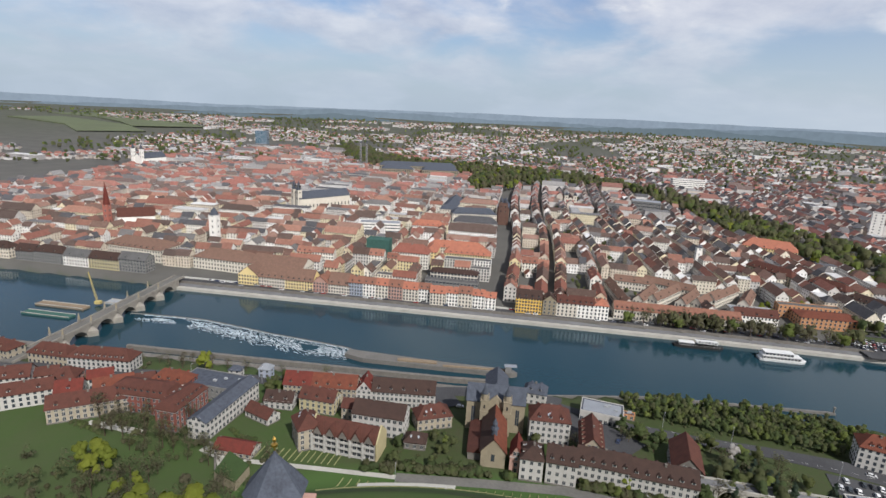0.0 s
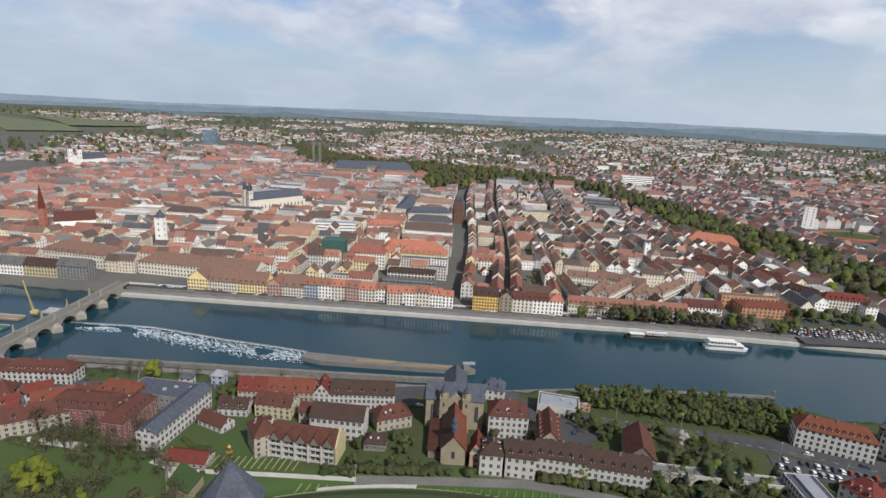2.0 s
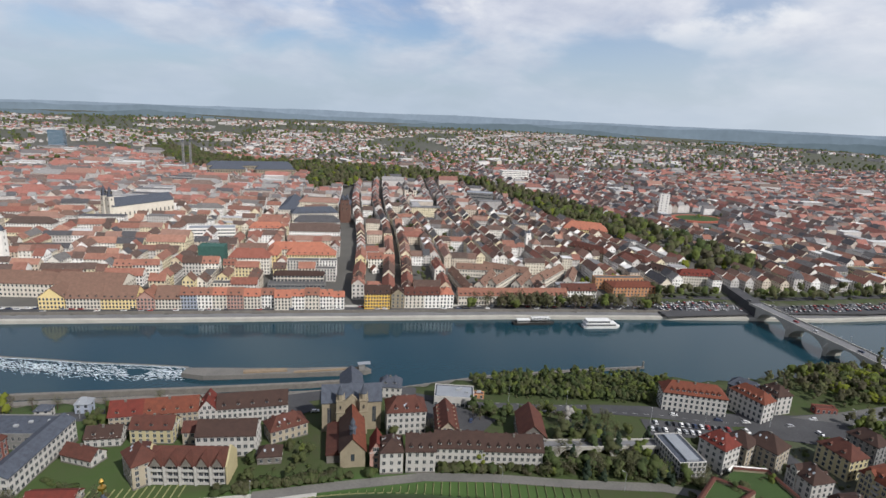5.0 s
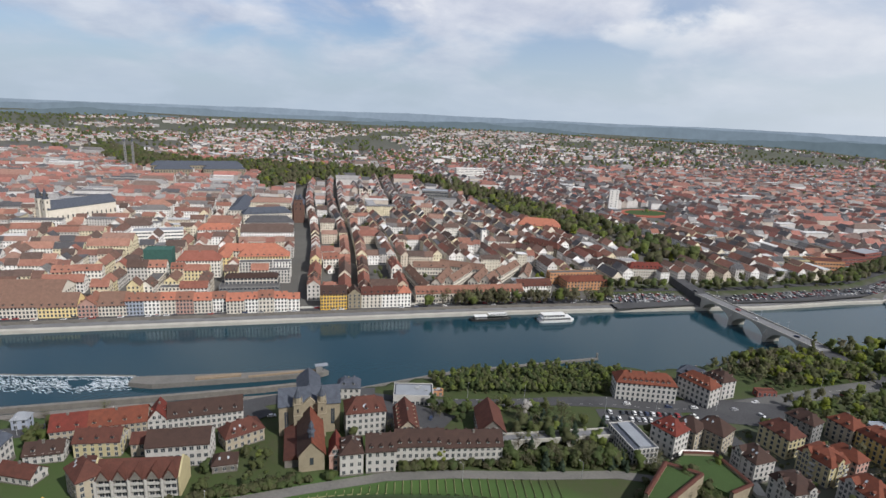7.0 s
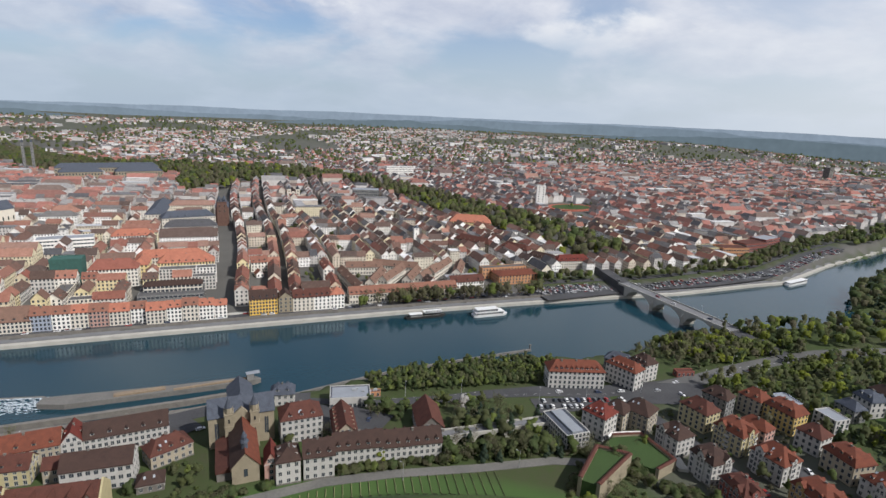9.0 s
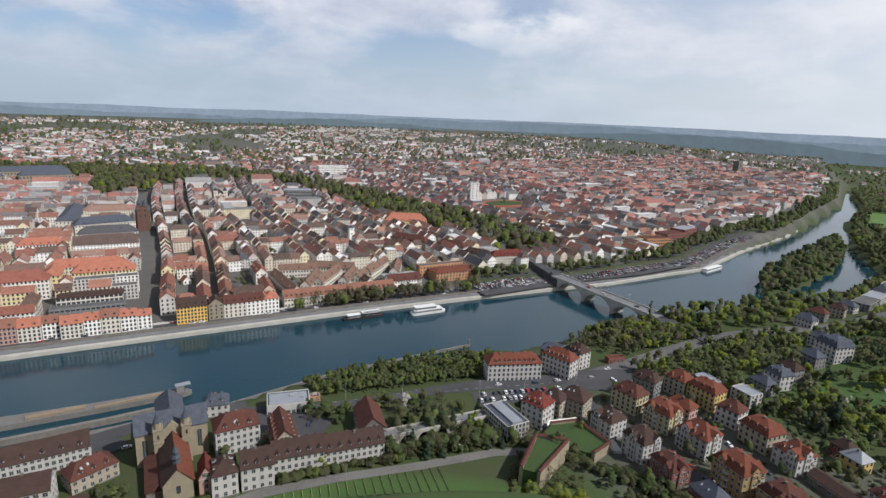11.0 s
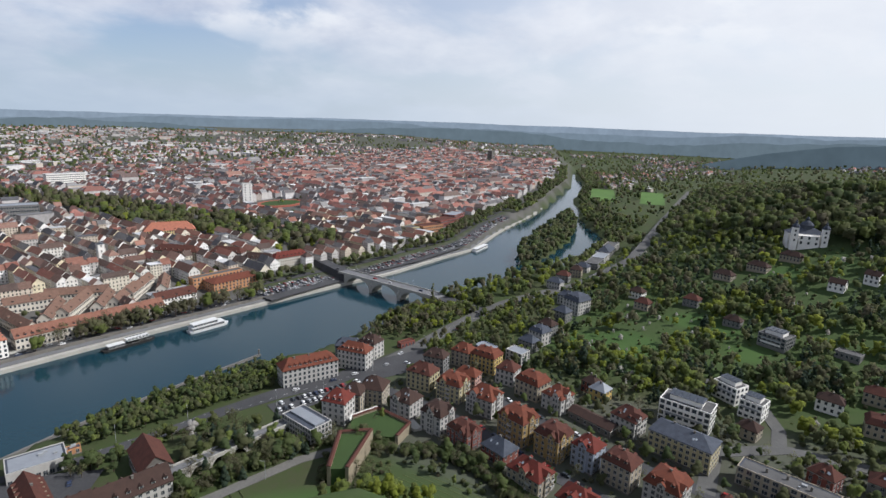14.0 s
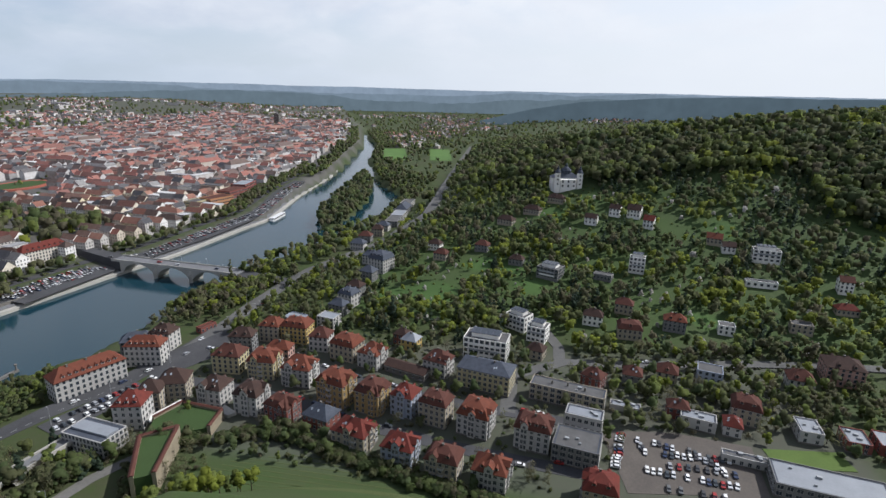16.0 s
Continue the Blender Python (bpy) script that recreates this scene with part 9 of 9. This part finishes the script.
# ---- cars, lamps and other small things ----
def car_meshes():
    if "car" not in _cache:
        b = Builder()
        prof = ((-2.1, 0.35), (-2.15, 0.75), (-1.9, 0.92), (-1.0, 0.98), (1.1, 0.98), (1.95, 0.82), (2.1, 0.6), (2.1, 0.35))
        n = len(prof)
        b.solid([(x, -0.86, z) for x, z in prof] + [(x, 0.86, z) for x, z in prof], [tuple(range(n)), tuple(reversed(range(n, 2 * n)))] + [(k, n + k, n + (k + 1) % n, (k + 1) % n) for k in range(n)])
        b.solid([(-1.5, -0.66, 1.44), (0.35, -0.66, 1.44), (0.35, 0.66, 1.44), (-1.5, 0.66, 1.44), (-1.55, -0.68, 1.36), (0.45, -0.68, 1.36), (0.45, 0.68, 1.36), (-1.55, 0.68, 1.36)],
                ((0, 1, 2, 3), (4, 5, 1, 0), (5, 6, 2, 1), (6, 7, 3, 2), (7, 4, 0, 3)))
        g = Builder()
        g.solid([(-1.95, -0.8, 0.96), (1.1, -0.8, 0.98), (1.1, 0.8, 0.98), (-1.95, 0.8, 0.96), (-1.55, -0.67, 1.38), (0.45, -0.67, 1.38), (0.45, 0.67, 1.38), (-1.55, 0.67, 1.38)],
                ((4, 5, 6, 7), (0, 1, 5, 4), (1, 2, 6, 5), (2, 3, 7, 6), (3, 0, 4, 7)))
        w = Builder()
        w.prism([(0.32 * math.cos(t), 0.32 * math.sin(t)) for t in (math.pi * k / 5 for k in range(10))], -0.1, 0.1)
        _cache["car"] = b.mesh("body", [M_CAR]), g.mesh("windows", [M_CARGLASS]), w.mesh("wheel", [M_TYRE])
    return _cache["car"]


def car(x, y, turn, group, z=None, label="parked car with dark glass and plain paint"):
    body, cabin, wheel = car_meshes()
    ob = thing("car", pose(x, y, (gz(x, y) + 0.2) if z is None else z, 0, 0, turn), label, "car", group)
    put("body", body, ob)
    put("cabin_glass", cabin, ob)
    for wx in (-1.3, 1.3):
        for wy in (-0.8, 0.8):
            put("wheel", wheel, ob, at=pose(wx, wy, 0.32, 90, 0, 0))


rnd = random.Random(77)
# rows on the large car park
for (ax, ay), (bx, by), n, turn in (((233, -50), (206, -44), 11, 80), ((230, -57), (219, -59), 5, 170), ((229, -60), (225, -76), 6, 172), ((220, -63), (222, -101), 14, 172), ((226, -78), (213, -91), 7, 172),
                                    ((208, -56), (204, -94), 14, 172), ((213, -66), (212, -96), 8, 172), ((198, -62), (196, -88), 6, 172)):
    for k in range(n):
        if rnd.random() < 0.9:
            t = (k + 0.5) / n
            car(ax + (bx - ax) * t + rnd.uniform(-0.5, 0.5), ay + (by - ay) * t + rnd.uniform(-0.4, 0.4), turn + rnd.gauss(0, 3), "cars on the large car park")
# street car park
for k in range(13):
    for j, off in enumerate((0, 6.5)):
        if rnd.random() < 0.75:
            t = k / 12
            car(186 + 38 * t - off * 0.4, 215 - 15 * t - off * 0.95, 65 + rnd.gauss(0, 3), "cars on the street car park")
# along the villa streets
for path in ROADS[2:4]:
    for (ax, ay), (bx, by) in zip(path, path[1:]):
        L = math.dist((ax, ay), (bx, by))
        for k in range(int(L / 7)):
            if rnd.random() < 0.5:
                t = (k + 0.5) / int(L / 7)
                d = Vector((bx - ax, by - ay)).normalized()
                s = rnd.choice((-3.1, 3.1))
                car(ax + (bx - ax) * t - d.y * s, ay + (by - ay) * t + d.x * s, math.degrees(math.atan2(d.y, d.x)) + rnd.gauss(0, 2), "cars along the villa streets")
for x, y, t in ((240, 204, -20), (262, 196, -10), (226, 209, -22), (282, 199, 170), (205, 219, -25), (322, 197, 5), (346, 190, -8), (331, -126, 95), (338, -178, 95), (309, -75, 100), (80, 238, 60), (84, 246, 62), (-8, 276, 10), (92, 236, 60),
                (312, 65, 80), (14, 264, 0), (398, 215, 96), (402, 262, 94), (407, 320, -85), (404, 300, 95), (411, 372, 95)):
    car(x, y, t, "cars on the streets", z=12.35 if x > 396 and x < 414 and y > 212 else None)
# riverside car park in the distance: joined, too many to count
b, g = Builder(), Builder()
body, cabin, wheel = car_meshes()
for k in range(508):
    if k < 150:
        x, j = 320 + (k % 30) * 2.7, k // 30
        y = line_at(FAR_BANK, x) + 13 + j * 4.6
    else:
        x, j = 432 + ((k - 150) % 90) * 4.6, (k - 150) // 90
        y = line_at(FAR_BANK, x) + 13 + j * 6.2
    lane = 75
    if k >= 420:
        x = -225 + (k - 420) * 6.2
        y, lane = line_at(FAR_BANK, x) + rnd.choice((12.2, 16.2, 17.8)), -7.5
    if rnd.random() < 0.25:
        continue
    m = pose(x, y, gz(x, y) + 0.25, 0, 0, lane + rnd.gauss(0, 4))
    for src, dst in ((body, b), (cabin, g)):
        n = len(dst.v)
        dst.v.extend(tuple(m @ v.co) for v in src.vertices)
        dst.f.extend(tuple(n + i for i in p.vertices) for p in src.polygons)
        dst.m.extend([0] * len(src.polygons))
M_CARS = material("car_paints", (0.5, 0.5, 0.5), rough=0.3, bump=0, island=[(0.62, 0.63, 0.64), (0.05, 0.05, 0.055), (0.30, 0.31, 0.33), (0.70, 0.70, 0.70), (0.035, 0.05, 0.10), (0.28, 0.03, 0.03), (0.12, 0.125, 0.13), (0.55, 0.56, 0.58)])
cars = tagged(put("parked_cars", b.mesh("parked_cars", [M_CARS])), "rows of parked cars by the river", "cars", kind="stuff")
tagged(put("car_glass", g.mesh("car_glass", [M_CARGLASS]), cars), kind="stuff")


def street_lamp(x, y, turn, h=9.0):
    ob = thing("street_lamp", pose(x, y, gz(x, y), 0, 0, turn), "grey steel street lamp with a single arm", "street lamp", "street lamps")
    if "lamp" not in _cache:
        b = Builder()
        b.cone(0, 0, -0.5, h, 0.13, 0.07, 8)
        a = Builder()
        a.box(0, 1.9, -0.05, 0.05, h - 0.1, h)
        c = Builder()
        c.box(1.3, 2.2, -0.16, 0.16, h - 0.16, h - 0.02)
        _cache["lamp"] = b.mesh("pole", [M_STEEL]), a.mesh("arm", [M_STEEL]), c.mesh("lamp_head", [M_FRAME])
    for nm, me in zip(("pole", "arm", "lamp_head"), _cache["lamp"]):
        put(nm, me, ob)


for x, y, t in ((-15, 196, 90), (88, 184, 110), (140, 170, 120), (120, 252, 60), (150, 240, 60), (186, 214, 60), (212, 204, 70), (250, 198, 80), (300, 190, 90), (340, 200, -90), (372, 182, 100), (-60, 279, 90), (-100, 280, 90), (-140, 279, 90), (-20, 275, 90)):
    street_lamp(x, y, t)
# lane lines on the main street
b = Builder()
for path in (((98, 254), (138, 240), (165, 234), (196, 224), (226, 210), (275, 198)), ((305, 196), (340, 194), (385, 185), (433, 162), (480, 151), (609, 139))):
    for (ax, ay), (bx, by) in zip(path, path[1:]):
        L = math.dist((ax, ay), (bx, by))
        d = Vector((bx - ax, by - ay)).normalized()
        for k in range(int(L / 6)):
            for off in (-3.2, 3.2):
                px, py = ax + d.x * (k * 6 + 2) - d.y * off, ay + d.y * (k * 6 + 2) + d.x * off
                z = max(gz(px, py), gz(px + 6 * d.y, py - 6 * d.x), gz(px - 6 * d.y, py + 6 * d.x)) + 0.26
                q = [(px - d.y * 0.1, py + d.x * 0.1, z), (px + d.y * 0.1, py - d.x * 0.1, z), (px + d.x * 2.6 + d.y * 0.1, py + d.y * 2.6 - d.x * 0.1, z), (px + d.x * 2.6 - d.y * 0.1, py + d.y * 2.6 + d.x * 0.1, z)]
                b.face(q)
tagged(put("lane_marking", b.mesh("lane_marking", [M_PAINT])), "white broken lane lines on the main street", "road marking", kind="stuff")
